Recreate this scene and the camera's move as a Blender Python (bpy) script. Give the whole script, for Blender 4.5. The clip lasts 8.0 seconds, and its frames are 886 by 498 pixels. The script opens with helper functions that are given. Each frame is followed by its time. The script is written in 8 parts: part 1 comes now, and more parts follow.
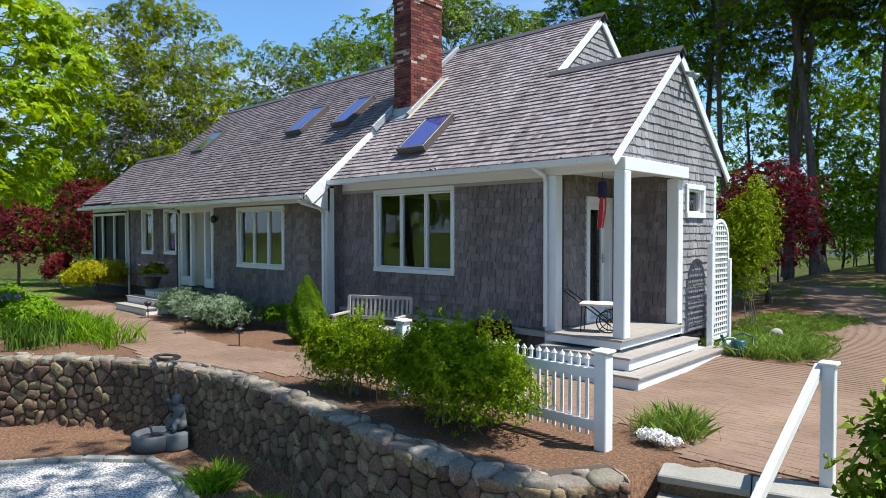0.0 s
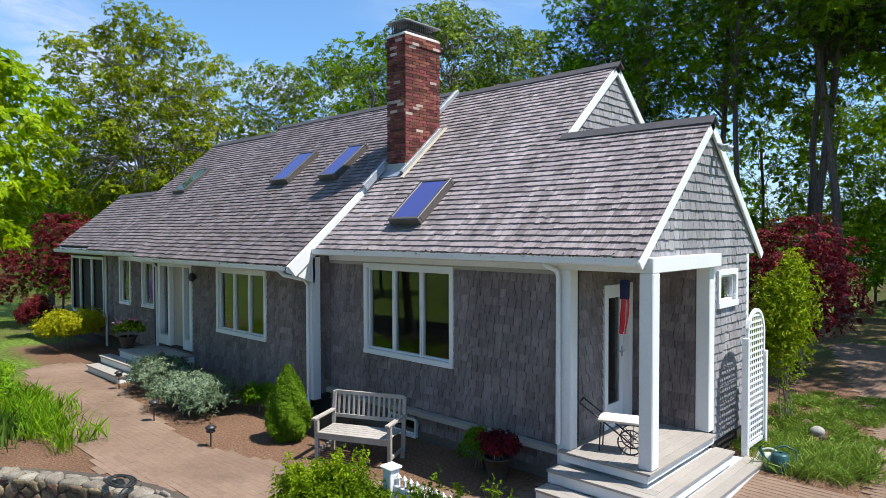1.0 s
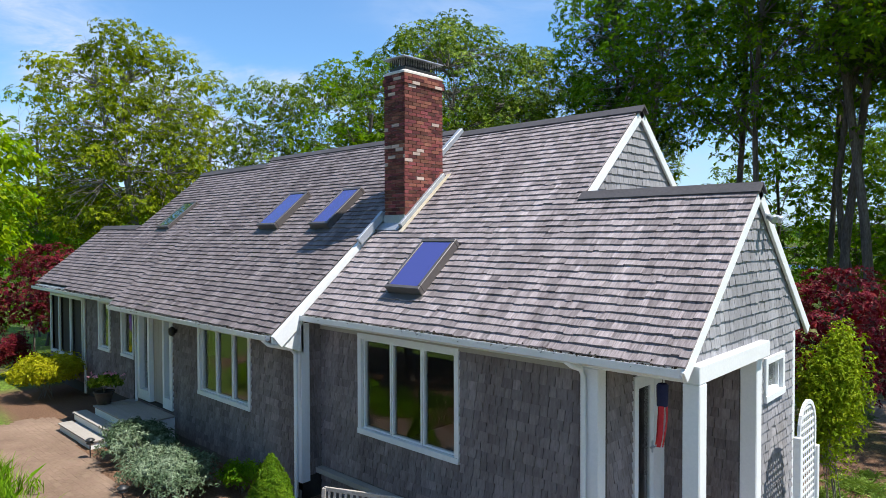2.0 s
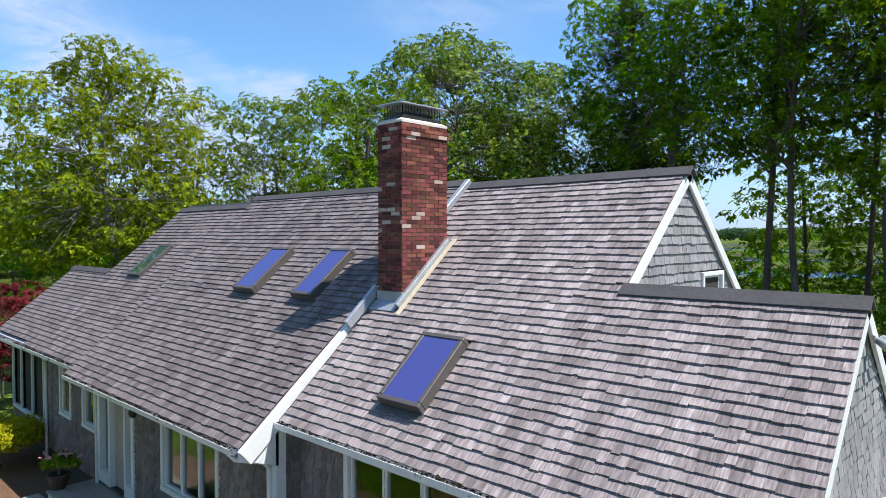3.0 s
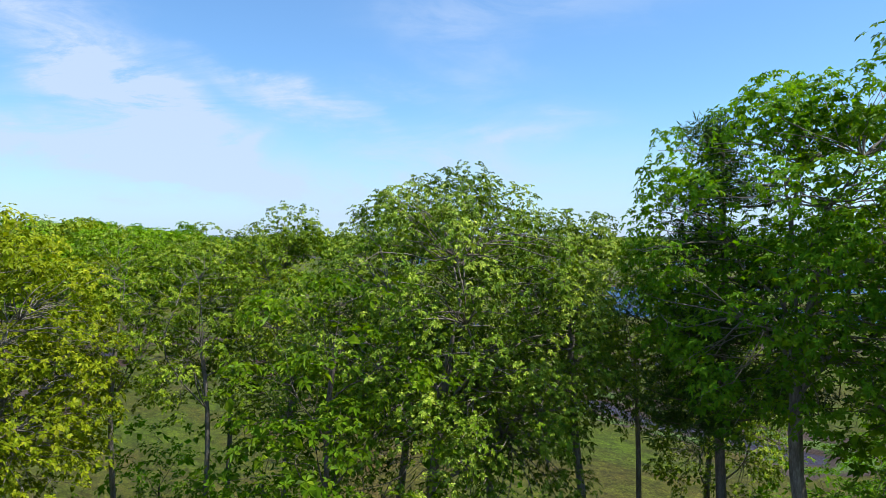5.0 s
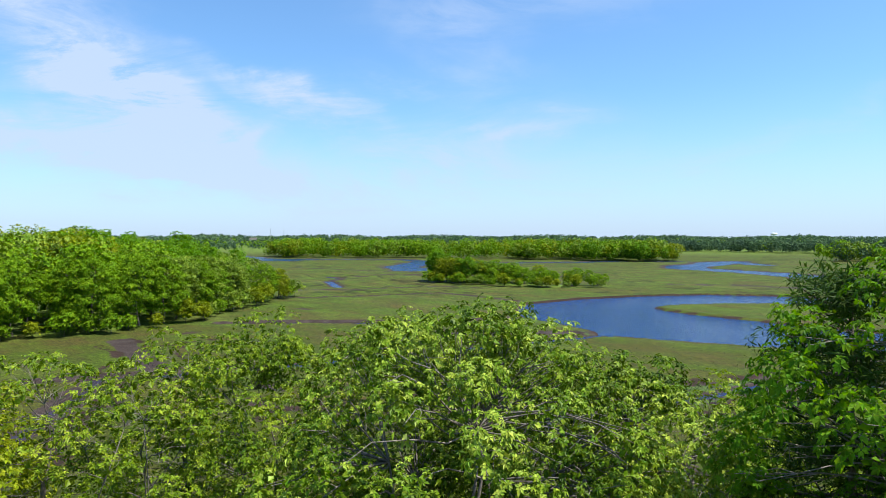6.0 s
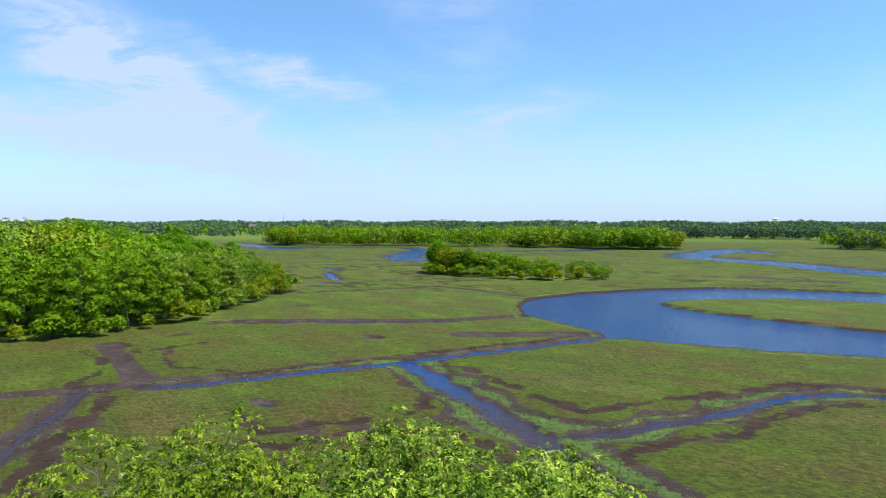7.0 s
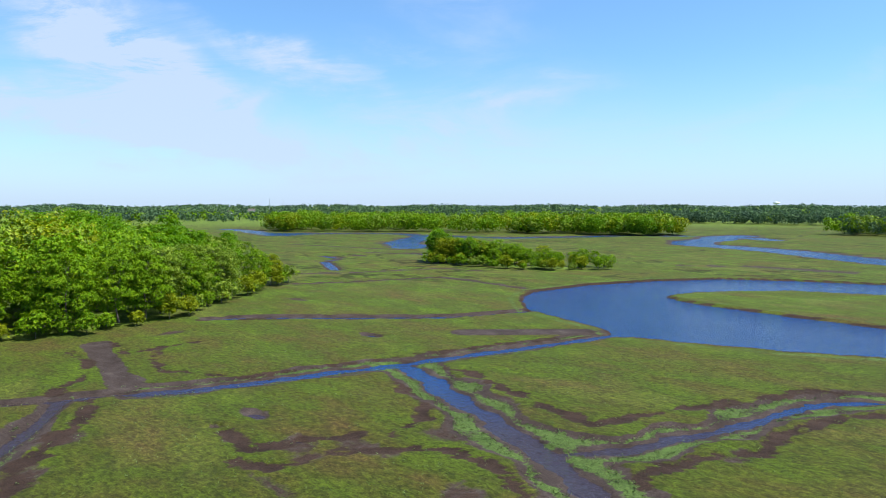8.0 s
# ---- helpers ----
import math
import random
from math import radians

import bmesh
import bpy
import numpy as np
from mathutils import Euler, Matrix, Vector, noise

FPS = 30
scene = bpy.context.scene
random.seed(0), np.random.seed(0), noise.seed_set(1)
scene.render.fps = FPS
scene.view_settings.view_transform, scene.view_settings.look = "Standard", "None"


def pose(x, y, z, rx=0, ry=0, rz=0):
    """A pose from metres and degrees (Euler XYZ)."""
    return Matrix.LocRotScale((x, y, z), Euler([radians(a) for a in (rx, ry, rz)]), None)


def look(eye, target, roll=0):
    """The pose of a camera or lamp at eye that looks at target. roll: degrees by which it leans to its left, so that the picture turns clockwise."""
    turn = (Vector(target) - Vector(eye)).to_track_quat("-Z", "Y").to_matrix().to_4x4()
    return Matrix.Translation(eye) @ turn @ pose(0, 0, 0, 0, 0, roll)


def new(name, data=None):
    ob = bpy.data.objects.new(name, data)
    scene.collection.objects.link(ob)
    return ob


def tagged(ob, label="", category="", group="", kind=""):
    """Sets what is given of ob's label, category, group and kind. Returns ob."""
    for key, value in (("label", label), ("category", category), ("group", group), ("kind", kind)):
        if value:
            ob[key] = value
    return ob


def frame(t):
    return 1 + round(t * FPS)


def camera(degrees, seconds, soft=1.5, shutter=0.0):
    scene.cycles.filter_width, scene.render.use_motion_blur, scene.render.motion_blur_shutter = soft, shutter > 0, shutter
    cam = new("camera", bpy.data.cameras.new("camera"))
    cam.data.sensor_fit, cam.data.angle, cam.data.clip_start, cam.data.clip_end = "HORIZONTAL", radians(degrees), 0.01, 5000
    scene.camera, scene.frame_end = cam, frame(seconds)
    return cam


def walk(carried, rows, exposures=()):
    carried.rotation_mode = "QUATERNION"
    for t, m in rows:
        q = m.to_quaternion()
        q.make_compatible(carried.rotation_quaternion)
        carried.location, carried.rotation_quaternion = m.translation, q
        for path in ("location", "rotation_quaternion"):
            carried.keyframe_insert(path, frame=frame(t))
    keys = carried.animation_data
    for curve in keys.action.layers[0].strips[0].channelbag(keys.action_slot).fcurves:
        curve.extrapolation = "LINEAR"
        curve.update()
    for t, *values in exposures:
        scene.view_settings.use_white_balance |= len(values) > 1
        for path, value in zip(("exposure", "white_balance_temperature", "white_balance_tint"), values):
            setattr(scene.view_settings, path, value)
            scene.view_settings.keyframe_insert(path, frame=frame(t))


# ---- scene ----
cam = camera(68.55, 8.0, soft=0.4)
PATH = [
    (0, (4.512, -8.469, 2.062), (-2.321, -1.172, 1.805), -0.04),
    (0.5, (4.062, -7.910, 2.762), (-2.783, -0.625, 2.504), -0.07),
    (1, (3.607, -7.420, 3.449), (-3.235, -0.133, 3.183), -0.13),
    (1.5, (3.150, -6.966, 4.033), (-3.690, 0.326, 3.780), -0.12),
    (1.7, (2.961, -6.783, 4.214), (-3.881, 0.506, 3.982), -0.13),
    (3, (1.315, -5.136, 5.666), (-5.542, 2.140, 5.454), -0.13),
    (3.5, (0.039, -3.867, 6.869), (-6.829, 3.400, 6.687), 0.01),
    (4, (-1.415, -2.424, 8.459), (-8.274, 4.851, 8.319), 0.02),
    (4.2, (-1.997, -1.865, 9.130), (-8.843, 5.423, 8.998), 0.02),
    (5.3, (-5.236, 1.694, 13.342), (-12.103, 8.962, 13.172), 0.07),
    (5.5, (-5.987, 2.304, 14.059), (-12.851, 9.574, 13.880), 0.08),
    (6, (-7.832, 4.037, 15.782), (-14.694, 11.309, 15.584), 0.08),
    (6.5, (-9.763, 6.021, 17.220), (-16.622, 13.290, 16.892), 0.07),
    (7, (-11.166, 7.464, 18.100), (-18.025, 14.728, 17.666), 0.04),
    (7.5, (-12.615, 8.989, 18.954), (-19.471, 16.247, 18.393), 0.03),
    (8, (-14.136, 10.573, 19.811), (-20.986, 17.826, 19.125), 0.00),
]
walk(cam, [(t, look(eye, target, roll)) for t, eye, target, roll in PATH], [(0, 0.70), (8, 0.70)])

# ---- light ----
SUN_WAY = Vector((0.42, 0.20, 0.885)).normalized()
sun_data = bpy.data.lights.new("sun", "SUN")
sun_data.energy, sun_data.angle, sun_data.color = 5.0, radians(0.53), (1.0, 0.95, 0.87)
sun = new("sun", sun_data)
sun.matrix_world = Matrix.Translation((0, 0, 60)) @ SUN_WAY.to_track_quat("Z", "Y").to_matrix().to_4x4()


def sky_world():
    w = bpy.data.worlds.new("sky")
    w.use_nodes = True
    scene.world = w
    nt = w.node_tree
    N, L = nt.nodes, nt.links
    bg = N["Background"]
    sky = N.new("ShaderNodeTexSky")
    sky.sky_type, sky.sun_disc = "NISHITA", False
    sky.sun_elevation = math.asin(SUN_WAY.z)
    sky.sun_rotation = math.atan2(SUN_WAY.x, SUN_WAY.y)
    sky.air_density, sky.dust_density, sky.ozone_density = 1.0, 0.6, 1.6
    tc = N.new("ShaderNodeTexCoord")
    sep = N.new("ShaderNodeSeparateXYZ")
    L.new(tc.outputs["Generated"], sep.inputs[0])

    def calc(op, a, b=None, clamp=False):
        n = N.new("ShaderNodeMath")
        n.operation, n.use_clamp = op, clamp
        for k, v in ((0, a), (1, b)):
            if v is None:
                continue
            if isinstance(v, (int, float)):
                n.inputs[k].default_value = v
            else:
                L.new(v, n.inputs[k])
        return n.outputs[0]

    # plane coordinates of the sky to the north-west: u to the east along the horizon, v upwards
    ahead = calc("ADD", calc("MULTIPLY", sep.outputs[0], -0.686), calc("MULTIPLY", sep.outputs[1], 0.727))
    front = calc("MAXIMUM", ahead, 0.2)
    u = calc("DIVIDE", calc("ADD", calc("MULTIPLY", sep.outputs[0], 0.727), calc("MULTIPLY", sep.outputs[1], 0.686)), front)
    v = calc("DIVIDE", sep.outputs[2], front)

    def grain(scale, detail, rough, turn, st, warp=0.0):
        com = N.new("ShaderNodeCombineXYZ")
        L.new(u, com.inputs[0]), L.new(v, com.inputs[1])
        mp = N.new("ShaderNodeMapping")
        mp.inputs["Rotation"].default_value, mp.inputs["Scale"].default_value = (0, 0, turn), st
        L.new(com.outputs[0], mp.inputs[0])
        n = N.new("ShaderNodeTexNoise")
        n.inputs["Scale"].default_value, n.inputs["Detail"].default_value = scale, detail
        n.inputs["Roughness"].default_value, n.inputs["Distortion"].default_value = rough, warp
        L.new(mp.outputs[0], n.inputs["Vector"])
        return n.outputs["Fac"]

    # wind-torn edges
    wu = calc("ADD", u, calc("MULTIPLY", calc("SUBTRACT", grain(5.0, 5, 0.55, 0.3, (1, 1.6, 1)), 0.5), 0.30))
    wv = calc("ADD", v, calc("MULTIPLY", calc("SUBTRACT", grain(6.0, 5, 0.6, 0.4, (0.8, 1.8, 1), 0.4), 0.5), 0.15))
    total = None
    for cu, cv, ang, lu, lv, amount in (
        (-0.57, 0.285, -34, 0.20, 0.050, 1.0), (-0.44, 0.205, -28, 0.12, 0.045, 0.9), (-0.66, 0.160, -6, 0.17, 0.030, 0.95), (-0.40, 0.128, -14, 0.10, 0.016, 0.75),
        (-0.23, 0.215, -24, 0.11, 0.016, 0.95), (-0.30, 0.145, 40, 0.05, 0.018, 0.6), (0.035, 0.285, -60, 0.07, 0.045, 0.34), (0.13, 0.168, 6, 0.08, 0.012, 0.42),
        (-0.09, 0.224, -12, 0.05, 0.018, 0.34), (0.02, 0.125, 20, 0.12, 0.04, 0.36), (0.55, 0.165, 20, 0.26, 0.018, 0.22), (0.15, 0.37, 4, 0.16, 0.03, 0.30), (-0.20, 0.10, 0, 0.45, 0.030, 0.34),
    ):
        c, sn = math.cos(math.radians(ang)), math.sin(math.radians(ang))
        du, dv = calc("SUBTRACT", wu, cu), calc("SUBTRACT", wv, cv)
        p = calc("MULTIPLY", calc("ADD", calc("MULTIPLY", du, c), calc("MULTIPLY", dv, sn)), 1 / lu)
        q = calc("MULTIPLY", calc("SUBTRACT", calc("MULTIPLY", dv, c), calc("MULTIPLY", du, sn)), 1 / lv)
        e = calc("EXPONENT", calc("MULTIPLY", calc("ADD", calc("MULTIPLY", p, p), calc("MULTIPLY", q, q)), -0.6))
        e = calc("MULTIPLY", e, amount)
        total = e if total is None else calc("ADD", total, e)
    fibre = calc("MULTIPLY_ADD", grain(4.5, 10, 0.68, 0.42, (0.6, 2.4, 1), 1.1), 4.4)
    fibre.node.inputs[2].default_value = -1.45
    veil = calc("MULTIPLY", calc("MULTIPLY", total, 1.0), calc("MAXIMUM", calc("MINIMUM", fibre, 1.1), 0.24), True)
    # the same thin cloud over the rest of the sky
    up = calc("ADD", calc("MAXIMUM", sep.outputs[2], 0.0), 0.10)
    com = N.new("ShaderNodeCombineXYZ")
    L.new(calc("DIVIDE", sep.outputs[0], up), com.inputs[0]), L.new(calc("DIVIDE", sep.outputs[1], up), com.inputs[1])
    n1 = N.new("ShaderNodeTexNoise")
    n1.inputs["Scale"].default_value, n1.inputs["Detail"].default_value = 0.9, 8.0
    n1.inputs["Roughness"].default_value, n1.inputs["Distortion"].default_value = 0.62, 1.0
    L.new(com.outputs[0], n1.inputs["Vector"])
    rest = calc("MULTIPLY", calc("SUBTRACT", n1.outputs["Fac"], 0.46), 2.0, True)
    rest = calc("MULTIPLY", rest, calc("SUBTRACT", 1.0, calc("MULTIPLY", calc("ADD", ahead, 0.05), 4.0), True))
    low = calc("SUBTRACT", 1.0, calc("MULTIPLY", calc("MAXIMUM", sep.outputs[2], 0.0), 4.6), True)
    low = calc("MULTIPLY", calc("POWER", low, 1.6), 0.82)
    cov = calc("ADD", calc("ADD", calc("ADD", veil, rest), 0.06), low, True)
    cov = calc("MULTIPLY", cov, 0.9)
    mix = N.new("ShaderNodeMix")
    mix.data_type = "RGBA"
    mix.inputs["B"].default_value = (5.3, 6.55, 8.9, 1)
    tint = N.new("ShaderNodeMix")
    tint.data_type, tint.blend_type = "RGBA", "MULTIPLY"
    tint.inputs["Factor"].default_value = 1.0
    tint.inputs["B"].default_value = (0.98, 1.48, 1.84, 1)
    L.new(sky.outputs[0], tint.inputs["A"])
    L.new(tint.outputs["Result"], mix.inputs["A"])
    L.new(cov, mix.inputs["Factor"])
    L.new(mix.outputs["Result"], bg.inputs["Color"])
    bg.inputs["Strength"].default_value = 0.0725


sky_world()
scene.view_settings.exposure = 0.70

# ---- materials ----
def surf(name, cols, rough=0.8, big=1.2, fine=25.0, bump=0.3, bump_size=0.01, vary=0.0, metal=0.0, spec=0.3, stretch=(1, 1, 1), leaf=0.0, fac=0.5, hue=0.0, span=0.36):
    """A material: colours mixed by a broad and a fine noise, with relief, and a change of value from piece to piece."""
    m = bpy.data.materials.new(name)
    m.use_nodes = True
    nt = m.node_tree
    N, L = nt.nodes, nt.links
    b = N["Principled BSDF"]
    geo = N.new("ShaderNodeNewGeometry")
    mp = N.new("ShaderNodeMapping")
    mp.inputs["Scale"].default_value = stretch
    L.new(geo.outputs["Position"], mp.inputs[0])

    def noise_tex(scale, detail):
        n = N.new("ShaderNodeTexNoise")
        n.inputs["Scale"].default_value, n.inputs["Detail"].default_value = scale, detail
        n.inputs["Roughness"].default_value = 0.6
        L.new(mp.outputs[0], n.inputs["Vector"])
        return n.outputs["Fac"]

    nb, nf = noise_tex(big, 4), noise_tex(fine, 3)
    mixn = N.new("ShaderNodeMath")
    mixn.operation = "MULTIPLY_ADD"
    L.new(nf, mixn.inputs[0])
    mixn.inputs[1].default_value = fac
    half = N.new("ShaderNodeMath")
    half.operation = "MULTIPLY"
    L.new(nb, half.inputs[0])
    half.inputs[1].default_value = 1 - fac
    L.new(half.outputs[0], mixn.inputs[2])
    ramp = N.new("ShaderNodeValToRGB")
    cr = ramp.color_ramp
    while len(cr.elements) < len(cols):
        cr.elements.new(0.5)
    for i, c in enumerate(cols):
        cr.elements[i].position = 0.5 - span / 2 + span * i / max(1, len(cols) - 1)
        cr.elements[i].color = (*c, 1)
    L.new(mixn.outputs[0], ramp.inputs[0])
    colour = ramp.outputs[0]
    if vary or hue:
        oi = N.new("ShaderNodeObjectInfo")
        add = N.new("ShaderNodeMath")
        L.new(oi.outputs["Random"], add.inputs[0]), L.new(geo.outputs["Random Per Island"], add.inputs[1])
        fr = N.new("ShaderNodeMath")
        fr.operation = "FRACT"
        L.new(add.outputs[0], fr.inputs[0])
        mr = N.new("ShaderNodeMapRange")
        mr.inputs["To Min"].default_value, mr.inputs["To Max"].default_value = 1 - vary, 1 + vary
        L.new(fr.outputs[0], mr.inputs["Value"])
        hsv = N.new("ShaderNodeHueSaturation")
        L.new(mr.outputs[0], hsv.inputs["Value"])
        L.new(colour, hsv.inputs["Color"])
        if hue:
            mh = N.new("ShaderNodeMapRange")
            mh.inputs["To Min"].default_value, mh.inputs["To Max"].default_value = 0.5 - hue, 0.5 + hue
            f2 = N.new("ShaderNodeMath")
            f2.operation, f2.inputs[1].default_value = "MULTIPLY", 7.31
            L.new(fr.outputs[0], f2.inputs[0])
            f3 = N.new("ShaderNodeMath")
            f3.operation = "FRACT"
            L.new(f2.outputs[0], f3.inputs[0])
            L.new(f3.outputs[0], mh.inputs["Value"])
            L.new(mh.outputs[0], hsv.inputs["Hue"])
        colour = hsv.outputs[0]
    L.new(colour, b.inputs["Base Color"])
    b.inputs["Roughness"].default_value, b.inputs["Metallic"].default_value = rough, metal
    b.inputs["Specular IOR Level"].default_value = spec
    if bump:
        bp = N.new("ShaderNodeBump")
        bp.inputs["Strength"].default_value, bp.inputs["Distance"].default_value = bump, bump_size
        L.new(mixn.outputs[0], bp.inputs["Height"])
        L.new(bp.outputs[0], b.inputs["Normal"])
    if leaf:
        tr = N.new("ShaderNodeBsdfTranslucent")
        g = N.new("ShaderNodeHueSaturation")
        g.inputs["Value"].default_value, g.inputs["Saturation"].default_value = 1.5, 1.1
        L.new(colour, g.inputs["Color"])
        L.new(g.outputs[0], tr.inputs["Color"])
        ms = N.new("ShaderNodeMixShader")
        ms.inputs[0].default_value = leaf
        L.new(b.outputs[0], ms.inputs[1]), L.new(tr.outputs[0], ms.inputs[2])
        L.new(ms.outputs[0], N["Material Output"].inputs["Surface"])
    return m


M_ROOF = surf("weathered_roof_shingle", [(0.120, 0.096, 0.099), (0.240, 0.204, 0.209), (0.400, 0.346, 0.354)], 0.75, 0.6, 13, 0.5, 0.005, vary=0.3, fac=0.66, stretch=(4.0, 0.45, 0.45))
M_ROOFB = surf("brown_roof_shingle", [(0.076, 0.061, 0.064), (0.150, 0.126, 0.131), (0.260, 0.226, 0.234)], 0.75, 0.6, 13, 0.5, 0.005, vary=0.3, fac=0.66, stretch=(4.0, 0.45, 0.45))
# paler copy of the wall shingle: the gables' sunlight is partly in its colour
M_SUNNY_GABLE = surf("sunlit_gable_shingle", [(0.145, 0.142, 0.153), (0.232, 0.229, 0.245), (0.325, 0.322, 0.343)], 0.75, 0.6, 13, 0.5, 0.004, vary=0.14, stretch=(3.0, 3.0, 0.35))
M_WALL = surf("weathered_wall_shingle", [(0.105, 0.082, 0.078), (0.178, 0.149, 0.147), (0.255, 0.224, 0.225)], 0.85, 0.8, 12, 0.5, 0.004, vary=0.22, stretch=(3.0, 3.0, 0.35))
M_UNDER = surf("dark_felt", [(0.03, 0.028, 0.026), (0.06, 0.055, 0.05)], 0.9)
M_WHITE = surf("white_painted_trim", [(0.64, 0.66, 0.68), (0.74, 0.75, 0.76)], 0.5, 0.8, 30, 0.1, 0.002, spec=0.4)
M_DECK = surf("grey_painted_deck_board", [(0.2560, 0.2325, 0.2100), (0.3456, 0.3193, 0.2940)], 0.65, 1.5, 30, 0.2, 0.002, vary=0.06)
M_BRICK = surf("red_chimney_brick", [(0.0645, 0.0190, 0.0171), (0.1419, 0.0399, 0.0333), (0.2150, 0.0808, 0.0589)], 0.85, 3.0, 45, 0.5, 0.004, vary=0.6, hue=0.02)
M_PALE = surf("pale_worn_brick", [(0.36, 0.26, 0.22), (0.50, 0.40, 0.35)], 0.85, 3.0, 45, 0.5, 0.004, vary=0.15)
M_MORTAR = surf("grey_mortar", [(0.2550, 0.2100, 0.1950), (0.4050, 0.3525, 0.3225)], 0.9, 3, 60, 0.3, 0.003)
M_CEMENT = surf("pale_cement", [(0.50, 0.46, 0.42), (0.66, 0.61, 0.56)], 0.9, 3, 40, 0.3, 0.004)
M_LEAD = surf("dull_lead_flashing", [(0.30, 0.33, 0.37), (0.48, 0.51, 0.55)], 0.42, 4, 30, 0.2, 0.003, metal=0.5)
M_ASPHALT = surf("tan_asphalt_roofing", [(0.20, 0.165, 0.15), (0.27, 0.225, 0.205), (0.34, 0.29, 0.265)], 0.95, 0.7, 60, 0.4, 0.004)
M_STAIN = surf("ochre_stained_flashing", [(0.44, 0.36, 0.22), (0.58, 0.53, 0.44)], 0.6, 4, 30, 0.2, 0.003)
M_BLACK = surf("black_painted_metal", [(0.012, 0.012, 0.013), (0.03, 0.03, 0.032)], 0.45, 4, 40, 0.1, 0.002, spec=0.5)
M_CAP = surf("weathered_ridge_board", [(0.0468, 0.0440, 0.0480), (0.0908, 0.0853, 0.0930)], 0.8, 2, 30, 0.4, 0.004)
M_BRONZE = surf("brown_skylight_metal", [(0.065, 0.056, 0.055), (0.11, 0.098, 0.094)], 0.4, 3, 40, 0.05, 0.002, spec=0.5)
M_CONC = surf("grey_foundation", [(0.0880, 0.0800, 0.0720), (0.1360, 0.1240, 0.1120)], 0.9, 1.5, 30, 0.3, 0.006)
M_DOOR = surf("taupe_door_paint", [(0.34, 0.31, 0.275), (0.40, 0.365, 0.33)], 0.55, 1.5, 30, 0.1, 0.002)
M_ROOM = surf("dim_room_plaster", [(0.30, 0.28, 0.25), (0.36, 0.34, 0.31)], 0.9)
M_TEAK = surf("silvered_teak", [(0.26, 0.235, 0.21), (0.42, 0.39, 0.36)], 0.8, 3, 40, 0.3, 0.003, stretch=(1, 1, 1))
M_STONE = surf("grey_field_stone", [(0.0728, 0.0500, 0.0310), (0.1512, 0.1070, 0.0688), (0.2688, 0.1980, 0.1290)], 0.9, 5, 40, 0.8, 0.014, vary=0.45, hue=0.03)
# paler copy of the field stone; sun on the wall's top is in its colour
M_CAPSTONE = surf("pale_sunlit_capstone", [(0.1184, 0.0999, 0.0777), (0.2072, 0.1813, 0.1480), (0.3108, 0.2849, 0.2442)], 0.9, 6, 40, 0.8, 0.014, vary=0.25, hue=0.02)
# backing slab coloured dark as the shade in gaps between wall stones
M_STONEBACK = surf("gap_shade_backing", [(0.05, 0.043, 0.036), (0.10, 0.085, 0.07)], 0.95)
M_SAND = surf("brown_joint_sand", [(0.15, 0.102, 0.072), (0.22, 0.155, 0.112)], 0.95, 2, 40, 0.3, 0.004)
M_SLAB = surf("grey_step_slab", [(0.22, 0.215, 0.19), (0.34, 0.335, 0.31)], 0.85, 2, 40, 0.4, 0.005, vary=0.1)
M_PAVE = surf("worn_brick_paver", [(0.125, 0.082, 0.057), (0.19, 0.128, 0.092), (0.255, 0.18, 0.132)], 0.9, 0.6, 30, 0.4, 0.004, vary=0.05, hue=0.004, fac=0.3)
M_FOUNT = surf("blue_grey_fountain_stone", [(0.055, 0.07, 0.082), (0.115, 0.135, 0.15)], 0.7, 6, 50, 0.3, 0.004)
M_TEAL = surf("dark_teal_plastic", [(0.012, 0.055, 0.06), (0.02, 0.08, 0.085)], 0.35, 4, 30, 0.0, spec=0.5)
M_PALEGREEN = surf("pale_green_plastic", [(0.42, 0.52, 0.40), (0.50, 0.60, 0.47)], 0.45, 4, 30, 0.0)
M_TERRA = surf("dark_planter", [(0.045, 0.035, 0.03), (0.08, 0.065, 0.055)], 0.7, 4, 30, 0.2, 0.003)
M_BARK = surf("grey_brown_bark", [(0.05, 0.04, 0.033), (0.11, 0.09, 0.075), (0.19, 0.165, 0.145)], 0.95, 2.5, 14, 0.9, 0.03, stretch=(3, 3, 0.6))
M_OAKBARK = surf("pale_lichened_oak_bark", [(0.07, 0.058, 0.047), (0.16, 0.14, 0.12), (0.30, 0.275, 0.245)], 0.95, 2.5, 14, 0.9, 0.03, stretch=(3, 3, 0.6))
M_TWIG = surf("pale_grey_twig", [(0.12, 0.10, 0.085), (0.28, 0.25, 0.22)], 0.95, 2.5, 14, 0.5, 0.01, stretch=(2, 2, 0.7))


def leaf_mat(name, a, b, c, vary=0.24, hue=0.014, leaf=0.18, spec=0.07):
    a, b, c = [tuple(v * 0.8 for v in q) for q in (a, b, c)]
    return surf(name, [a, b, c], 0.45, 0.5, 4.2, 0.0, vary=vary, hue=hue, leaf=leaf, spec=spec, fac=0.55, span=0.25)


M_OAK = leaf_mat("fresh_oak_leaf", (0.030, 0.076, 0.003), (0.132, 0.228, 0.006), (0.43, 0.54, 0.07), leaf=0.12, spec=0.12)
M_OAKLIT = leaf_mat("sun_lit_oak_leaf", (0.045, 0.105, 0.004), (0.115, 0.215, 0.006), (0.24, 0.37, 0.018), leaf=0.42)
M_OAKDARK = leaf_mat("deep_green_leaf", (0.055, 0.135, 0.005), (0.115, 0.25, 0.009), (0.22, 0.40, 0.022), leaf=0.42)
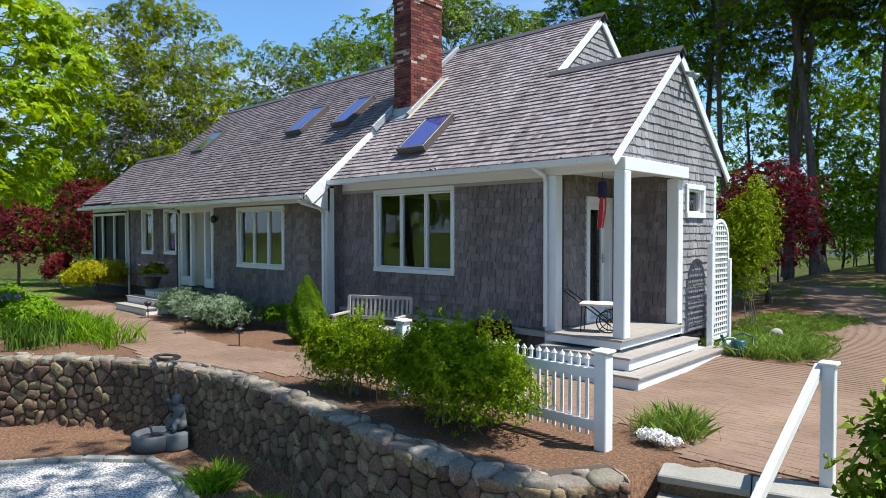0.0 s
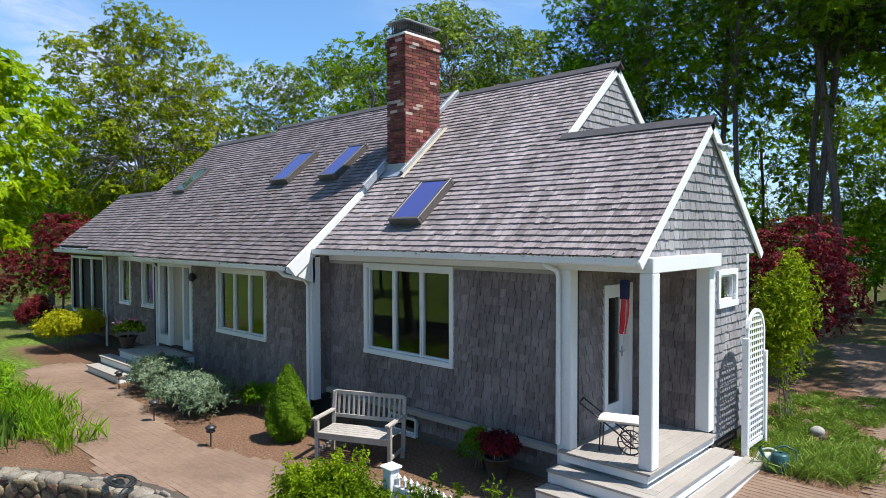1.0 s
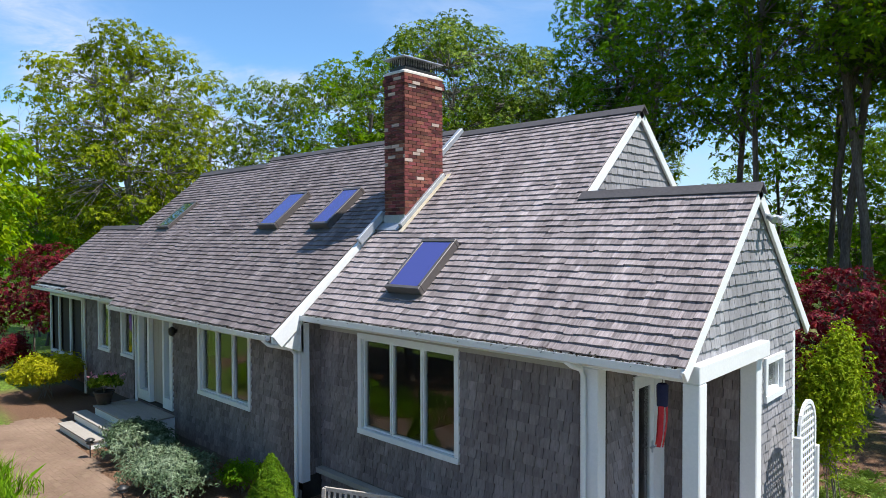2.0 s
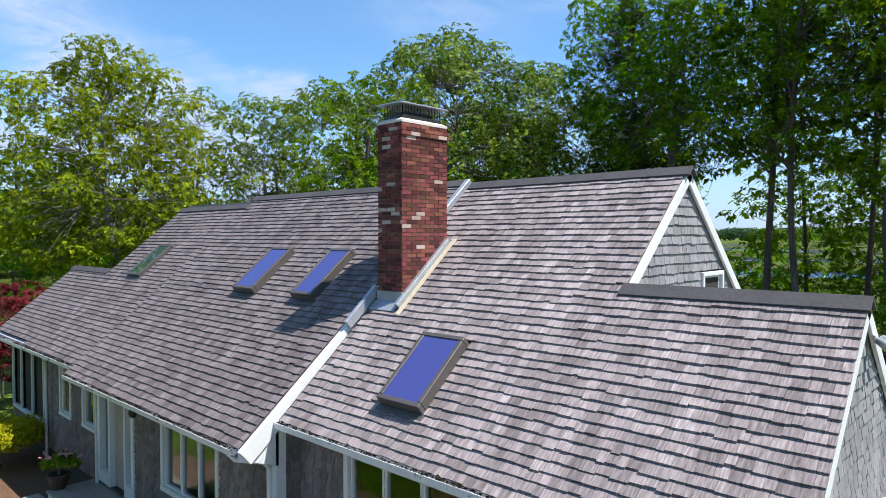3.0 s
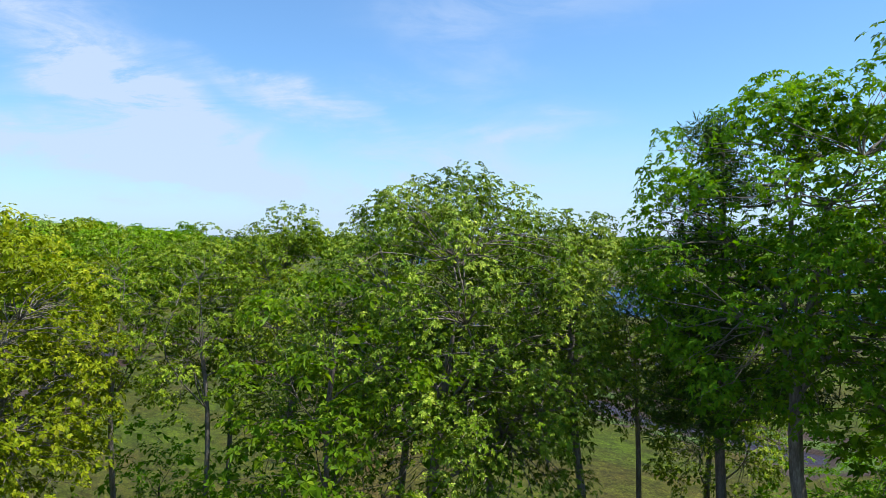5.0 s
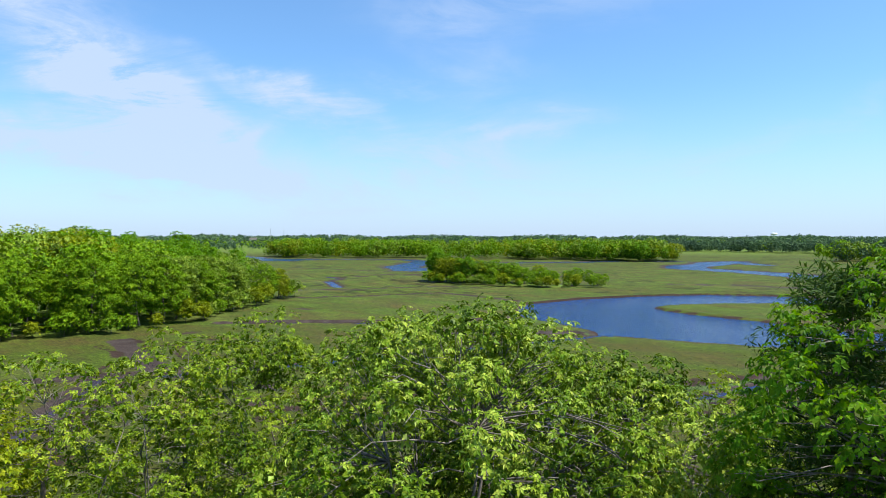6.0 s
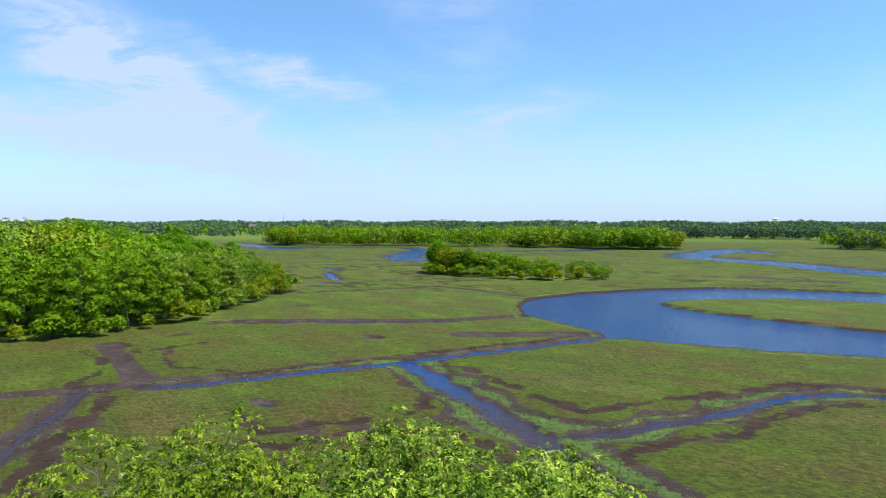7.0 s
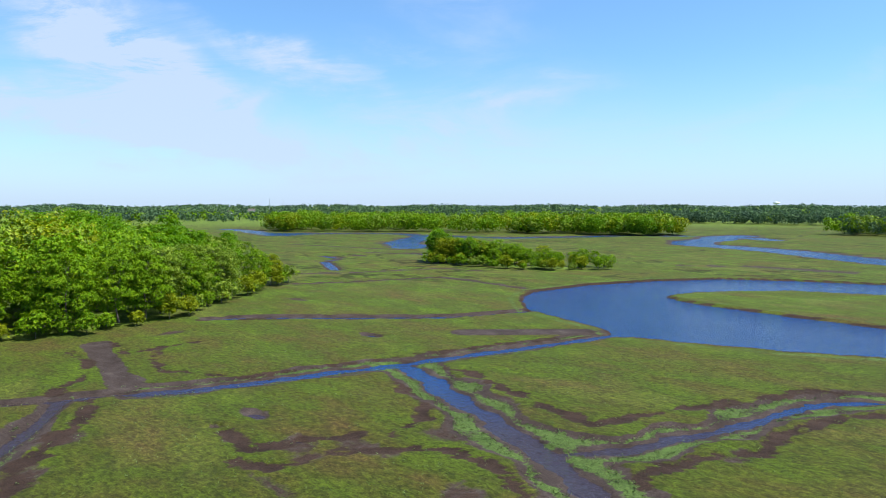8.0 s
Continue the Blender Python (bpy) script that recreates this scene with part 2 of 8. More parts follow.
M_OAKGOLD = leaf_mat("olive_gold_leaf", (0.070, 0.108, 0.003), (0.195, 0.255, 0.005), (0.40, 0.45, 0.022), leaf=0.30)
M_SPRINGOAK = leaf_mat("yellow_green_oak_leaf", (0.045, 0.098, 0.004), (0.155, 0.245, 0.006), (0.38, 0.48, 0.04), spec=0.12)
M_MAPLE = leaf_mat("bright_maple_leaf", (0.14, 0.24, 0.004), (0.25, 0.38, 0.007), (0.40, 0.52, 0.016), leaf=0.4)
M_SPRING = leaf_mat("spring_wood_leaf", (0.055, 0.125, 0.003), (0.135, 0.262, 0.005), (0.28, 0.45, 0.016), spec=0.05)
M_RED = leaf_mat("crimson_maple_leaf", (0.085, 0.010, 0.016), (0.155, 0.016, 0.026), (0.25, 0.03, 0.04), hue=0.015)
# distance haze is mixed into these two leaf colours as blue-grey
M_FAR = leaf_mat("hazed_wood_leaf", (0.058, 0.112, 0.052), (0.100, 0.168, 0.080), (0.160, 0.245, 0.115), vary=0.35, spec=0.0)
M_FARDARK = leaf_mat("hazed_pine_leaf", (0.0438, 0.0837, 0.0510), (0.0688, 0.1215, 0.0714), (0.1000, 0.1620, 0.0935), spec=0.0)
M_NEEDLE = leaf_mat("pine_needle", (0.03, 0.062, 0.010), (0.052, 0.10, 0.014), (0.085, 0.15, 0.022), leaf=0.25)
M_LIME = leaf_mat("lime_shrub_leaf", (0.075, 0.135, 0.004), (0.17, 0.27, 0.008), (0.34, 0.46, 0.02), leaf=0.3)
M_GOLD = leaf_mat("gold_shrub_leaf", (0.28, 0.29, 0.008), (0.42, 0.42, 0.012), (0.56, 0.54, 0.03))
M_GOLDGREEN = leaf_mat("yellow_green_azalea_leaf", (0.16, 0.24, 0.008), (0.25, 0.34, 0.012), (0.36, 0.44, 0.025))
M_TOPI = leaf_mat("dense_spruce_green", (0.085, 0.17, 0.008), (0.135, 0.25, 0.012), (0.21, 0.34, 0.02), leaf=0.2)
M_BLUE = leaf_mat("blue_grey_juniper", (0.035, 0.065, 0.030), (0.115, 0.175, 0.095), (0.30, 0.38, 0.25), leaf=0.1)
M_BLADE = leaf_mat("grass_blade", (0.10, 0.22, 0.008), (0.17, 0.33, 0.012), (0.25, 0.43, 0.03))
M_IRIS = leaf_mat("grey_green_iris_blade", (0.045, 0.10, 0.012), (0.085, 0.17, 0.022), (0.15, 0.25, 0.05))
M_HERB = leaf_mat("grey_green_herb", (0.1495, 0.2250, 0.0400), (0.2185, 0.3250, 0.0560), (0.3105, 0.4250, 0.0960))
M_CORD = leaf_mat("cordgrass_blade", (0.075, 0.11, 0.035), (0.12, 0.17, 0.055), (0.18, 0.23, 0.085))
M_LITTER = surf("rotten_leaf_litter", [(0.012, 0.009, 0.006), (0.04, 0.03, 0.018)], 0.95, 4, 40, 0.0)
M_WHITEFL = surf("white_petal", [(0.75, 0.75, 0.72), (0.85, 0.85, 0.83)], 0.6, 4, 30, 0.0)
M_PINKFL = surf("pink_petal", [(0.62, 0.22, 0.32), (0.75, 0.38, 0.46)], 0.6, 4, 30, 0.0)
M_PURPLE = surf("purple_petal", [(0.20, 0.12, 0.42), (0.33, 0.22, 0.55)], 0.6, 4, 30, 0.0)
M_REDCLOTH = surf("red_cloth", [(0.45, 0.02, 0.03), (0.55, 0.04, 0.05)], 0.8, 4, 30, 0.0)
M_NAVY = surf("navy_cloth", [(0.012, 0.014, 0.05), (0.02, 0.024, 0.07)], 0.8, 4, 30, 0.0)


def glass_mat(name, tint=(0.9, 0.93, 0.95)):
    m = bpy.data.materials.new(name)
    m.use_nodes = True
    b = m.node_tree.nodes["Principled BSDF"]
    b.inputs["Base Color"].default_value = (*tint, 1)
    b.inputs["Roughness"].default_value, b.inputs["IOR"].default_value = 0.01, 1.5
    b.inputs["Transmission Weight"].default_value = 1.0
    return m


M_GLASS = glass_mat("window_glass", (0.75, 0.80, 0.80))


def dark_glass(name, col, rough=0.03):
    m = bpy.data.materials.new(name)
    m.use_nodes = True
    b = m.node_tree.nodes["Principled BSDF"]
    b.inputs["Base Color"].default_value = (*col, 1)
    b.inputs["Roughness"].default_value = rough
    b.inputs["Specular IOR Level"].default_value = 0.9
    b.inputs["Coat Weight"].default_value = 0.6
    b.inputs["Metallic"].default_value = 0.08
    return m


# reflected sky and trees are put into these panes' base colours
M_SKYGLASS = dark_glass("sky_tinted_coated_glass", (0.06, 0.065, 0.26))
M_GREENGLASS = dark_glass("tree_tinted_skylight_glass", (0.045, 0.085, 0.065))


def water_mat():
    m = bpy.data.materials.new("creek_water")
    m.use_nodes = True
    nt = m.node_tree
    N, L = nt.nodes, nt.links
    b = N["Principled BSDF"]
    b.inputs["Roughness"].default_value = 0.12
    b.inputs["IOR"].default_value = 1.33
    geo = N.new("ShaderNodeNewGeometry")
    # muddy in the shallow upper creeks; the river's reflected sky tinted in as blue
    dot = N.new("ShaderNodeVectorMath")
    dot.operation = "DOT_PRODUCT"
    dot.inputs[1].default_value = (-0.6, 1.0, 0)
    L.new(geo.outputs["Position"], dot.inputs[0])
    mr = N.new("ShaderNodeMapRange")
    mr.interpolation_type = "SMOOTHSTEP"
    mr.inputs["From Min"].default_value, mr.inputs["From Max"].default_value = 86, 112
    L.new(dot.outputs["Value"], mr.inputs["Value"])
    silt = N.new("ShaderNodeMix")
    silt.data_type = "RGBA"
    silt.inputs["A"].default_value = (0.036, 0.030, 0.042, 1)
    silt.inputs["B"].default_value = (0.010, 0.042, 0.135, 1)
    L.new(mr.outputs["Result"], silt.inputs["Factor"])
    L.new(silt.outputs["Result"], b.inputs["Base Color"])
    mp = N.new("ShaderNodeMapping")
    mp.inputs["Scale"].default_value = (1.0, 2.2, 1)
    mp.inputs["Rotation"].default_value = (0, 0, 0.5)
    L.new(geo.outputs["Position"], mp.inputs[0])
    n1 = N.new("ShaderNodeTexNoise")
    n1.inputs["Scale"].default_value, n1.inputs["Detail"].default_value = 1.1, 4
    L.new(mp.outputs[0], n1.inputs["Vector"])
    bp = N.new("ShaderNodeBump")
    bp.inputs["Strength"].default_value, bp.inputs["Distance"].default_value = 0.9, 0.6
    L.new(n1.outputs["Fac"], bp.inputs["Height"])
    L.new(bp.outputs[0], b.inputs["Normal"])
    return m


M_WATER = water_mat()


def ground_mat():
    """Marsh grass, bank mud, lawn, bark mulch and pale gravel, chosen by height and by the sheet's own layers."""
    m = bpy.data.materials.new("ground_cover")
    m.use_nodes = True
    nt = m.node_tree
    N, L = nt.nodes, nt.links
    b = N["Principled BSDF"]
    b.inputs["Roughness"].default_value = 0.95
    b.inputs["Specular IOR Level"].default_value = 0.15
    geo = N.new("ShaderNodeNewGeometry")
    sep = N.new("ShaderNodeSeparateXYZ")
    L.new(geo.outputs["Position"], sep.inputs[0])

    def tex(scale, detail=5, rough=0.6, st=None):
        n = N.new("ShaderNodeTexNoise")
        n.inputs["Scale"].default_value, n.inputs["Detail"].default_value, n.inputs["Roughness"].default_value = scale, detail, rough
        if st:
            mp = N.new("ShaderNodeMapping")
            mp.inputs["Scale"].default_value = st
            L.new(geo.outputs["Position"], mp.inputs[0])
            L.new(mp.outputs[0], n.inputs["Vector"])
        else:
            L.new(geo.outputs["Position"], n.inputs["Vector"])
        return n.outputs["Fac"]

    def ramp(fac, stops):
        r = N.new("ShaderNodeValToRGB")
        while len(r.color_ramp.elements) < len(stops):
            r.color_ramp.elements.new(0.5)
        for i, (p, c) in enumerate(stops):
            r.color_ramp.elements[i].position = p
            r.color_ramp.elements[i].color = (*c, 1) if len(c) == 3 else c
        L.new(fac, r.inputs[0])
        return r.outputs[0]

    def mixc(fac, a, c, mode="MIX"):
        n = N.new("ShaderNodeMix")
        n.data_type, n.blend_type = "RGBA", mode
        L.new(a, n.inputs["A"]), L.new(c, n.inputs["B"])
        if isinstance(fac, float):
            n.inputs["Factor"].default_value = fac
        else:
            L.new(fac, n.inputs["Factor"])
        return n.outputs["Result"]

    def calc(op, a, c, clamp=False):
        n = N.new("ShaderNodeMath")
        n.operation, n.use_clamp = op, clamp
        for k, v in ((0, a), (1, c)):
            if isinstance(v, float):
                n.inputs[k].default_value = v
            else:
                L.new(v, n.inputs[k])
        return n.outputs[0]

    def layer(name):
        a = N.new("ShaderNodeAttribute")
        a.attribute_name = name
        return a.outputs["Fac"]

    broad, mid, fine = tex(0.03, 6, 0.62, (1.0, 1.6, 1)), tex(0.35, 6, 0.65), tex(9.0, 6, 0.80)
    swirl = tex(0.11, 6, 0.66, (0.75, 1.5, 1))
    grass = ramp(broad, [(0.39, (0.078, 0.052, 0.018)), (0.45, (0.064, 0.062, 0.010)), (0.50, (0.050, 0.074, 0.006)), (0.55, (0.044, 0.060, 0.008)), (0.61, (0.094, 0.086, 0.022))])
    patch = ramp(swirl, [(0.37, (0.085, 0.052, 0.020)), (0.44, (0.056, 0.054, 0.009)), (0.52, (0.048, 0.068, 0.007)), (0.61, (0.064, 0.108, 0.006))])
    tuss = ramp(mid, [(0.28, (0.0449, 0.0335, 0.0111)), (0.46, (0.0337, 0.0468, 0.0055)), (0.70, (0.0544, 0.0810, 0.0055))])
    blades = ramp(fine, [(0.34, (0.22, 0.22, 0.22)), (0.5, (0.86, 0.86, 0.86)), (0.66, (1.85, 1.85, 1.76))])
    marsh = mixc(1.0, mixc(0.30, mixc(0.50, grass, patch), tuss), blades, "MULTIPLY")
    mud = mixc(1.0, ramp(mid, [(0.3, (0.0270, 0.0185, 0.0150)), (0.52, (0.0490, 0.0365, 0.0320)), (0.72, (0.0760, 0.0605, 0.0550))]), blades, "MULTIPLY")
    clump = ramp(tex(1.9, 5, 0.75, (0.8, 1.3, 1)), [(0.38, (0.46, 0.44, 0.46)), (0.5, (0.95, 0.93, 0.92)), (0.63, (1.54, 1.48, 1.22))])
    marsh = mixc(0.85, marsh, mixc(1.0, marsh, clump, "MULTIPLY"))
    # old tidal ditches and tide lines winding over the far marsh
    vein = tex(0.016, 5, 0.55, (0.8, 1.7, 1))
    line = calc("MULTIPLY", calc("ABSOLUTE", calc("SUBTRACT", vein, 0.5), 0.0), 1.0)
    ditch = ramp(line, [(0.0, (0.30, 0.27, 0.27)), (0.006, (0.42, 0.40, 0.38)), (0.012, (1.0, 1.0, 1.0)), (0.020, (1.22, 1.20, 1.05)), (0.035, (1.0, 1.0, 1.0))])
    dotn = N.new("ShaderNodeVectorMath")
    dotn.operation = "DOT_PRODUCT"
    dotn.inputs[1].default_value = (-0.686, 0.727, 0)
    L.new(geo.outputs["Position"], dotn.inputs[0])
    # marsh colour brightened with distance, standing in for haze and grazing light
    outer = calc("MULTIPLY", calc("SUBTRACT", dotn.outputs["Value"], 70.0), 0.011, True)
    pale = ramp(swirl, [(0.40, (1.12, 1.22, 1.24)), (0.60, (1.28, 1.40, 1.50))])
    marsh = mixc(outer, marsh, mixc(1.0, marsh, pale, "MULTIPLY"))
    beyond = calc("MULTIPLY", calc("SUBTRACT", dotn.outputs["Value"], 165.0), 0.02, True)
    marsh = mixc(calc("MULTIPLY", beyond, 0.85), marsh, mixc(1.0, marsh, ditch, "MULTIPLY"))
    scarp = mixc(1.0, ramp(mid, [(0.3, (0.020, 0.012, 0.008)), (0.7, (0.047, 0.029, 0.021))]), blades, "MULTIPLY")
    wob = calc("MULTIPLY", calc("SUBTRACT", mid, 0.5), 1.1)
    wob = calc("ADD", wob, calc("MULTIPLY", calc("SUBTRACT", fine, 0.5), 0.6))
    ragged = calc("SUBTRACT", tex(1.7, 7, 0.78), 0.5)
    edge = calc("ADD", calc("ADD", calc("MULTIPLY", layer("mud"), 1.0), wob), calc("MULTIPLY", ragged, 0.7))
    isl = calc("MULTIPLY", calc("SUBTRACT", edge, 0.44), 5.0, True)
    col = mixc(isl, marsh, mud)
    lf = calc("MULTIPLY", calc("SUBTRACT", calc("ADD", calc("ADD", layer("lip"), calc("MULTIPLY", wob, 0.9)), calc("MULTIPLY", ragged, 2.4)), 0.46), 3.4, True)
    col = mixc(lf, col, scarp)
    # tall bright cordgrass along the creeks
    cord = mixc(1.0, ramp(mid, [(0.3, (0.042, 0.075, 0.016)), (0.7, (0.082, 0.132, 0.032))]), blades, "MULTIPLY")
    cf = calc("MULTIPLY", calc("SUBTRACT", calc("ADD", calc("ADD", layer("cord"), calc("MULTIPLY", wob, 1.2)), calc("MULTIPLY", ragged, 2.6)), 0.52), 4.0, True)
    col = mixc(cf, col, cord)
    lawn = mixc(1.0, ramp(mid, [(0.3, (0.10, 0.085, 0.035)), (0.48, (0.095, 0.15, 0.022)), (0.7, (0.14, 0.22, 0.03))]), blades, "MULTIPLY")
    col = mixc(layer("land"), col, lawn)
    chips = tex(26.0, 3, 0.8)
    mulch = mixc(1.0, ramp(chips, [(0.28, (0.0531, 0.0298, 0.0198)), (0.50, (0.1670, 0.0979, 0.0628)), (0.66, (0.2277, 0.1489, 0.0987)), (0.74, (0.3947, 0.3574, 0.3050))]),
                 ramp(mid, [(0.3, (0.75, 0.72, 0.70)), (0.7, (1.15, 1.12, 1.1))]), "MULTIPLY")
    col = mixc(layer("mulch"), col, mulch)
    vor = N.new("ShaderNodeTexVoronoi")
    vor.inputs["Scale"].default_value = 38
    L.new(geo.outputs["Position"], vor.inputs["Vector"])
    gravel = ramp(vor.outputs["Distance"], [(0.0, (0.78, 0.77, 0.75)), (0.35, (0.62, 0.61, 0.60)), (0.7, (0.22, 0.22, 0.22))])
    col = mixc(layer("gravel"), col, gravel)
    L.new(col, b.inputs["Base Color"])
    bp = N.new("ShaderNodeBump")
    bp.inputs["Strength"].default_value, bp.inputs["Distance"].default_value = 0.6, 0.05
    L.new(calc("ADD", fine, chips), bp.inputs["Height"])
    L.new(bp.outputs[0], b.inputs["Normal"])
    return m


M_GROUND = ground_mat()

# ---- mesh helpers ----
RNG = np.random.default_rng(7)


def fast_mesh(name, V, F, mats):
    """A mesh from arrays: V (n, 3), F (m, k), all faces with k corners."""
    V, F = np.asarray(V, np.float32), np.asarray(F, np.int32)
    me = bpy.data.meshes.new(name)
    me.vertices.add(len(V))
    me.vertices.foreach_set("co", V.ravel())
    me.loops.add(F.size)
    me.loops.foreach_set("vertex_index", F.ravel())
    me.polygons.add(len(F))
    me.polygons.foreach_set("loop_start", np.arange(0, F.size, F.shape[1], dtype=np.int32))
    me.polygons.foreach_set("use_smooth", np.zeros(len(F), bool))
    me.update(calc_edges=True)
    for m in mats if isinstance(mats, (list, tuple)) else [mats]:
        me.materials.append(m)
    return me


def smooth(me):
    me.polygons.foreach_set("use_smooth", np.ones(len(me.polygons), bool))
    return me


def thing(name, label, category, group="", kind="", at=(0, 0, 0)):
    ob = new(name)
    ob.location = at
    ob.empty_display_size = 0.1
    return tagged(ob, label, category, group, kind)


def part(name, bm, material, parent, label=""):
    """Links a bmesh, or a mesh, as one object under a thing or a part (in the parent's own coordinates)."""
    if isinstance(bm, bpy.types.Mesh):
        me = bm
    else:
        me = bpy.data.meshes.new(name)
        bm.to_mesh(me)
        bm.free()
        me.materials.append(material)
    ob = new(name, me)
    if parent is not None:
        ob.parent = parent
    if label:
        ob["label"] = label
    return ob


def add_box(bm, x0, x1, y0, y1, z0, z1, m=None, bevel=0.0):
    mat4 = Matrix.LocRotScale(((x0 + x1) / 2, (y0 + y1) / 2, (z0 + z1) / 2), None, (abs(x1 - x0), abs(y1 - y0), abs(z1 - z0)))
    if m is not None:
        mat4 = m @ mat4
    r = bmesh.ops.create_cube(bm, size=1.0, matrix=mat4)
    if bevel:
        edges = list({e for v in r["verts"] for e in v.link_edges})
        bmesh.ops.bevel(bm, geom=edges, offset=bevel, segments=1, affect="EDGES")
    return bm


def box(x0, x1, y0, y1, z0, z1, bevel=0.006, m=None):
    return add_box(bmesh.new(), x0, x1, y0, y1, z0, z1, m, bevel)


def bar_matrix(p, q, up=(0, 0, 1)):
    p, q = Vector(p), Vector(q)
    z = (q - p).normalized()
    x = Vector(up).cross(z)
    x = x.normalized() if x.length > 1e-4 else Vector((1, 0, 0))
    y = z.cross(x)
    m = Matrix((x, y, z)).transposed().to_4x4()
    return Matrix.Translation(p) @ m, (q - p).length


def add_bar(bm, p, q, w, h, up=(0, 0, 1), bevel=0.0):
    """A bar from p to q, w wide across and h high towards up."""
    m, n = bar_matrix(p, q, up)
    return add_box(bm, -w / 2, w / 2, -h / 2, h / 2, 0, n, m, bevel)


def bar(p, q, w, h, up=(0, 0, 1), bevel=0.005):
    return add_bar(bmesh.new(), p, q, w, h, up, bevel)


def tube_arrays(pts, rad, sides=6):
    P = np.array(pts, float)
    rad = np.broadcast_to(np.asarray(rad, float), (len(P),))
    T = np.gradient(P, axis=0)
    T /= np.linalg.norm(T, axis=1, keepdims=True) + 1e-9
    ref = np.where(np.abs(T[:, 2:3]) > 0.9, [[1.0, 0, 0]], [[0, 0, 1.0]])
    A = np.cross(T, ref)
    A /= np.linalg.norm(A, axis=1, keepdims=True) + 1e-9
    B = np.cross(T, A)
    a = np.linspace(0, 2 * np.pi, sides, endpoint=False)
    V = P[:, None] + rad[:, None, None] * (np.cos(a)[None, :, None] * A[:, None] + np.sin(a)[None, :, None] * B[:, None])
    i, j = np.meshgrid(np.arange(len(P) - 1), np.arange(sides), indexing="ij")
    k = (j + 1) % sides
    F = np.stack([i * sides + j, i * sides + k, (i + 1) * sides + k, (i + 1) * sides + j], -1).reshape(-1, 4)
    return V.reshape(-1, 3), F


def merge(chunks):
    Vs, Fs, n = [], [], 0
    for V, F in chunks:
        Vs.append(V), Fs.append(F + n)
        n += len(V)
    return np.concatenate(Vs), np.concatenate(Fs)


def tube(name, pts, rad, mat, sides=8):
    return smooth(fast_mesh(name, *tube_arrays(pts, rad, sides), mat))


def lathe(name, profile, mat, sides=16):
    """A round body from (radius, height) pairs."""
    a = np.linspace(0, 2 * np.pi, sides, endpoint=False)
    P = np.array(profile, float)
    V = np.stack([P[:, None, 0] * np.cos(a), P[:, None, 0] * np.sin(a), np.repeat(P[:, 1:2], sides, 1)], -1).reshape(-1, 3)
    i, j = np.meshgrid(np.arange(len(P) - 1), np.arange(sides), indexing="ij")
    k = (j + 1) % sides
    F = np.stack([i * sides + j, i * sides + k, (i + 1) * sides + k, (i + 1) * sides + j], -1).reshape(-1, 4)
    return smooth(fast_mesh(name, V, F, mat))


def leaf_quads(base, face, size, width=0.5, droop=0.25, rng=RNG):
    """Bent leaf blades, one quad each, lying across their facing way: base (n, 3), face (n, 3), size (n,)."""
    n = len(base)
    face = face / (np.linalg.norm(face, axis=1, keepdims=True) + 1e-9)
    way = np.cross(face, rng.normal(size=(n, 3)))
    way /= np.linalg.norm(way, axis=1, keepdims=True) + 1e-9
    side = np.cross(way, face)
    s = np.asarray(size)[:, None]
    midp = base + way * s * 0.5 + face * s * 0.10
    tip = base + way * s - np.array([0, 0, 1.0]) * s * droop
    V = np.stack([base, midp + side * s * width * 0.5, tip, midp - side * s * width * 0.5], 1).reshape(-1, 3)
    F = np.arange(4 * n).reshape(n, 4)
    return V, F


def tufts(centres, out, per, size, width=0.5, spread=0.9, droop=0.2, rng=RNG):
    """Rosettes of leaves at the centres, facing outwards."""
    n = len(centres)
    base = np.repeat(centres, per, 0) + rng.normal(size=(n * per, 3)) * size * 0.16
    face = np.repeat(out, per, 0) + rng.normal(size=(n * per, 3)) * spread * 0.75
    s = size * rng.uniform(0.65, 1.25, n * per)
    return leaf_quads(base, face, s, width, droop, rng)

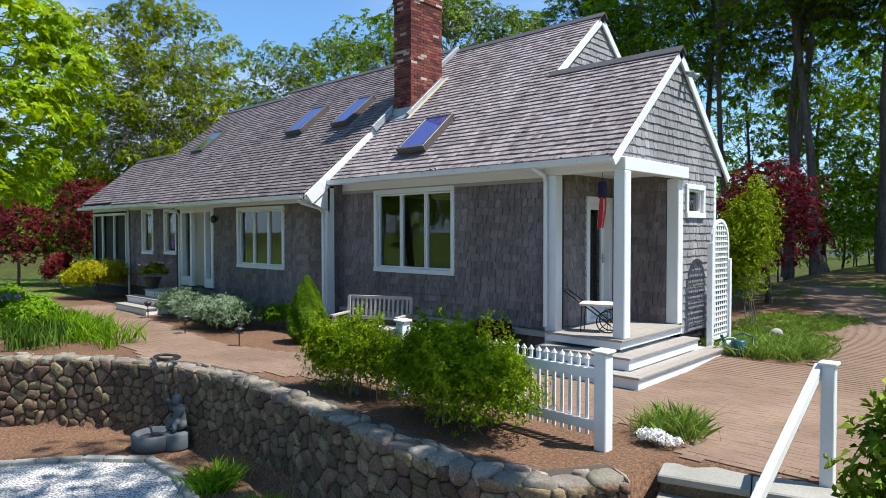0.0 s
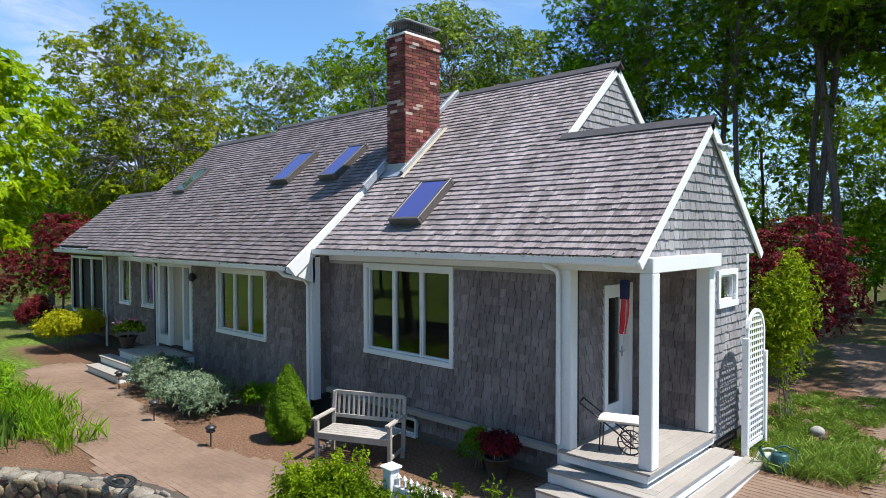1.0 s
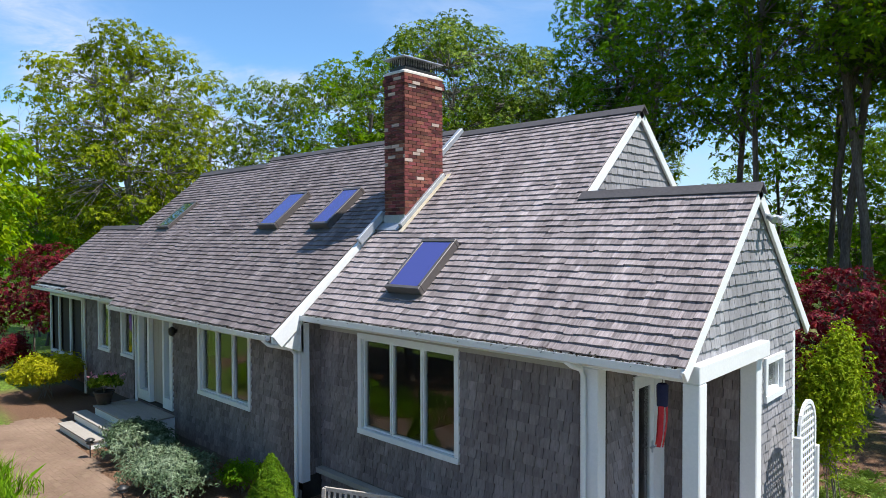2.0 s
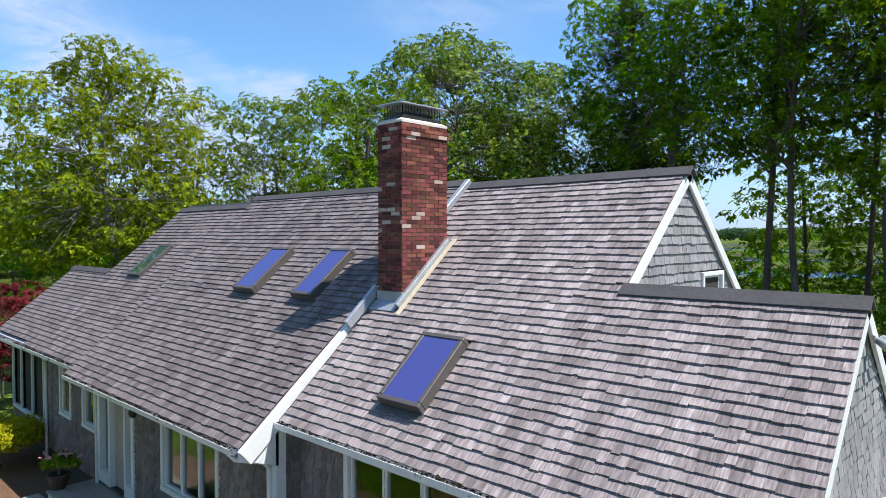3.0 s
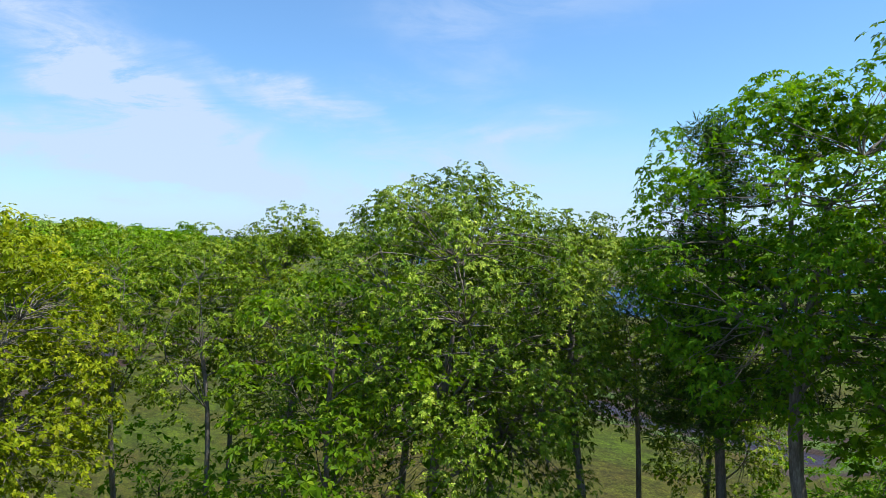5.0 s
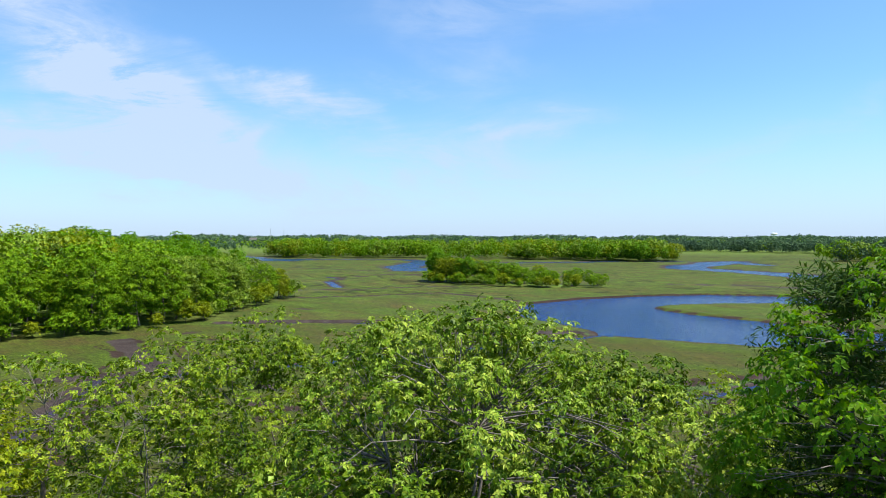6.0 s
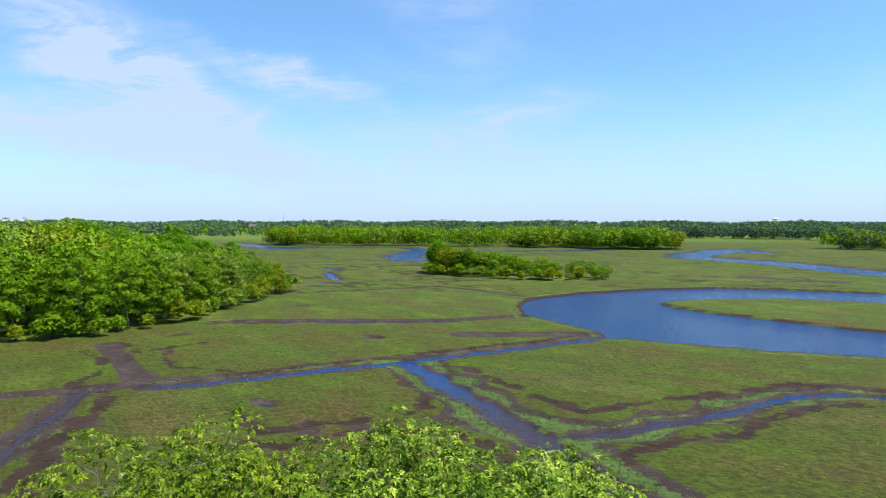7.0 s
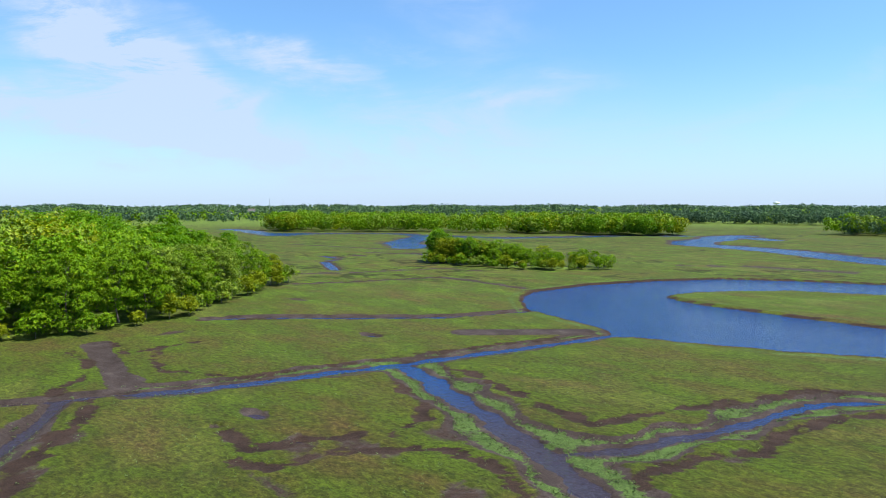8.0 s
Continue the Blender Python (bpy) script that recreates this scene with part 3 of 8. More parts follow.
# ---- the land ----
MARSH, WATER = -1.75, -2.22
AHEAD = np.array([-0.686, 0.727])
WALL_LINE = [(-13.0, -10.4), (-8.03, -5.85), (-7.14, -5.05), (-6.2, -4.45), (-5.1, -4.0), (-3.9, -3.85), (-2.31, -3.9), (-0.32, -4.2), (0.9, -4.3), (1.55, -4.15), (1.95, -3.55)]
CREEKS = [  # course, half width of the water, half width of the mud
    ([(-90, 40.5), (-86, 48.5), (-84, 55), (-81.5, 62.5), (-78.5, 70), (-77, 76), (-73.5, 87), (-70, 98), (-67, 109)], 0.95, 3.8),
    ([(-101, 14), (-97, 27), (-94, 33), (-92, 38), (-90, 40.5)], 0.3, 2.0),
    ([(-77, 70), (-67, 66), (-57, 62), (-51, 59), (-45, 57), (-40, 54), (-36, 51.5), (-28, 49), (-16, 48)], 1.15, 6.0),
    ([(-45, 58), (-41, 63), (-39, 69), (-36, 76), (-34, 84.5), (-31.5, 91), (-28, 94.5), (-18, 97)], 0.5, 4.6),
    ([(-90, 40.5), (-94, 40), (-103, 42), (-113, 44), (-122, 46)], 0.0, 2.2),
    ([(-94, 33), (-87, 29), (-82, 25), (-70, 17)], 0.3, 2.4),
    ([(-130, 69), (-126, 76), (-114, 87), (-100, 101), (-95, 110), (-92, 118)], 0.7, 2.4),
    ([(-172, 480), (-178, 452), (-168, 425), (-170, 390), (-158, 362), (-130, 352), (-104, 340), (-76, 315), (-55, 300), (-20, 285), (40, 280)], 13, 15),
    ([(-158, 455), (-141, 436)], 9, 11),
    ([(-560, 300), (-500, 290), (-411, 262), (-417, 296), (-374, 338), (-331, 333), (-275, 346), (-250, 386), (-236, 423), (-200, 452)], 9, 11),
    ([(-252, 238), (-266, 250), (-285, 262), (-310, 300), (-331, 330)], 11, 13),
    ([(-238, 175), (-226, 172), (-216, 159), (-187, 142)], 1.8, 2.8),
    ([(-166, 108), (-157, 124), (-147, 150), (-128, 149), (-113, 146)], 0.0, 1.5),
    ([(-240, 200), (-220, 205), (-190, 232), (-150, 260)], 0.0, 2.4),
    ([(-190, 120), (-176, 140), (-165, 170), (-150, 172)], 0.0, 1.6),
    ([(-320, 210), (-280, 215), (-240, 222)], 0.0, 2.6),
    ([(-110, 235), (-90, 250), (-60, 248)], 0.0, 2.6),
]
# worn peat edges where the turf breaks down to the mud: line, width, roughness of the line
SCARPS = [
    ([(-75, 72), (-68, 73), (-60, 70), (-50, 67), (-46, 66), (-45, 70), (-42, 77), (-38, 85), (-34, 94), (-27, 97), (-16, 100)], 0.75),
    ([(-30, 48), (-36, 54), (-37, 59), (-35, 65), (-32, 70), (-32, 76), (-30, 82), (-29, 86), (-24, 90)], 0.8),
    ([(-92, 35), (-85, 33), (-82, 30), (-76, 25), (-70, 22), (-62, 18)], 1.1),
    ([(-73, 64), (-64, 60), (-60, 56), (-59, 50), (-62, 47), (-64, 42), (-65, 39), (-71, 41)], 0.8),
    ([(-64, 37), (-60, 39), (-59, 45), (-52, 52), (-46, 51), (-42, 49)], 0.75),
    ([(-96, 33), (-98, 34), (-102, 38), (-110, 41), (-118, 41)], 0.8),
    ([(-121, 48), (-111, 47), (-112, 53), (-112, 58)], 0.75),
    ([(-112, 52), (-106, 48), (-98, 46), (-88, 51), (-86, 58), (-83, 67), (-78, 83), (-72, 100), (-69, 108)], 0.5),
    ([(-130, 67), (-124, 74), (-113, 85), (-98, 100), (-94, 116)], 0.7),
    ([(-166, 108), (-157, 124), (-147, 150), (-113, 146), (-106, 138)], 0.45),
]
MUD_SPOTS = [(-63, 43, 4.5, 2.4), (-59, 47, 5, 2.0), (-68, 40, 3, 1.2), (-55, 54, 4, 1.6), (-96, 80, 3, 2), (-140, 95, 5, 2), (-122, 58, 2, 4), (-45, 46, 4, 2), (-33, 68, 1.6, 2.6), (-80, 29, 2.5, 3), (-74, 24, 4, 2.5), (-57, 37, 4, 1.0)]
POOLS = [(-73.5, 45.2, 1.9, 0.9), (-73, 40.5, 0.7, 0.5), (-96, 80, 2.2, 0.9), (-215, 210, 9, 3), (-230, 185, 6, 2), (-64, 44, 0.8, 0.5)]
WOODS = [(-168, 45, 36, 38), (-207, 90, 38, 30), (-222, 30, 70, 60), (-154, 194, 30, 7)]


def line_distance(X, Y, pts):
    best = np.full(X.shape, 1e9)
    for (ax, ay), (bx, by) in zip(pts[:-1], pts[1:]):
        dx, dy = bx - ax, by - ay
        t = np.clip(((X - ax) * dx + (Y - ay) * dy) / (dx * dx + dy * dy), 0, 1)
        best = np.minimum(best, np.hypot(X - ax - t * dx, Y - ay - t * dy))
    return best


def inside(X, Y, poly):
    res = np.zeros(X.shape, bool)
    for (ax, ay), (bx, by) in zip(poly, poly[1:] + poly[:1]):
        hit = ((ay > Y) != (by > Y)) & (X < (bx - ax) * (Y - ay) / (by - ay + 1e-12) + ax)
        res ^= hit
    return res


def area_distance(X, Y, poly):
    d = line_distance(X, Y, poly + poly[:1])
    return np.where(inside(X, Y, poly), -d, d)


def step01(a, b, v):
    t = np.clip((v - a) / (b - a), 0, 1)
    return t * t * (3 - 2 * t)


def soft_noise(X, Y, scale, seed):
    r = np.random.default_rng(seed)
    out = np.zeros(X.shape)
    for k in range(7):
        a, p, f = r.uniform(0, 6.28), r.uniform(0, 6.28), r.uniform(0.6, 2.2) / scale
        out += np.sin((X * math.cos(a) + Y * math.sin(a)) * f * 6.28 + p)
    return out / 7


RIVER = [(-103, 131), (-106, 137), (-109, 144), (-106, 166), (-98, 186), (-85, 205), (-69, 214), (-47, 222), (-20, 228), (40, 236), (40, 208), (-20, 201), (-43, 196), (-62, 189), (-72, 179), (-79, 168), (-81, 159),
         (-76, 154), (-65, 151), (-51, 149), (-35, 147), (40, 150), (40, 126), (-12, 122), (-31, 120), (-42, 114.5), (-49, 112.5), (-57, 110), (-62, 109), (-66, 108), (-69, 110.5), (-74, 113), (-83, 116), (-93, 120)]


def wall_y(X):
    px, py = zip(*WALL_LINE)
    y = np.interp(X, px, py)
    return np.where(X > 1.95, np.clip(-3.02 + 0.29 * (X - 1.98), -3.55, -2.35), y)


def garden_height(X, Y):
    up = 0.055 * np.clip(Y - 1.0, 0, 14) * step01(-4.0, -0.5, X)
    upper = up - 0.10 * step01(0.5, 6, Y) * step01(-1, -4, X)
    lower = -1.05 + 0.02 * soft_noise(X, Y, 5, 3)
    w = 1 + np.clip(X - 3.6, 0, 6) * 6
    k = step01(-0.16 * w, 0.10 * w, Y - wall_y(X))
    return lower * (1 - k) + upper * k


def land_layers(X, Y):
    """Height, and the layers mud, cord, land, mulch and gravel, at plan points."""
    D = X * AHEAD[0] + Y * AHEAD[1]
    wob = 2.2 * soft_noise(X, Y, 14, 5) + 0.6 * soft_noise(X, Y, 3.5, 6)
    marsh = MARSH + 0.06 * soft_noise(X, Y, 9, 8)
    mud, cord, edge = np.zeros(X.shape), np.zeros(X.shape), np.zeros(X.shape)
    drop = np.zeros(X.shape)
    for pts, hw, hm in CREEKS:
        near = (X > min(p[0] for p in pts) - 20) & (X < max(p[0] for p in pts) + 20) & (Y > min(p[1] for p in pts) - 20) & (Y < max(p[1] for p in pts) + 20)
        if not near.any():
            continue
        x, y = X[near], Y[near]
        w = min(1.0, hm * 0.16) * soft_noise(x, y, 11, 11) + min(0.5, hm * 0.10) * soft_noise(x, y, 3, 12)
        d = line_distance(x, y, pts) + w
        lip = hw + (hm - hw) * (0.62 + 0.5 * soft_noise(x, y, 17, 13))
        if hw > 0.05:
            s = 0.62 * (1 - step01(hw * 0.5, hw + 0.35, d)) + 0.30 * (1 - step01(lip - 0.35, lip + 0.1, d))
        else:
            s = 0.26 * (1 - step01(0.2, hm, d))
        drop[near] = np.maximum(drop[near], s)
        mud[near] = np.maximum(mud[near], 1 - step01(lip + 0.1, lip + 0.75, d))
        edge[near] = np.maximum(edge[near] * (d > lip - 0.8), 0.62 * np.exp(-((d - lip - 0.2) / np.where(d > lip + 0.2, 0.7, 0.4)) ** 2) * (0.72 + 0.6 * soft_noise(x, y, 13, 41)) * min(1.0, hm / 4))
        c = step01(hw + 0.5, hw + 1.2, d) * (1 - step01(lip - 0.7, lip - 0.3, d)) * (0.92 + 0.5 * soft_noise(x, y, 9, 21))
        if hw > 0.05 and hw < 5:
            cord[near] = np.maximum(cord[near], c)
    dr = area_distance(X, Y, RIVER) + 0.5 * soft_noise(X, Y, 8, 14) + 0.3 * soft_noise(X, Y, 3, 15)
    drop = np.maximum(drop, 0.95 * (1 - step01(-0.5, 0.5, dr)))
    mud = np.maximum(mud, 1 - step01(0.2, 0.8, dr))
    edge = np.maximum(edge, 1.0 * (1 - step01(0.35, 1.0, np.abs(dr - 0.25))))
    cord = np.maximum(cord, 0.75 * np.exp(-((dr - 2.6) / 1.0) ** 2))
    for k, (pts, wd) in enumerate(SCARPS):
        near = (X > min(p[0] for p in pts) - 8) & (X < max(p[0] for p in pts) + 8) & (Y > min(p[1] for p in pts) - 8) & (Y < max(p[1] for p in pts) + 8)
        if near.any():
            x, y = X[near], Y[near]
            d = line_distance(x, y, pts) + 1.1 * soft_noise(x, y, 6, 50 + k) + 0.7 * soft_noise(x, y, 1.9, 70 + k)
            w = wd * np.clip(0.95 + 1.0 * soft_noise(x, y, 8, 90 + k) + 0.5 * soft_noise(x, y, 2.6, 110 + k), 0.55, 1.8)
            edge[near] = np.maximum(edge[near], 1.15 * (1 - step01(w * 0.5, w * 1.25, np.abs(d))))
            drop[near] = np.maximum(drop[near], 0.16 * (1 - step01(w * 0.3, w * 1.1, np.abs(d))))
    tongue = line_distance(X, Y, [(-86, 92), (-77, 101), (-71, 107)])
    mud = np.maximum(mud, 1 - step01(2.0, 3.0, tongue))
    for cx, cy, rx, ry in MUD_SPOTS:
        e = np.hypot((X - cx) / rx, (Y - cy) / ry) + 0.35 * soft_noise(X, Y, 4, 17)
        mud = np.maximum(mud, 0.62 * (1 - step01(0.3, 1.5, e)))
        drop = np.maximum(drop, 0.12 * (1 - step01(0.5, 1.1, e)))
        edge = np.maximum(edge, 0.62 * (1 - step01(0.2, 1.4, e)))
    for cx, cy, rx, ry in POOLS:
        e = np.hypot((X - cx) / rx, (Y - cy) / ry) + 0.3 * soft_noise(X, Y, 2.5, 18)
        drop = np.maximum(drop, 0.75 * (1 - step01(0.6, 1.15, e)))
        mud = np.maximum(mud, 1 - step01(1.0, 1.6, e))
    marsh = marsh - drop
    # firm land under the woods and round the house
    firm = 1 - step01(30, 38, D + wob)
    for cx, cy, rx, ry in WOODS:
        firm = np.maximum(firm, 1 - step01(0.75, 1.05, np.hypot((X - cx) / rx, (Y - cy) / ry) + 0.06 * soft_noise(X, Y, 20, 19)))
    far = step01(560, 760, D + 60 * soft_noise(X, Y, 300, 20))
    firm = np.maximum(firm, far)
    near_land = garden_height(X, Y)
    home = 1 - step01(18, 26, D)
    high = home * near_land + (1 - home) * (-0.9 + 0.25 * soft_noise(X, Y, 12, 9))
    high = np.where(D > 60, -1.2 + 5.0 * step01(900, 2500, D), high)
    Z = marsh * (1 - firm) + high * firm
    return Z, mud * (1 - firm), cord * (1 - firm), firm, edge * (1 - firm)


def spaced(parts):
    out = []
    for a, b, s in parts:
        out.append(np.linspace(a, b, max(2, int(round(abs(b - a) / s))), endpoint=False))
    return np.unique(np.concatenate(out + [[parts[-1][1]]]))


def build_ground():
    xs = spaced([(-4000, -1200, 350), (-1200, -420, 40), (-420, -215, 6), (-215, -130, 1.6), (-130, -26, 0.55), (-26, -13, 0.8), (-13, 4, 0.16), (4, 14, 0.4), (14, 20, 1.0), (20, 60, 5), (60, 400, 40), (400, 4000, 400)])
    ys = spaced([(-4000, -400, 400), (-400, -40, 40), (-40, -11, 2.5), (-11, -6.2, 0.5), (-6.2, 1, 0.16), (1, 20, 0.7), (20, 130, 0.55), (130, 235, 1.6), (235, 520, 7), (520, 1400, 50), (1400, 4000, 300)])
    X, Y = np.meshgrid(xs, ys, indexing="ij")
    Z, mud, cord, firm, edge = land_layers(X, Y)
    V = np.stack([X, Y, Z], -1).reshape(-1, 3)
    n, m = X.shape
    i, j = np.meshgrid(np.arange(n - 1), np.arange(m - 1), indexing="ij")
    F = np.stack([i * m + j, (i + 1) * m + j, (i + 1) * m + j + 1, i * m + j + 1], -1).reshape(-1, 4)
    me = smooth(fast_mesh("ground", V, F, M_GROUND))
    # garden zones
    k = Y - wall_y(X)
    soft = 0.18 * soft_noise(X, Y, 1.3, 31)
    bed = (X > -19) & (X < 3.2) & (k > -0.3) & (Y < 0.6)
    lawn_w = step01(0.0, 0.5, line_distance(X, Y, [(-22, -3.4), (-15, -3.6)]) - 1.0 + soft)
    mulch = bed * 1.0 * lawn_w
    herb = (X > -1.5) & (X < 2.2) & (Y > 0.4) & (Y < 7.5)
    mulch = np.maximum(mulch, herb * 1.0)
    low = (k < 0.0) & (X > -14) & (X < 12) & (Y > -22)
    curb = np.interp(X, [-12, -5.69, -5.04, -4.37, -3.6, -2.4, 0, 12], [-13.6, -6.3, -5.4, -4.75, -4.75, -5.1, -5.9, -9])
    gravel = low * (1 - step01(-0.06, 0.02, Y - curb))
    mulch = np.maximum(mulch, low * (1 - gravel) * (1 - step01(3.8, 6.0, X + soft * 3)))
    earth = (X > -6) & (Y > 7.5) & (Y < 30)
    mulch = np.maximum(mulch, np.where(earth, 0.75 * step01(0.1, 0.5, 0.35 + soft_noise(X, Y, 6, 33)), 0))
    mulch = np.maximum(mulch, np.where((X < -6) & (firm > 0.5) & (Y > 4) & (X > -60), 0.55 * step01(-0.1, 0.4, soft_noise(X, Y, 7, 34)), 0))
    for name, arr in (("mud", mud), ("lip", edge), ("cord", cord), ("land", firm), ("mulch", mulch), ("gravel", gravel)):
        at = me.attributes.new(name, "FLOAT", "POINT")
        at.data.foreach_set("value", np.asarray(arr, np.float32).ravel())
    ob = new("ground", me)
    tagged(ob, "green salt marsh with muddy creek banks, rising to a mulched house garden", "ground", kind="structure")
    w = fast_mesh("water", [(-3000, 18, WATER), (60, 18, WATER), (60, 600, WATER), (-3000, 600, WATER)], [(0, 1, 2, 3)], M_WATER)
    tagged(new("water", w), "calm blue tidal creek water winding through the marsh", "water", kind="structure")


build_ground()

# ---- the house ----
A_EAVE_Y, A_EAVE_Z, A_SLOPE = -0.24, 3.15, 0.865
B_EAVE_Y, B_EAVE_Z, B_SLOPE = -0.77, 2.86, 0.84
RIDGE_Y = 3.70


def za(y):
    return A_EAVE_Z + A_SLOPE * (y - A_EAVE_Y)


def zb(y):
    return B_EAVE_Z + B_SLOPE * (y - B_EAVE_Y)


house = thing("house", "long grey cedar-shingled cottage with white trim and brick chimney", "house")


def wall_mesh(origin, U, V, N, u0, u1, v0, v1, holes, thick=0.16, top=None):
    """A wall of boxes round its openings, in the plane of U and V, thick backwards from N."""
    us = sorted({u0, u1, *[min(max(h[0], u0), u1) for h in holes], *[min(max(h[1], u0), u1) for h in holes]})
    vs = sorted({v0, v1, *[min(max(h[2], v0), v1) for h in holes], *[min(max(h[3], v0), v1) for h in holes]})
    bm = bmesh.new()
    m = Matrix.Translation(origin) @ Matrix((U, V, N)).transposed().to_4x4()
    for a, b in zip(us[:-1], us[1:]):
        for c, d in zip(vs[:-1], vs[1:]):
            cu, cv = (a + b) / 2, (c + d) / 2
            if any(h[0] < cu < h[1] and h[2] < cv < h[3] for h in holes):
                continue
            add_box(bm, a, b, c, d, -thick, 0, m)
    if top:  # a gable above: (left u, ridge u, right u, base v, ridge v)
        l, r, q, bv, rv = top
        vs3 = [bm.verts.new(m @ Vector(p)) for p in ((l, bv, 0), (q, bv, 0), (r, rv, 0), (l, bv, -thick), (q, bv, -thick), (r, rv, -thick))]
        for f in ((0, 1, 2), (5, 4, 3), (0, 3, 4, 1), (1, 4, 5, 2), (2, 5, 3, 0)):
            bm.faces.new([vs3[k] for k in f])
    bmesh.ops.remove_doubles(bm, verts=bm.verts, dist=0.0005)
    bmesh.ops.recalc_face_normals(bm, faces=bm.faces)
    return bm


def cut_spans(spans, a, b):
    out = []
    for s, e in spans:
        if b <= s or a >= e:
            out.append((s, e))
        else:
            if a > s:
                out.append((s, a))
            if b < e:
                out.append((b, e))
    return out


_shingle = None


def shingle_unit():
    """One shingle, a unit wide and a unit long, its butt at v = 0 and proud."""
    global _shingle
    if _shingle is None:
        V = [(0, 0, 0), (1, 0, 0), (1, 0, 1), (0, 0, 1), (1, 1, 0.15), (0, 1, 0.15), (1, 1, 0), (0, 1, 0)]
        F = [(0, 1, 2, 3), (3, 2, 4, 5), (1, 6, 4, 2), (0, 3, 5, 7)]
        _shingle = (np.array(V, float), np.array(F))
    return _shingle


def shingles(parent, origin, U, V, N, v0, v1, spans, mat, expo=0.13, wide=(0.09, 0.21), thick=0.017, pieces=None, seed=1, name="shingle", wave=0.004, key=0.007):
    """Courses of shingles in a plane; those within pieces (u0, u1, v0, v1) are objects of their own."""
    rng = np.random.default_rng(seed)
    SV, SF = shingle_unit()
    M = Matrix.Translation(origin) @ Matrix((U, V, N)).transposed().to_4x4()
    mats, singles = [], []
    rows = int(math.ceil((v1 - v0) / expo))
    for r in range(rows):
        a = v0 + r * expo
        b = min(a + expo * 1.12, v1 + 0.02)
        for s, e in spans(a, min(a + expo, v1)):
            u = s - rng.uniform(0, 0.05)
            while u < e - 0.015:
                w = rng.uniform(*wide)
                lo, hi = max(u, s), min(u + w, e)
                if e - hi < 0.05:
                    hi = e
                if hi - lo > 0.012:
                    dv = rng.normal() * wave
                    th = thick * rng.uniform(0.85, 1.2)
                    rec = (lo + key / 2, a + dv, hi - lo - key, b - a - dv, th)
                    mid = (lo + hi) / 2
                    if pieces and pieces[0] < mid < pieces[1] and pieces[2] < a < pieces[3] and len(singles) < 300:
                        singles.append(rec)
                    else:
                        mats.append(rec)
                u = hi if hi > u else u + w
    if mats:
        R = np.array(mats)
        P = SV[None] * R[:, None, [2, 3, 4]]
        P[..., 0] += R[:, None, 0]
        P[..., 1] += R[:, None, 1]
        P = P.reshape(-1, 3)
        MW = np.array(M)
        P = P @ MW[:3, :3].T + MW[:3, 3]
        F = (SF[None] + (np.arange(len(R)) * len(SV))[:, None, None]).reshape(-1, 4)
        ob = part(name + "_field", fast_mesh(name + "_field", P, F, mat), None, parent)
        ob["kind"] = "stuff"
    if singles:
        me = fast_mesh(name, SV, SF, mat)
        for lo, a, w, ln, th in singles:
            ob = new(name, me)
            ob.parent = parent
            ob.matrix_basis = M @ Matrix.LocRotScale((lo, a, 0), None, (w, ln, th))


def slope_frame(x, y, z, slope):
    """Origin and axes of a front roof slope: u along x, v up the slope, n out."""
    v = Vector((0, 1, slope)).normalized()
    return Vector((x, y, z)), Vector((1, 0, 0)), v, Vector((1, 0, 0)).cross(v)


def roof_slab(name, x0, x1, y0, z0, y1, z1, thick, label=""):
    bm = bmesh.new()
    n = Vector((0, -(z1 - z0), (y1 - y0))).normalized() * thick
    if n.z < 0:
        n = -n
    pts = []
    for x in (x0, x1):
        for y, z in ((y0, z0), (y1, z1)):
            pts.append(Vector((x, y, z)) - n)
            pts.append(Vector((x, y, z)))
    vs = [bm.verts.new(p) for p in pts]
    for f in ((0, 1, 3, 2), (4, 6, 7, 5), (0, 4, 5, 1), (2, 3, 7, 6), (1, 5, 7, 3), (0, 2, 6, 4)):
        bm.faces.new([vs[k] for k in f])
    bmesh.ops.recalc_face_normals(bm, faces=bm.faces)
    return part(name, bm, M_UNDER, house, label)


CA, CB = math.hypot(1, A_SLOPE), math.hypot(1, B_SLOPE)
roof_a = roof_slab("roof", -6.40, -2.38, A_EAVE_Y, A_EAVE_Z, RIDGE_Y, za(RIDGE_Y), 0.10, "weathered wood shingle roof over the living room")
roof_p = roof_slab("roof", -2.38, 0.06, A_EAVE_Y, A_EAVE_Z, 1.95, za(1.95), 0.10, "lower shingle roof over the porch gable")
roof_b = roof_slab("roof", -13.45, -6.44, B_EAVE_Y, B_EAVE_Z, RIDGE_Y, zb(RIDGE_Y), 0.14, "long shingle roof with two skylights")
B2 = -0.13
roof_b2 = roof_slab("roof", -17.55, -13.45, -0.50, zb(-0.50) + B2, RIDGE_Y - 0.06, zb(RIDGE_Y - 0.06) + B2, 0.12, "shingle roof set a little lower")
roof_c = roof_slab("roof", -20.45, -17.55, -0.40, zb(-0.40) + B2, 1.60, zb(1.60) + B2, 0.12, "low shingle roof of the end wing")
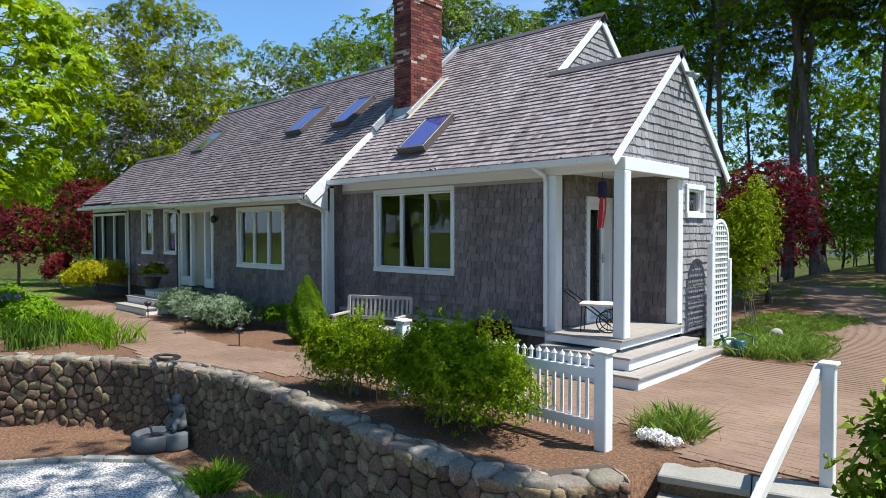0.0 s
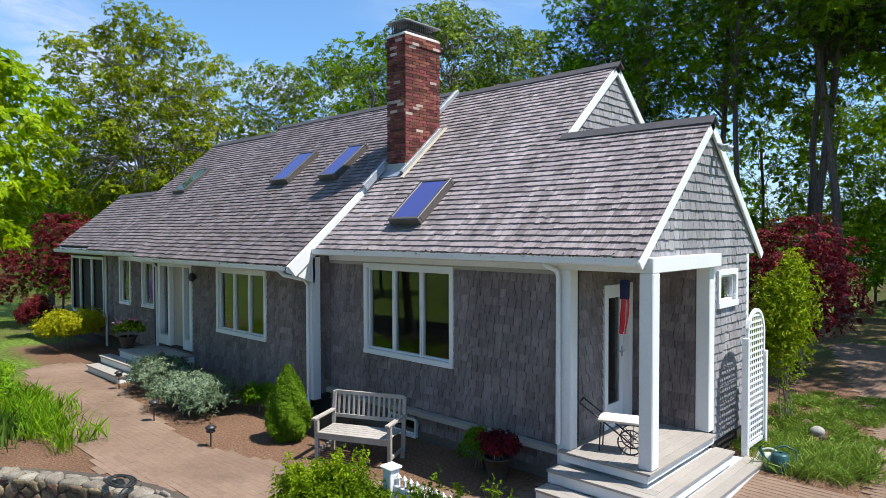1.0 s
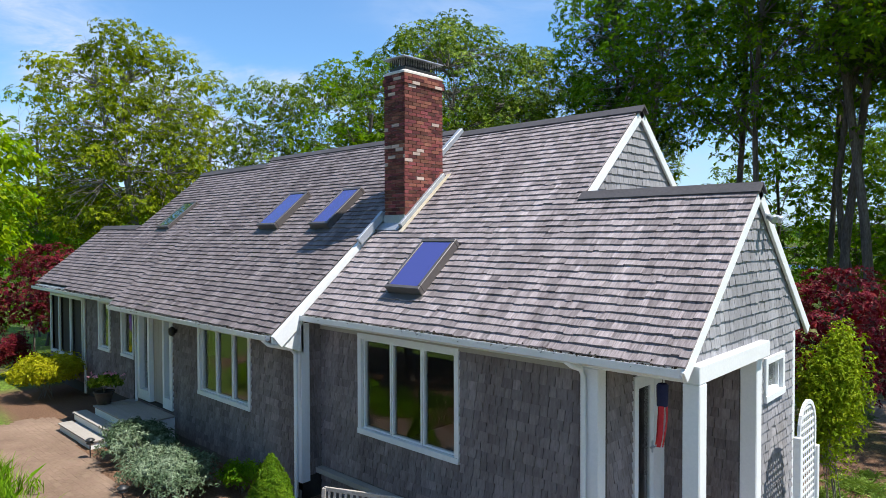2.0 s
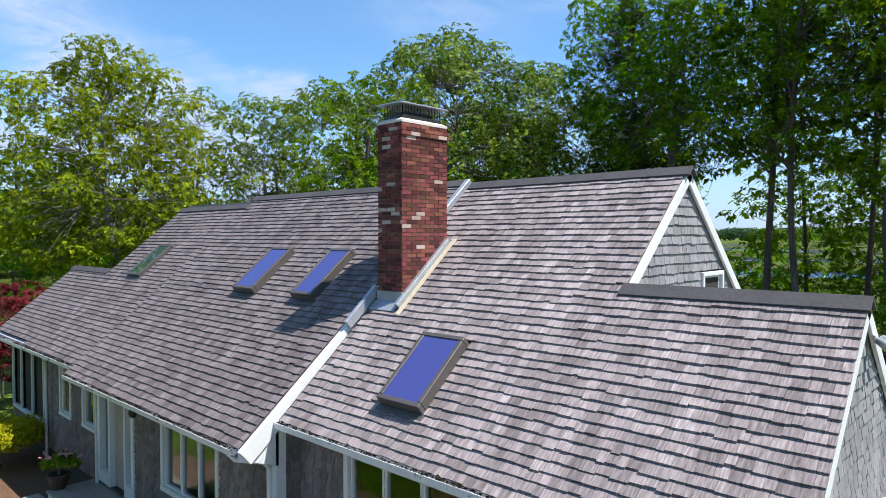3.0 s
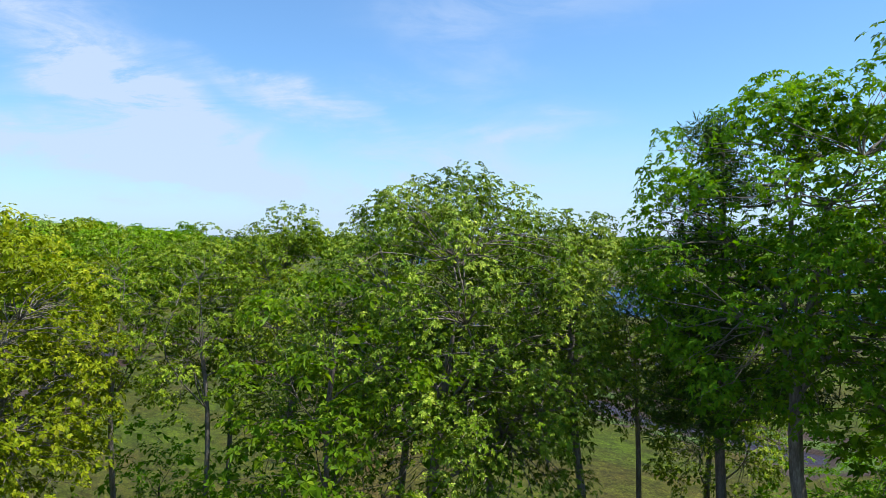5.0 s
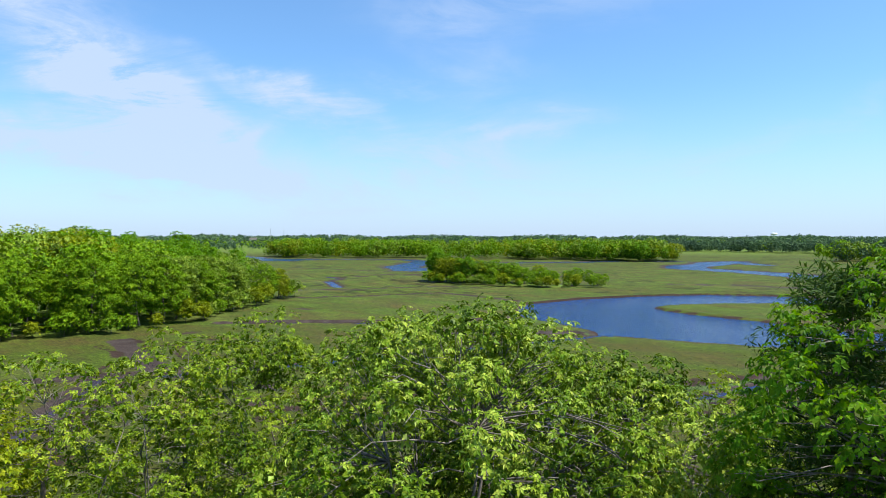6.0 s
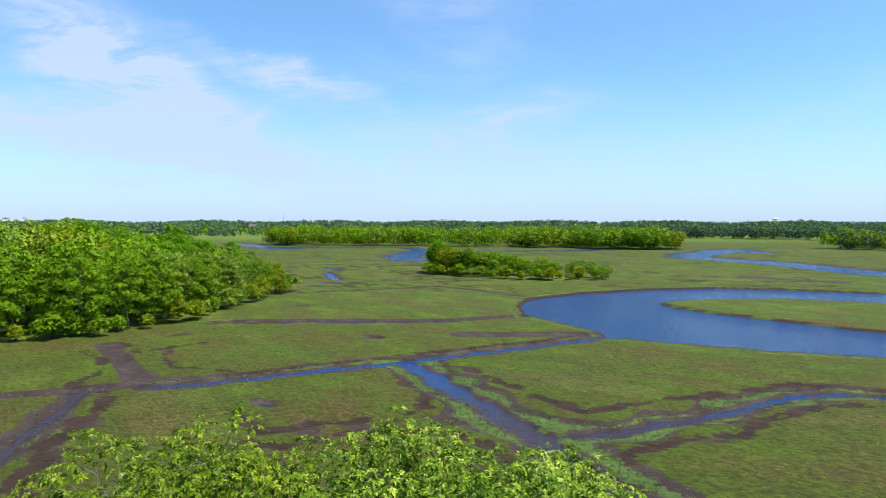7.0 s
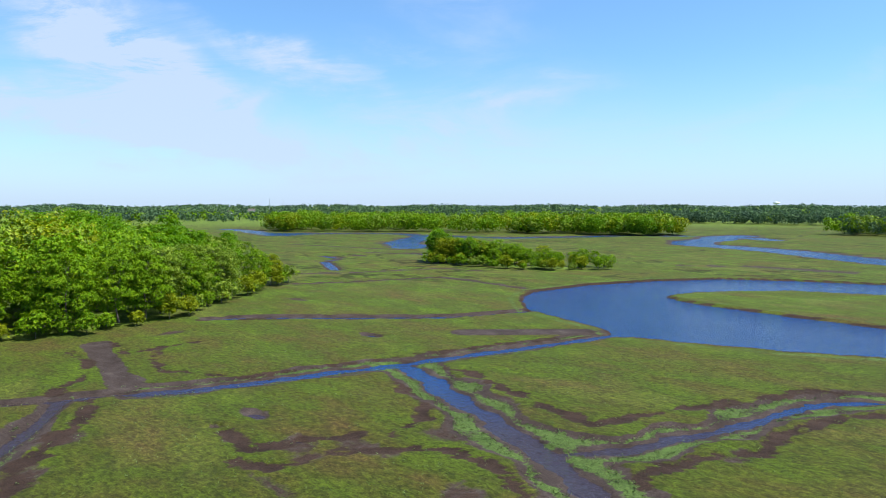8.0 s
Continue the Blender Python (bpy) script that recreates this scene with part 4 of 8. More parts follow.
# back slopes
roof_slab("back_roof", -6.40, -2.38, 2 * RIDGE_Y - A_EAVE_Y, A_EAVE_Z, RIDGE_Y, za(RIDGE_Y), 0.10)
roof_slab("back_roof", -2.38, 0.06, 2 * 1.95 - A_EAVE_Y, A_EAVE_Z, 1.95, za(1.95), 0.10)
roof_slab("back_roof", -13.45, -6.40, 2 * RIDGE_Y - B_EAVE_Y, B_EAVE_Z, RIDGE_Y, zb(RIDGE_Y), 0.14)
roof_slab("back_roof", -17.55, -13.45, 7.9, 2.9, RIDGE_Y - 0.06, zb(RIDGE_Y - 0.06) + B2, 0.12)
roof_slab("back_roof", -20.45, -17.55, 3.6, 3.1, 1.60, zb(1.60) + B2, 0.12)

# low shed dormer behind the ridge
roof_slab("dormer_roof", -17.3, -3.2, 6.45, 5.86, RIDGE_Y + 0.04, za(RIDGE_Y) - 0.02, 0.10, "low tan asphalt roof behind the ridge").data.materials[0] = M_ASPHALT
part("dormer_wall", box(-17.2, -3.3, 6.20, 6.32, 3.9, 5.80, 0), M_WALL, house, "shingled rear dormer wall")
for xa, xb in ((-17.2, -17.1), (-3.4, -3.3)):
    bm = bmesh.new()
    pts = [(4.1, 6.26), (6.30, 5.80), (6.30, 4.2), (4.1, 6.10)]
    vs = [bm.verts.new((xa, p, q)) for p, q in pts] + [bm.verts.new((xb, p, q)) for p, q in pts]
    for f in ((0, 1, 2, 3), (7, 6, 5, 4), (0, 4, 5, 1), (1, 5, 6, 2), (2, 6, 7, 3), (3, 7, 4, 0)):
        bm.faces.new([vs[k] for k in f])
    bmesh.ops.recalc_face_normals(bm, faces=bm.faces)
    part("dormer_cheek", bm, M_WALL, house)
part("fascia", bar((-3.17, 3.95, 6.45), (-3.17, 6.47, 5.80), 0.05, 0.13), M_WHITE, house, "white edge board of the dormer roof")

SKY_A = (-4.79, -4.05, 0.22, 1.06)
SKY_B = [(-10.22, -9.50, 1.26, 2.16), (-8.26, -7.64, 1.26, 2.16)]
SKY_C = (-16.05, -15.30, 1.48, 2.36)
CHIM = (-6.32, -5.78, 1.50, 2.49)


def slope_spans(x0, x1, y_eave, c, blocks):
    """Spans along x for a course at slope distance v; blocks are (x0, x1, y0, y1) rectangles in plan."""
    def f(a, b):
        y = y_eave + (a + b) / 2 / c
        s = [(x0, x1)]
        for bx0, bx1, by0, by1 in blocks:
            if by0 < y < by1:
                s = cut_spans(s, bx0, bx1)
        return s
    return f


def roof_shingles(roof, x0, x1, y_eave, z_eave, slope, y_ridge, blocks, seed, pieces=None, mat=M_ROOF):
    c = math.hypot(1, slope)
    o, u, v, n = slope_frame(0, y_eave, z_eave, slope)
    shingles(roof, o + n * 0.004, u, v, n, 0.0, (y_ridge - y_eave) * c, slope_spans(x0, x1, y_eave, c, blocks), mat, 0.1285, (0.08, 0.20), 0.025, pieces, seed, wave=0.006, key=0.003)


def back_shingles(roof, x0, x1, y_eave, z_eave, y_ridge, z_ridge, seed):
    d = Vector((0, y_ridge - y_eave, z_ridge - z_eave))
    v, u = d.normalized(), Vector((-1, 0, 0))
    shingles(roof, Vector((0, y_eave, z_eave)) + u.cross(v) * 0.004, u, v, u.cross(v), 0, d.length, lambda a, b: [(-x1, -x0)], M_ROOF, 0.135, (0.10, 0.24), 0.02, None, seed)


roof_shingles(roof_a, -6.34, -2.38, A_EAVE_Y - 0.02, A_EAVE_Z - 0.017, A_SLOPE, RIDGE_Y, [SKY_A, (-6.4, CHIM[1], CHIM[2], CHIM[3])], 11, (-6.3, -2.6, 1.15, 2.35))
roof_shingles(roof_p, -2.38, 0.075, A_EAVE_Y - 0.02, A_EAVE_Z - 0.017, A_SLOPE, 1.95, [], 12)
roof_shingles(roof_b, -13.45, -6.50, B_EAVE_Y - 0.02, B_EAVE_Z - 0.017, B_SLOPE, RIDGE_Y, SKY_B + [(CHIM[0] - 0.16, -6.3, CHIM[2], CHIM[3])], 13, mat=M_ROOFB)
roof_shingles(roof_b2, -17.55, -13.45, -0.52, zb(-0.52) + B2, B_SLOPE, RIDGE_Y - 0.06, [SKY_C], 14, mat=M_ROOFB)
roof_shingles(roof_c, -20.45, -17.55, -0.42, zb(-0.42) + B2, B_SLOPE, 1.60, [], 15, mat=M_ROOFB)
back_shingles(roof_a, -6.40, -2.38, 2 * RIDGE_Y - A_EAVE_Y, A_EAVE_Z, RIDGE_Y, za(RIDGE_Y), 16)
back_shingles(roof_b, -13.45, -6.40, 2 * RIDGE_Y - B_EAVE_Y, B_EAVE_Z, RIDGE_Y, zb(RIDGE_Y), 17)
back_shingles(roof_b2, -17.55, -13.45, 7.9, 2.9, RIDGE_Y - 0.06, zb(RIDGE_Y - 0.06) + B2, 18)
back_shingles(roof_c, -20.45, -17.55, 3.6, 3.1, 1.60, zb(1.60) + B2, 20)
back_shingles(roof_p, -2.38, 0.06, 2 * 1.95 - A_EAVE_Y, A_EAVE_Z, 1.95, za(1.95), 19)


def ridge_cap(x0, x1, y, z, s):
    bm = bmesh.new()
    for d in (-1, 1):
        add_bar(bm, (x0, y + d * 0.065, z + 0.035 - 0.065 * s), (x1, y + d * 0.065, z + 0.035 - 0.065 * s), 0.19 if d < 0 else 0.19, 0.035, (0, -d * -s, 1), 0.004)
    return part("ridge_cap", bm, M_CAP, house, "weathered grey ridge boards")


ridge_cap(-6.35, -2.30, RIDGE_Y, za(RIDGE_Y), A_SLOPE)
ridge_cap(-2.42, 0.10, 1.95, za(1.95), A_SLOPE)
ridge_cap(-13.55, -6.40, RIDGE_Y, zb(RIDGE_Y), B_SLOPE)
ridge_cap(-17.60, -13.55, RIDGE_Y - 0.06, zb(RIDGE_Y - 0.06) + B2, B_SLOPE)
ridge_cap(-20.50, -17.55, 1.60, zb(1.60) + B2, B_SLOPE)

# ---- walls ----
X3, Y3, Z3 = Vector((1, 0, 0)), Vector((0, 1, 0)), Vector((0, 0, 1))
WIN_A, WIN_S, BASE_WIN = (-5.33, -3.33, 1.37, 2.81), (2.35, 2.97, 2.39, 2.79), (-4.66, -4.09, 0.05, 0.31)
WIN_B = (-9.98, -8.10, 1.30, 2.58)
DOOR_B = (-13.0, -11.33, 0.62, 2.70)
WIN_N = [(-15.95, -15.28, 1.48, 2.68), (-14.38, -13.72, 1.50, 2.66)]
SCREEN = [(-20.05, -19.32, 0.95, 2.62), (-19.24, -18.30, 0.95, 2.62), (-18.22, -17.30, 0.95, 2.62)]
DOOR_P = (1.13, 1.80, 0.60, 2.57)

FRONT_A, FRONT_B, FRONT_C, REC_X, REC_Y = 0.15, -0.25, -0.12, -1.17, 1.98


def front_wall(x0, x1, y, z0, z1, holes, label):
    return part("wall", wall_mesh((0, y, 0), X3, Z3, -Y3, x0, x1, z0, z1, holes), M_UNDER, house, label)


def wall_spans(u0, u1, holes):
    def f(a, b):
        s = [(u0, u1)]
        m = (a + b) / 2
        for h in holes:
            if h[2] < m < h[3]:
                s = cut_spans(s, h[0], h[1])
        return s
    return f


def grow(h, g):
    return (h[0] - g, h[1] + g, h[2] - g, h[3] + g)


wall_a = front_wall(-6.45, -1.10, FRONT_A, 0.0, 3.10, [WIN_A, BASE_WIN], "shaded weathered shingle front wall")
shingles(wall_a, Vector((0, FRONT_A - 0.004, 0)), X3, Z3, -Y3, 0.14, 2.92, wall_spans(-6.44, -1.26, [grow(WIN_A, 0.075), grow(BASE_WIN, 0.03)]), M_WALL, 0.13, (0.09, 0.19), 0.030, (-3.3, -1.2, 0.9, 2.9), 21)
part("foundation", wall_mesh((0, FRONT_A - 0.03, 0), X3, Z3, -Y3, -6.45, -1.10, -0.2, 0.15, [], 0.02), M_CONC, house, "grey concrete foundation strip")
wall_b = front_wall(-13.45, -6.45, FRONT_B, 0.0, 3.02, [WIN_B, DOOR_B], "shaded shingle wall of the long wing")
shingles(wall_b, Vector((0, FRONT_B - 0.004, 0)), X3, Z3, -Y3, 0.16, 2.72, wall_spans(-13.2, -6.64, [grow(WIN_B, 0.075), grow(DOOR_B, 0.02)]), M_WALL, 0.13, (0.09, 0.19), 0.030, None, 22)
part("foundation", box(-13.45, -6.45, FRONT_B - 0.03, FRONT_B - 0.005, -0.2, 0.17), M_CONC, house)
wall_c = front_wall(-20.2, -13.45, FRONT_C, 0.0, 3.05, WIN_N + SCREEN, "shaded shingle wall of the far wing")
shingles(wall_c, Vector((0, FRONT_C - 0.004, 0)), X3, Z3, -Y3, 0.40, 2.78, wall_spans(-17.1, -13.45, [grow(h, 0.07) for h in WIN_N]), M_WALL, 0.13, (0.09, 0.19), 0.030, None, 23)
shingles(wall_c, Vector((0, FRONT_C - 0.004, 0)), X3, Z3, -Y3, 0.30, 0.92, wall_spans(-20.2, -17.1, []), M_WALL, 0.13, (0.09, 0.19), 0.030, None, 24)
# near end of the long wing
end_b = part("wall", wall_mesh((-6.45, 0, 0), Y3, Z3, X3, FRONT_B, 7.6, 0.0, 2.9, []), M_UNDER, house)
shingles(end_b, Vector((-6.446, 0, 0)), Y3, Z3, X3, 0.40, 3.1, lambda a, b: [(FRONT_B + 0.14, FRONT_A - 0.02)], M_WALL, 0.13, (0.09, 0.19), 0.030, None, 25)
# porch recess
rec = part("wall", wall_mesh((REC_X, 0, 0), Y3, Z3, X3, 0.162, REC_Y + 0.1, 0.0, 3.05, [DOOR_P]), M_UNDER, house, "shingled side wall inside the porch")
shingles(rec, Vector((REC_X + 0.004, 0, 0)), Y3, Z3, X3, 0.54, 2.98, wall_spans(0.14, REC_Y, [grow(DOOR_P, 0.08)]), M_WALL, 0.13, (0.09, 0.19), 0.030, None, 26)
recb = front_wall(REC_X, 0.0, REC_Y, 0.0, 3.05, [], "shingled back wall of the porch")
shingles(recb, Vector((0, REC_Y - 0.004, 0)), X3, Z3, -Y3, 0.54, 2.98, wall_spans(REC_X, -0.17, []), M_WALL, 0.13, (0.09, 0.19), 0.030, None, 27)
# porch gable end
GB = 3.09
gable_p = part("wall", wall_mesh((0.0, 0, 0), Y3, Z3, X3, REC_Y, 3.62, 0.0, GB, [WIN_S], 0.14, (-0.12, 1.95, 4.02, GB, za(1.95) - 0.13)), M_UNDER, house, "sunlit grey shingle gable end")


def gable_spans(half, mid, z_top, base, holes):
    def f(a, b):
        m = (a + b) / 2
        w = min(half, (z_top - m) / A_SLOPE)
        lo, hi = mid - w, mid + w
        if m < base:
            lo, hi = REC_Y + 0.16, 3.55
        s = [(lo, hi)] if hi - lo > 0.05 else []
        for h in holes:
            if h[2] < m < h[3]:
                s = cut_spans(s, h[0], h[1])
        return s
    return f


shingles(gable_p, Vector((0.004, 0, 0)), Y3, Z3, X3, 0.36, za(1.95) - 0.16, gable_spans(1.92, 1.95, za(1.95) - 0.14, 3.12, [grow(WIN_S, 0.08)]), M_SUNNY_GABLE, 0.13, (0.09, 0.19), 0.022, (1.0, 3.5, 2.6, 4.6), 28)
WIN_U = (4.30, 4.98, 4.36, 5.06)
gable_u = part("wall", wall_mesh((-2.42, 0, 0), Y3, Z3, X3, 0.45, 7.3, 2.4, 3.3, [], 0.14, (0.1, RIDGE_Y, 2 * RIDGE_Y, 3.3, za(RIDGE_Y) - 0.12)), M_UNDER, house, "upper shingle gable above the porch roof")
shingles(gable_u, Vector((-2.416, 0, 0)), Y3, Z3, X3, 3.2, za(RIDGE_Y) - 0.15, lambda a, b: cut_spans([(max(1.0, RIDGE_Y - (za(RIDGE_Y) - 0.12 - (a + b) / 2) / A_SLOPE), RIDGE_Y + (za(RIDGE_Y) - 0.12 - (a + b) / 2) / A_SLOPE)], *((WIN_U[0] - 0.08, WIN_U[1] + 0.08) if WIN_U[2] - 0.08 < (a + b) / 2 < WIN_U[3] + 0.08 else (0, 0))), M_SUNNY_GABLE, 0.13, (0.09, 0.19), 0.022, None, 29)
# plain walls that close the house
part("wall", box(-17.55, -6.45, 7.45, 7.6, 0, 3.0, 0), M_WALL, house)
part("wall", box(-20.2, -17.55, 3.42, 3.55, 0, 3.0, 0), M_WALL, house)
part("wall", box(-6.45, -2.42, 7.45, 7.6, 0, 3.2, 0), M_WALL, house)
part("wall", box(-2.42, 0.0, 3.48, 3.62, 0, 3.15, 0), M_WALL, house)
part("wall", box(-20.2, -20.05, FRONT_C, 3.55, 0, 3.0, 0), M_WALL, house)
part("wall", wall_mesh((-17.55, 0, 0), -Y3, Z3, -X3, -7.6, -0.2, 0.2, 3.1, [], 0.1, (-7.5, -RIDGE_Y, 0.2, 3.1, zb(RIDGE_Y) - 0.35)), M_WALL, house)
part("floor", box(-17.5, -1.2, 0.0, 7.4, 0.42, 0.5, 0), M_ROOM, house)
part("floor", box(-20.0, -17.5, 0.0, 3.4, 0.42, 0.5, 0), M_ROOM, house)
part("room_ceiling", box(-17.5, -1.2, 0.1, 7.4, 2.86, 2.92, 0), M_ROOM, house)
part("room_ceiling", box(-20.0, -17.5, 0.1, 3.4, 2.86, 2.92, 0), M_ROOM, house)
part("room_wall", box(-17.5, -1.3, 3.9, 4.0, 0.5, 2.9, 0), M_ROOM, house)


# ---- trim, gutters, windows, doors ----
def trim(name, bm, label=""):
    return part(name, bm, M_WHITE, house, label)


trim("frieze_board", box(-6.44, -1.26, FRONT_A - 0.045, FRONT_A, 2.90, 3.12))
trim("soffit", box(-6.42, 0.04, A_EAVE_Y + 0.02, FRONT_A, 3.07, 3.10, 0))
trim("frieze_board", box(-13.44, -6.5, FRONT_B - 0.045, FRONT_B, 2.70, 2.96))
trim("soffit", box(-13.45, -6.46, B_EAVE_Y + 0.02, FRONT_B, 2.80, 2.83, 0))
trim("frieze_board", box(-20.2, -13.46, FRONT_C - 0.045, FRONT_C, 2.76, 3.02))
trim("soffit", box(-20.4, -13.46, -0.48, FRONT_C, 2.93, 2.96, 0))


def gutter(x0, x1, y, z):
    """An open half-round trough with its back to the fascia."""
    prof = [(0.0, 0.05), (-0.005, -0.03), (-0.04, -0.055), (-0.085, -0.035), (-0.095, 0.04), (-0.103, 0.04), (-0.092, -0.045), (-0.042, -0.068), (0.006, -0.04), (0.008, 0.05)]
    n = len(prof)
    V = [(x, y + a, z + b) for x in (x0, x1) for a, b in prof]
    F = [(i, i + 1, n + i + 1, n + i) for i in range(n - 1)]
    g = part("gutter", fast_mesh("gutter", V, F, M_WHITE), None, house, "white half-round gutter with leaf litter")
    # a ragged line of dark litter between gutter and shingles
    rng = np.random.default_rng(int(-x0 * 10) + 5)
    n = int((x1 - x0) * 60)
    P = np.stack([rng.uniform(x0 + 0.03, x1 - 0.03, n), y - rng.uniform(0.01, 0.08, n), z + rng.uniform(0.012, 0.05, n)], -1)
    part("leaf_litter", fast_mesh("leaf_litter", *tufts(P, np.repeat([[0, -0.5, 1.0]], n, 0), 2, 0.05, 0.5, 0.8, 0.1, rng), M_LITTER), None, g, "dark leaf litter")


gutter(-6.40, 0.03, A_EAVE_Y + 0.01, A_EAVE_Z - 0.06)
gutter(-13.45, -6.60, B_EAVE_Y + 0.01, B_EAVE_Z - 0.07)
gutter(-20.4, -13.46, -0.50, zb(-0.5) + B2 - 0.08)


def downspout(pts):
    part("downspout", tube("downspout", pts, 0.035, M_WHITE), None, house, "white round downspout")


downspout([(-6.75, B_EAVE_Y - 0.03, 2.74), (-6.66, B_EAVE_Y + 0.02, 2.66), (-6.55, FRONT_B - 0.14, 2.56), (-6.54, FRONT_B - 0.06, 2.46), (-6.54, FRONT_B - 0.06, 1.2), (-6.54, FRONT_B - 0.06, 0.05)])
downspout([(-1.30, A_EAVE_Y - 0.03, 3.04), (-1.24, A_EAVE_Y, 2.99), (-1.2, -0.10, 2.93), (-1.19, -0.065, 2.84), (-1.19, -0.065, 0.6)])
downspout([(-13.2, B_EAVE_Y, 2.74), (-13.16, FRONT_B - 0.15, 2.66), (-13.15, FRONT_B - 0.06, 2.55), (-13.15, FRONT_B - 0.06, 0.05)])
downspout([(-17.05, -0.5, 2.9), (-17.02, FRONT_C - 0.1, 2.8), (-17.0, FRONT_C - 0.06, 2.7), (-17.0, FRONT_C - 0.06, 0.05)])

trim("corner_board", box(-6.64, -6.43, FRONT_B - 0.03, FRONT_B + 0.01, 0.3, 2.95), "white corner board")
trim("corner_board", box(-6.455, -6.42, FRONT_B - 0.03, FRONT_B + 0.14, 0.3, 2.98))
trim("corner_board", box(-0.012, 0.022, 3.52, 3.64, 0.35, 3.1))


def rake(x, y0, z0, y1, z1, w=0.14, t=0.04):
    """A sloping board under a roof's edge."""
    d = Vector((0, y1 - y0, z1 - z0)).normalized()
    n = Vector((0, -d.z, d.y)) if d.y > 0 else Vector((0, d.z, -d.y))
    off = -n * (w / 2 + 0.005)
    p, q = Vector((x, y0, z0)) + off, Vector((x, y1, z1)) + off
    return trim("rake_board", bar(p, q, t, w, n, 0.004), "white sloping rake board")


rake(0.05, A_EAVE_Y - 0.06, za(A_EAVE_Y - 0.06), 1.95, za(1.95))
rake(0.05, 2 * 1.95 - A_EAVE_Y + 0.06, za(A_EAVE_Y - 0.06), 1.95, za(1.95))
rake(-2.37, 1.9, za(1.9), RIDGE_Y, za(RIDGE_Y))
rake(-2.37, 2 * RIDGE_Y - A_EAVE_Y, za(A_EAVE_Y), RIDGE_Y, za(RIDGE_Y))
rake(-6.43, B_EAVE_Y - 0.06, zb(B_EAVE_Y - 0.06) + 0.015, RIDGE_Y, zb(RIDGE_Y) + 0.015, 0.24, 0.09)
rake(-13.47, B_EAVE_Y - 0.02, zb(B_EAVE_Y - 0.02), RIDGE_Y, zb(RIDGE_Y), 0.1, 0.03)
rake(-20.47, -0.42, zb(-0.42) + B2, 1.6, zb(1.6) + B2)
# boxed return under the long wing's rake
bm = bmesh.new()
pts = [(-6.42, B_EAVE_Y - 0.05, 2.72), (-6.42, FRONT_B + 0.02, 2.5), (-6.42, FRONT_B + 0.02, 3.24), (-6.42, B_EAVE_Y - 0.05, 2.82)]
vs = [bm.verts.new(p) for p in pts] + [bm.verts.new((-6.47, p[1], p[2])) for p in pts]
for f in ((0, 1, 2, 3), (7, 6, 5, 4), (0, 4, 5, 1), (1, 5, 6, 2), (2, 6, 7, 3), (3, 7, 4, 0)):
    bm.faces.new([vs[k] for k in f])
bmesh.ops.recalc_face_normals(bm, faces=bm.faces)
trim("eave_return", bm)


def window(h, origin, U, V, N, lights, case=0.085, label="white-framed casement window", sill=True, rails=0):
    """A cased window in the opening h (u0, u1, v0, v1): casing, frame, mullions and glass."""
    M = Matrix.Translation(origin) @ Matrix((U, V, N)).transposed().to_4x4()
    u0, u1, v0, v1 = h
    bm = bmesh.new()
    add_box(bm, u0 - case, u1 + case, v1, v1 + case, -0.05, 0.055, M, 0.004)
    add_box(bm, u0 - case, u1 + case, v0 - case, v0, -0.05, 0.065, M, 0.004)
    add_box(bm, u0 - case, u0, v0, v1, -0.05, 0.055, M, 0.004)
    add_box(bm, u1, u1 + case, v0, v1, -0.05, 0.055, M, 0.004)
    w = part("window", bm, M_WHITE, house, label)
    step = (u1 - u0) / lights
    for k in range(lights):
        a, b = u0 + k * step + 0.006, u0 + (k + 1) * step - 0.006
        bm = bmesh.new()
        s = 0.034
        add_box(bm, a, b, v0 + 0.004, v0 + s, -0.07, 0.005, M, 0.003)
        add_box(bm, a, b, v1 - s, v1 - 0.004, -0.07, 0.005, M, 0.003)
        add_box(bm, a, a + s, v0 + s, v1 - s, -0.07, 0.005, M, 0.003)
        add_box(bm, b - s, b, v0 + s, v1 - s, -0.07, 0.005, M, 0.003)
        part("window_frame", bm, M_WHITE, w)
        g = part("pane", box(a + s - 0.004, b - s + 0.004, v0 + s - 0.004, v1 - s + 0.004, -0.042, -0.036, 0, M), M_GLASS, w)
        g.visible_shadow = False
    return w


window(WIN_A, (0, FRONT_A, 0), X3, Z3, -Y3, 3, label="three-light white casement window of the living room")
window(WIN_B, (0, FRONT_B, 0), X3, Z3, -Y3, 3, label="three-light white casement window of the long wing")
for h in WIN_N:
    window(h, (0, FRONT_C, 0), X3, Z3, -Y3, 1, 0.075, "narrow white-framed window")
window(WIN_S, (0, 0, 0), Y3, Z3, X3, 1, 0.085, "small square window in the gable")
window(BASE_WIN, (0, FRONT_A - 0.03, 0), X3, Z3, -Y3, 1, 0.035, "small basement window at the ground")
window(WIN_U, (-2.42, 0, 0), Y3, Z3, X3, 1, 0.06, "small window in the upper gable")
for h in SCREEN:
    bmf = bmesh.new()
    Ms = Matrix.Translation((0, FRONT_C, 0)) @ Matrix((X3, Z3, -Y3)).transposed().to_4x4()
    for a, b, c, d in ((h[0] - 0.05, h[1] + 0.05, h[3], h[3] + 0.08), (h[0] - 0.05, h[1] + 0.05, h[2] - 0.08, h[2]), (h[0] - 0.05, h[0], h[2], h[3]), (h[1], h[1] + 0.05, h[2], h[3])):
        add_box(bmf, a, b, c, d, -0.05, 0.055, Ms, 0.004)
    ws = part("window", bmf, M_WHITE, house, "tall screened porch bay")
    part("screen", box(h[0], h[1], h[2], h[3], -0.06, -0.05, 0, Ms), M_UNDER, ws, "dark insect screen")


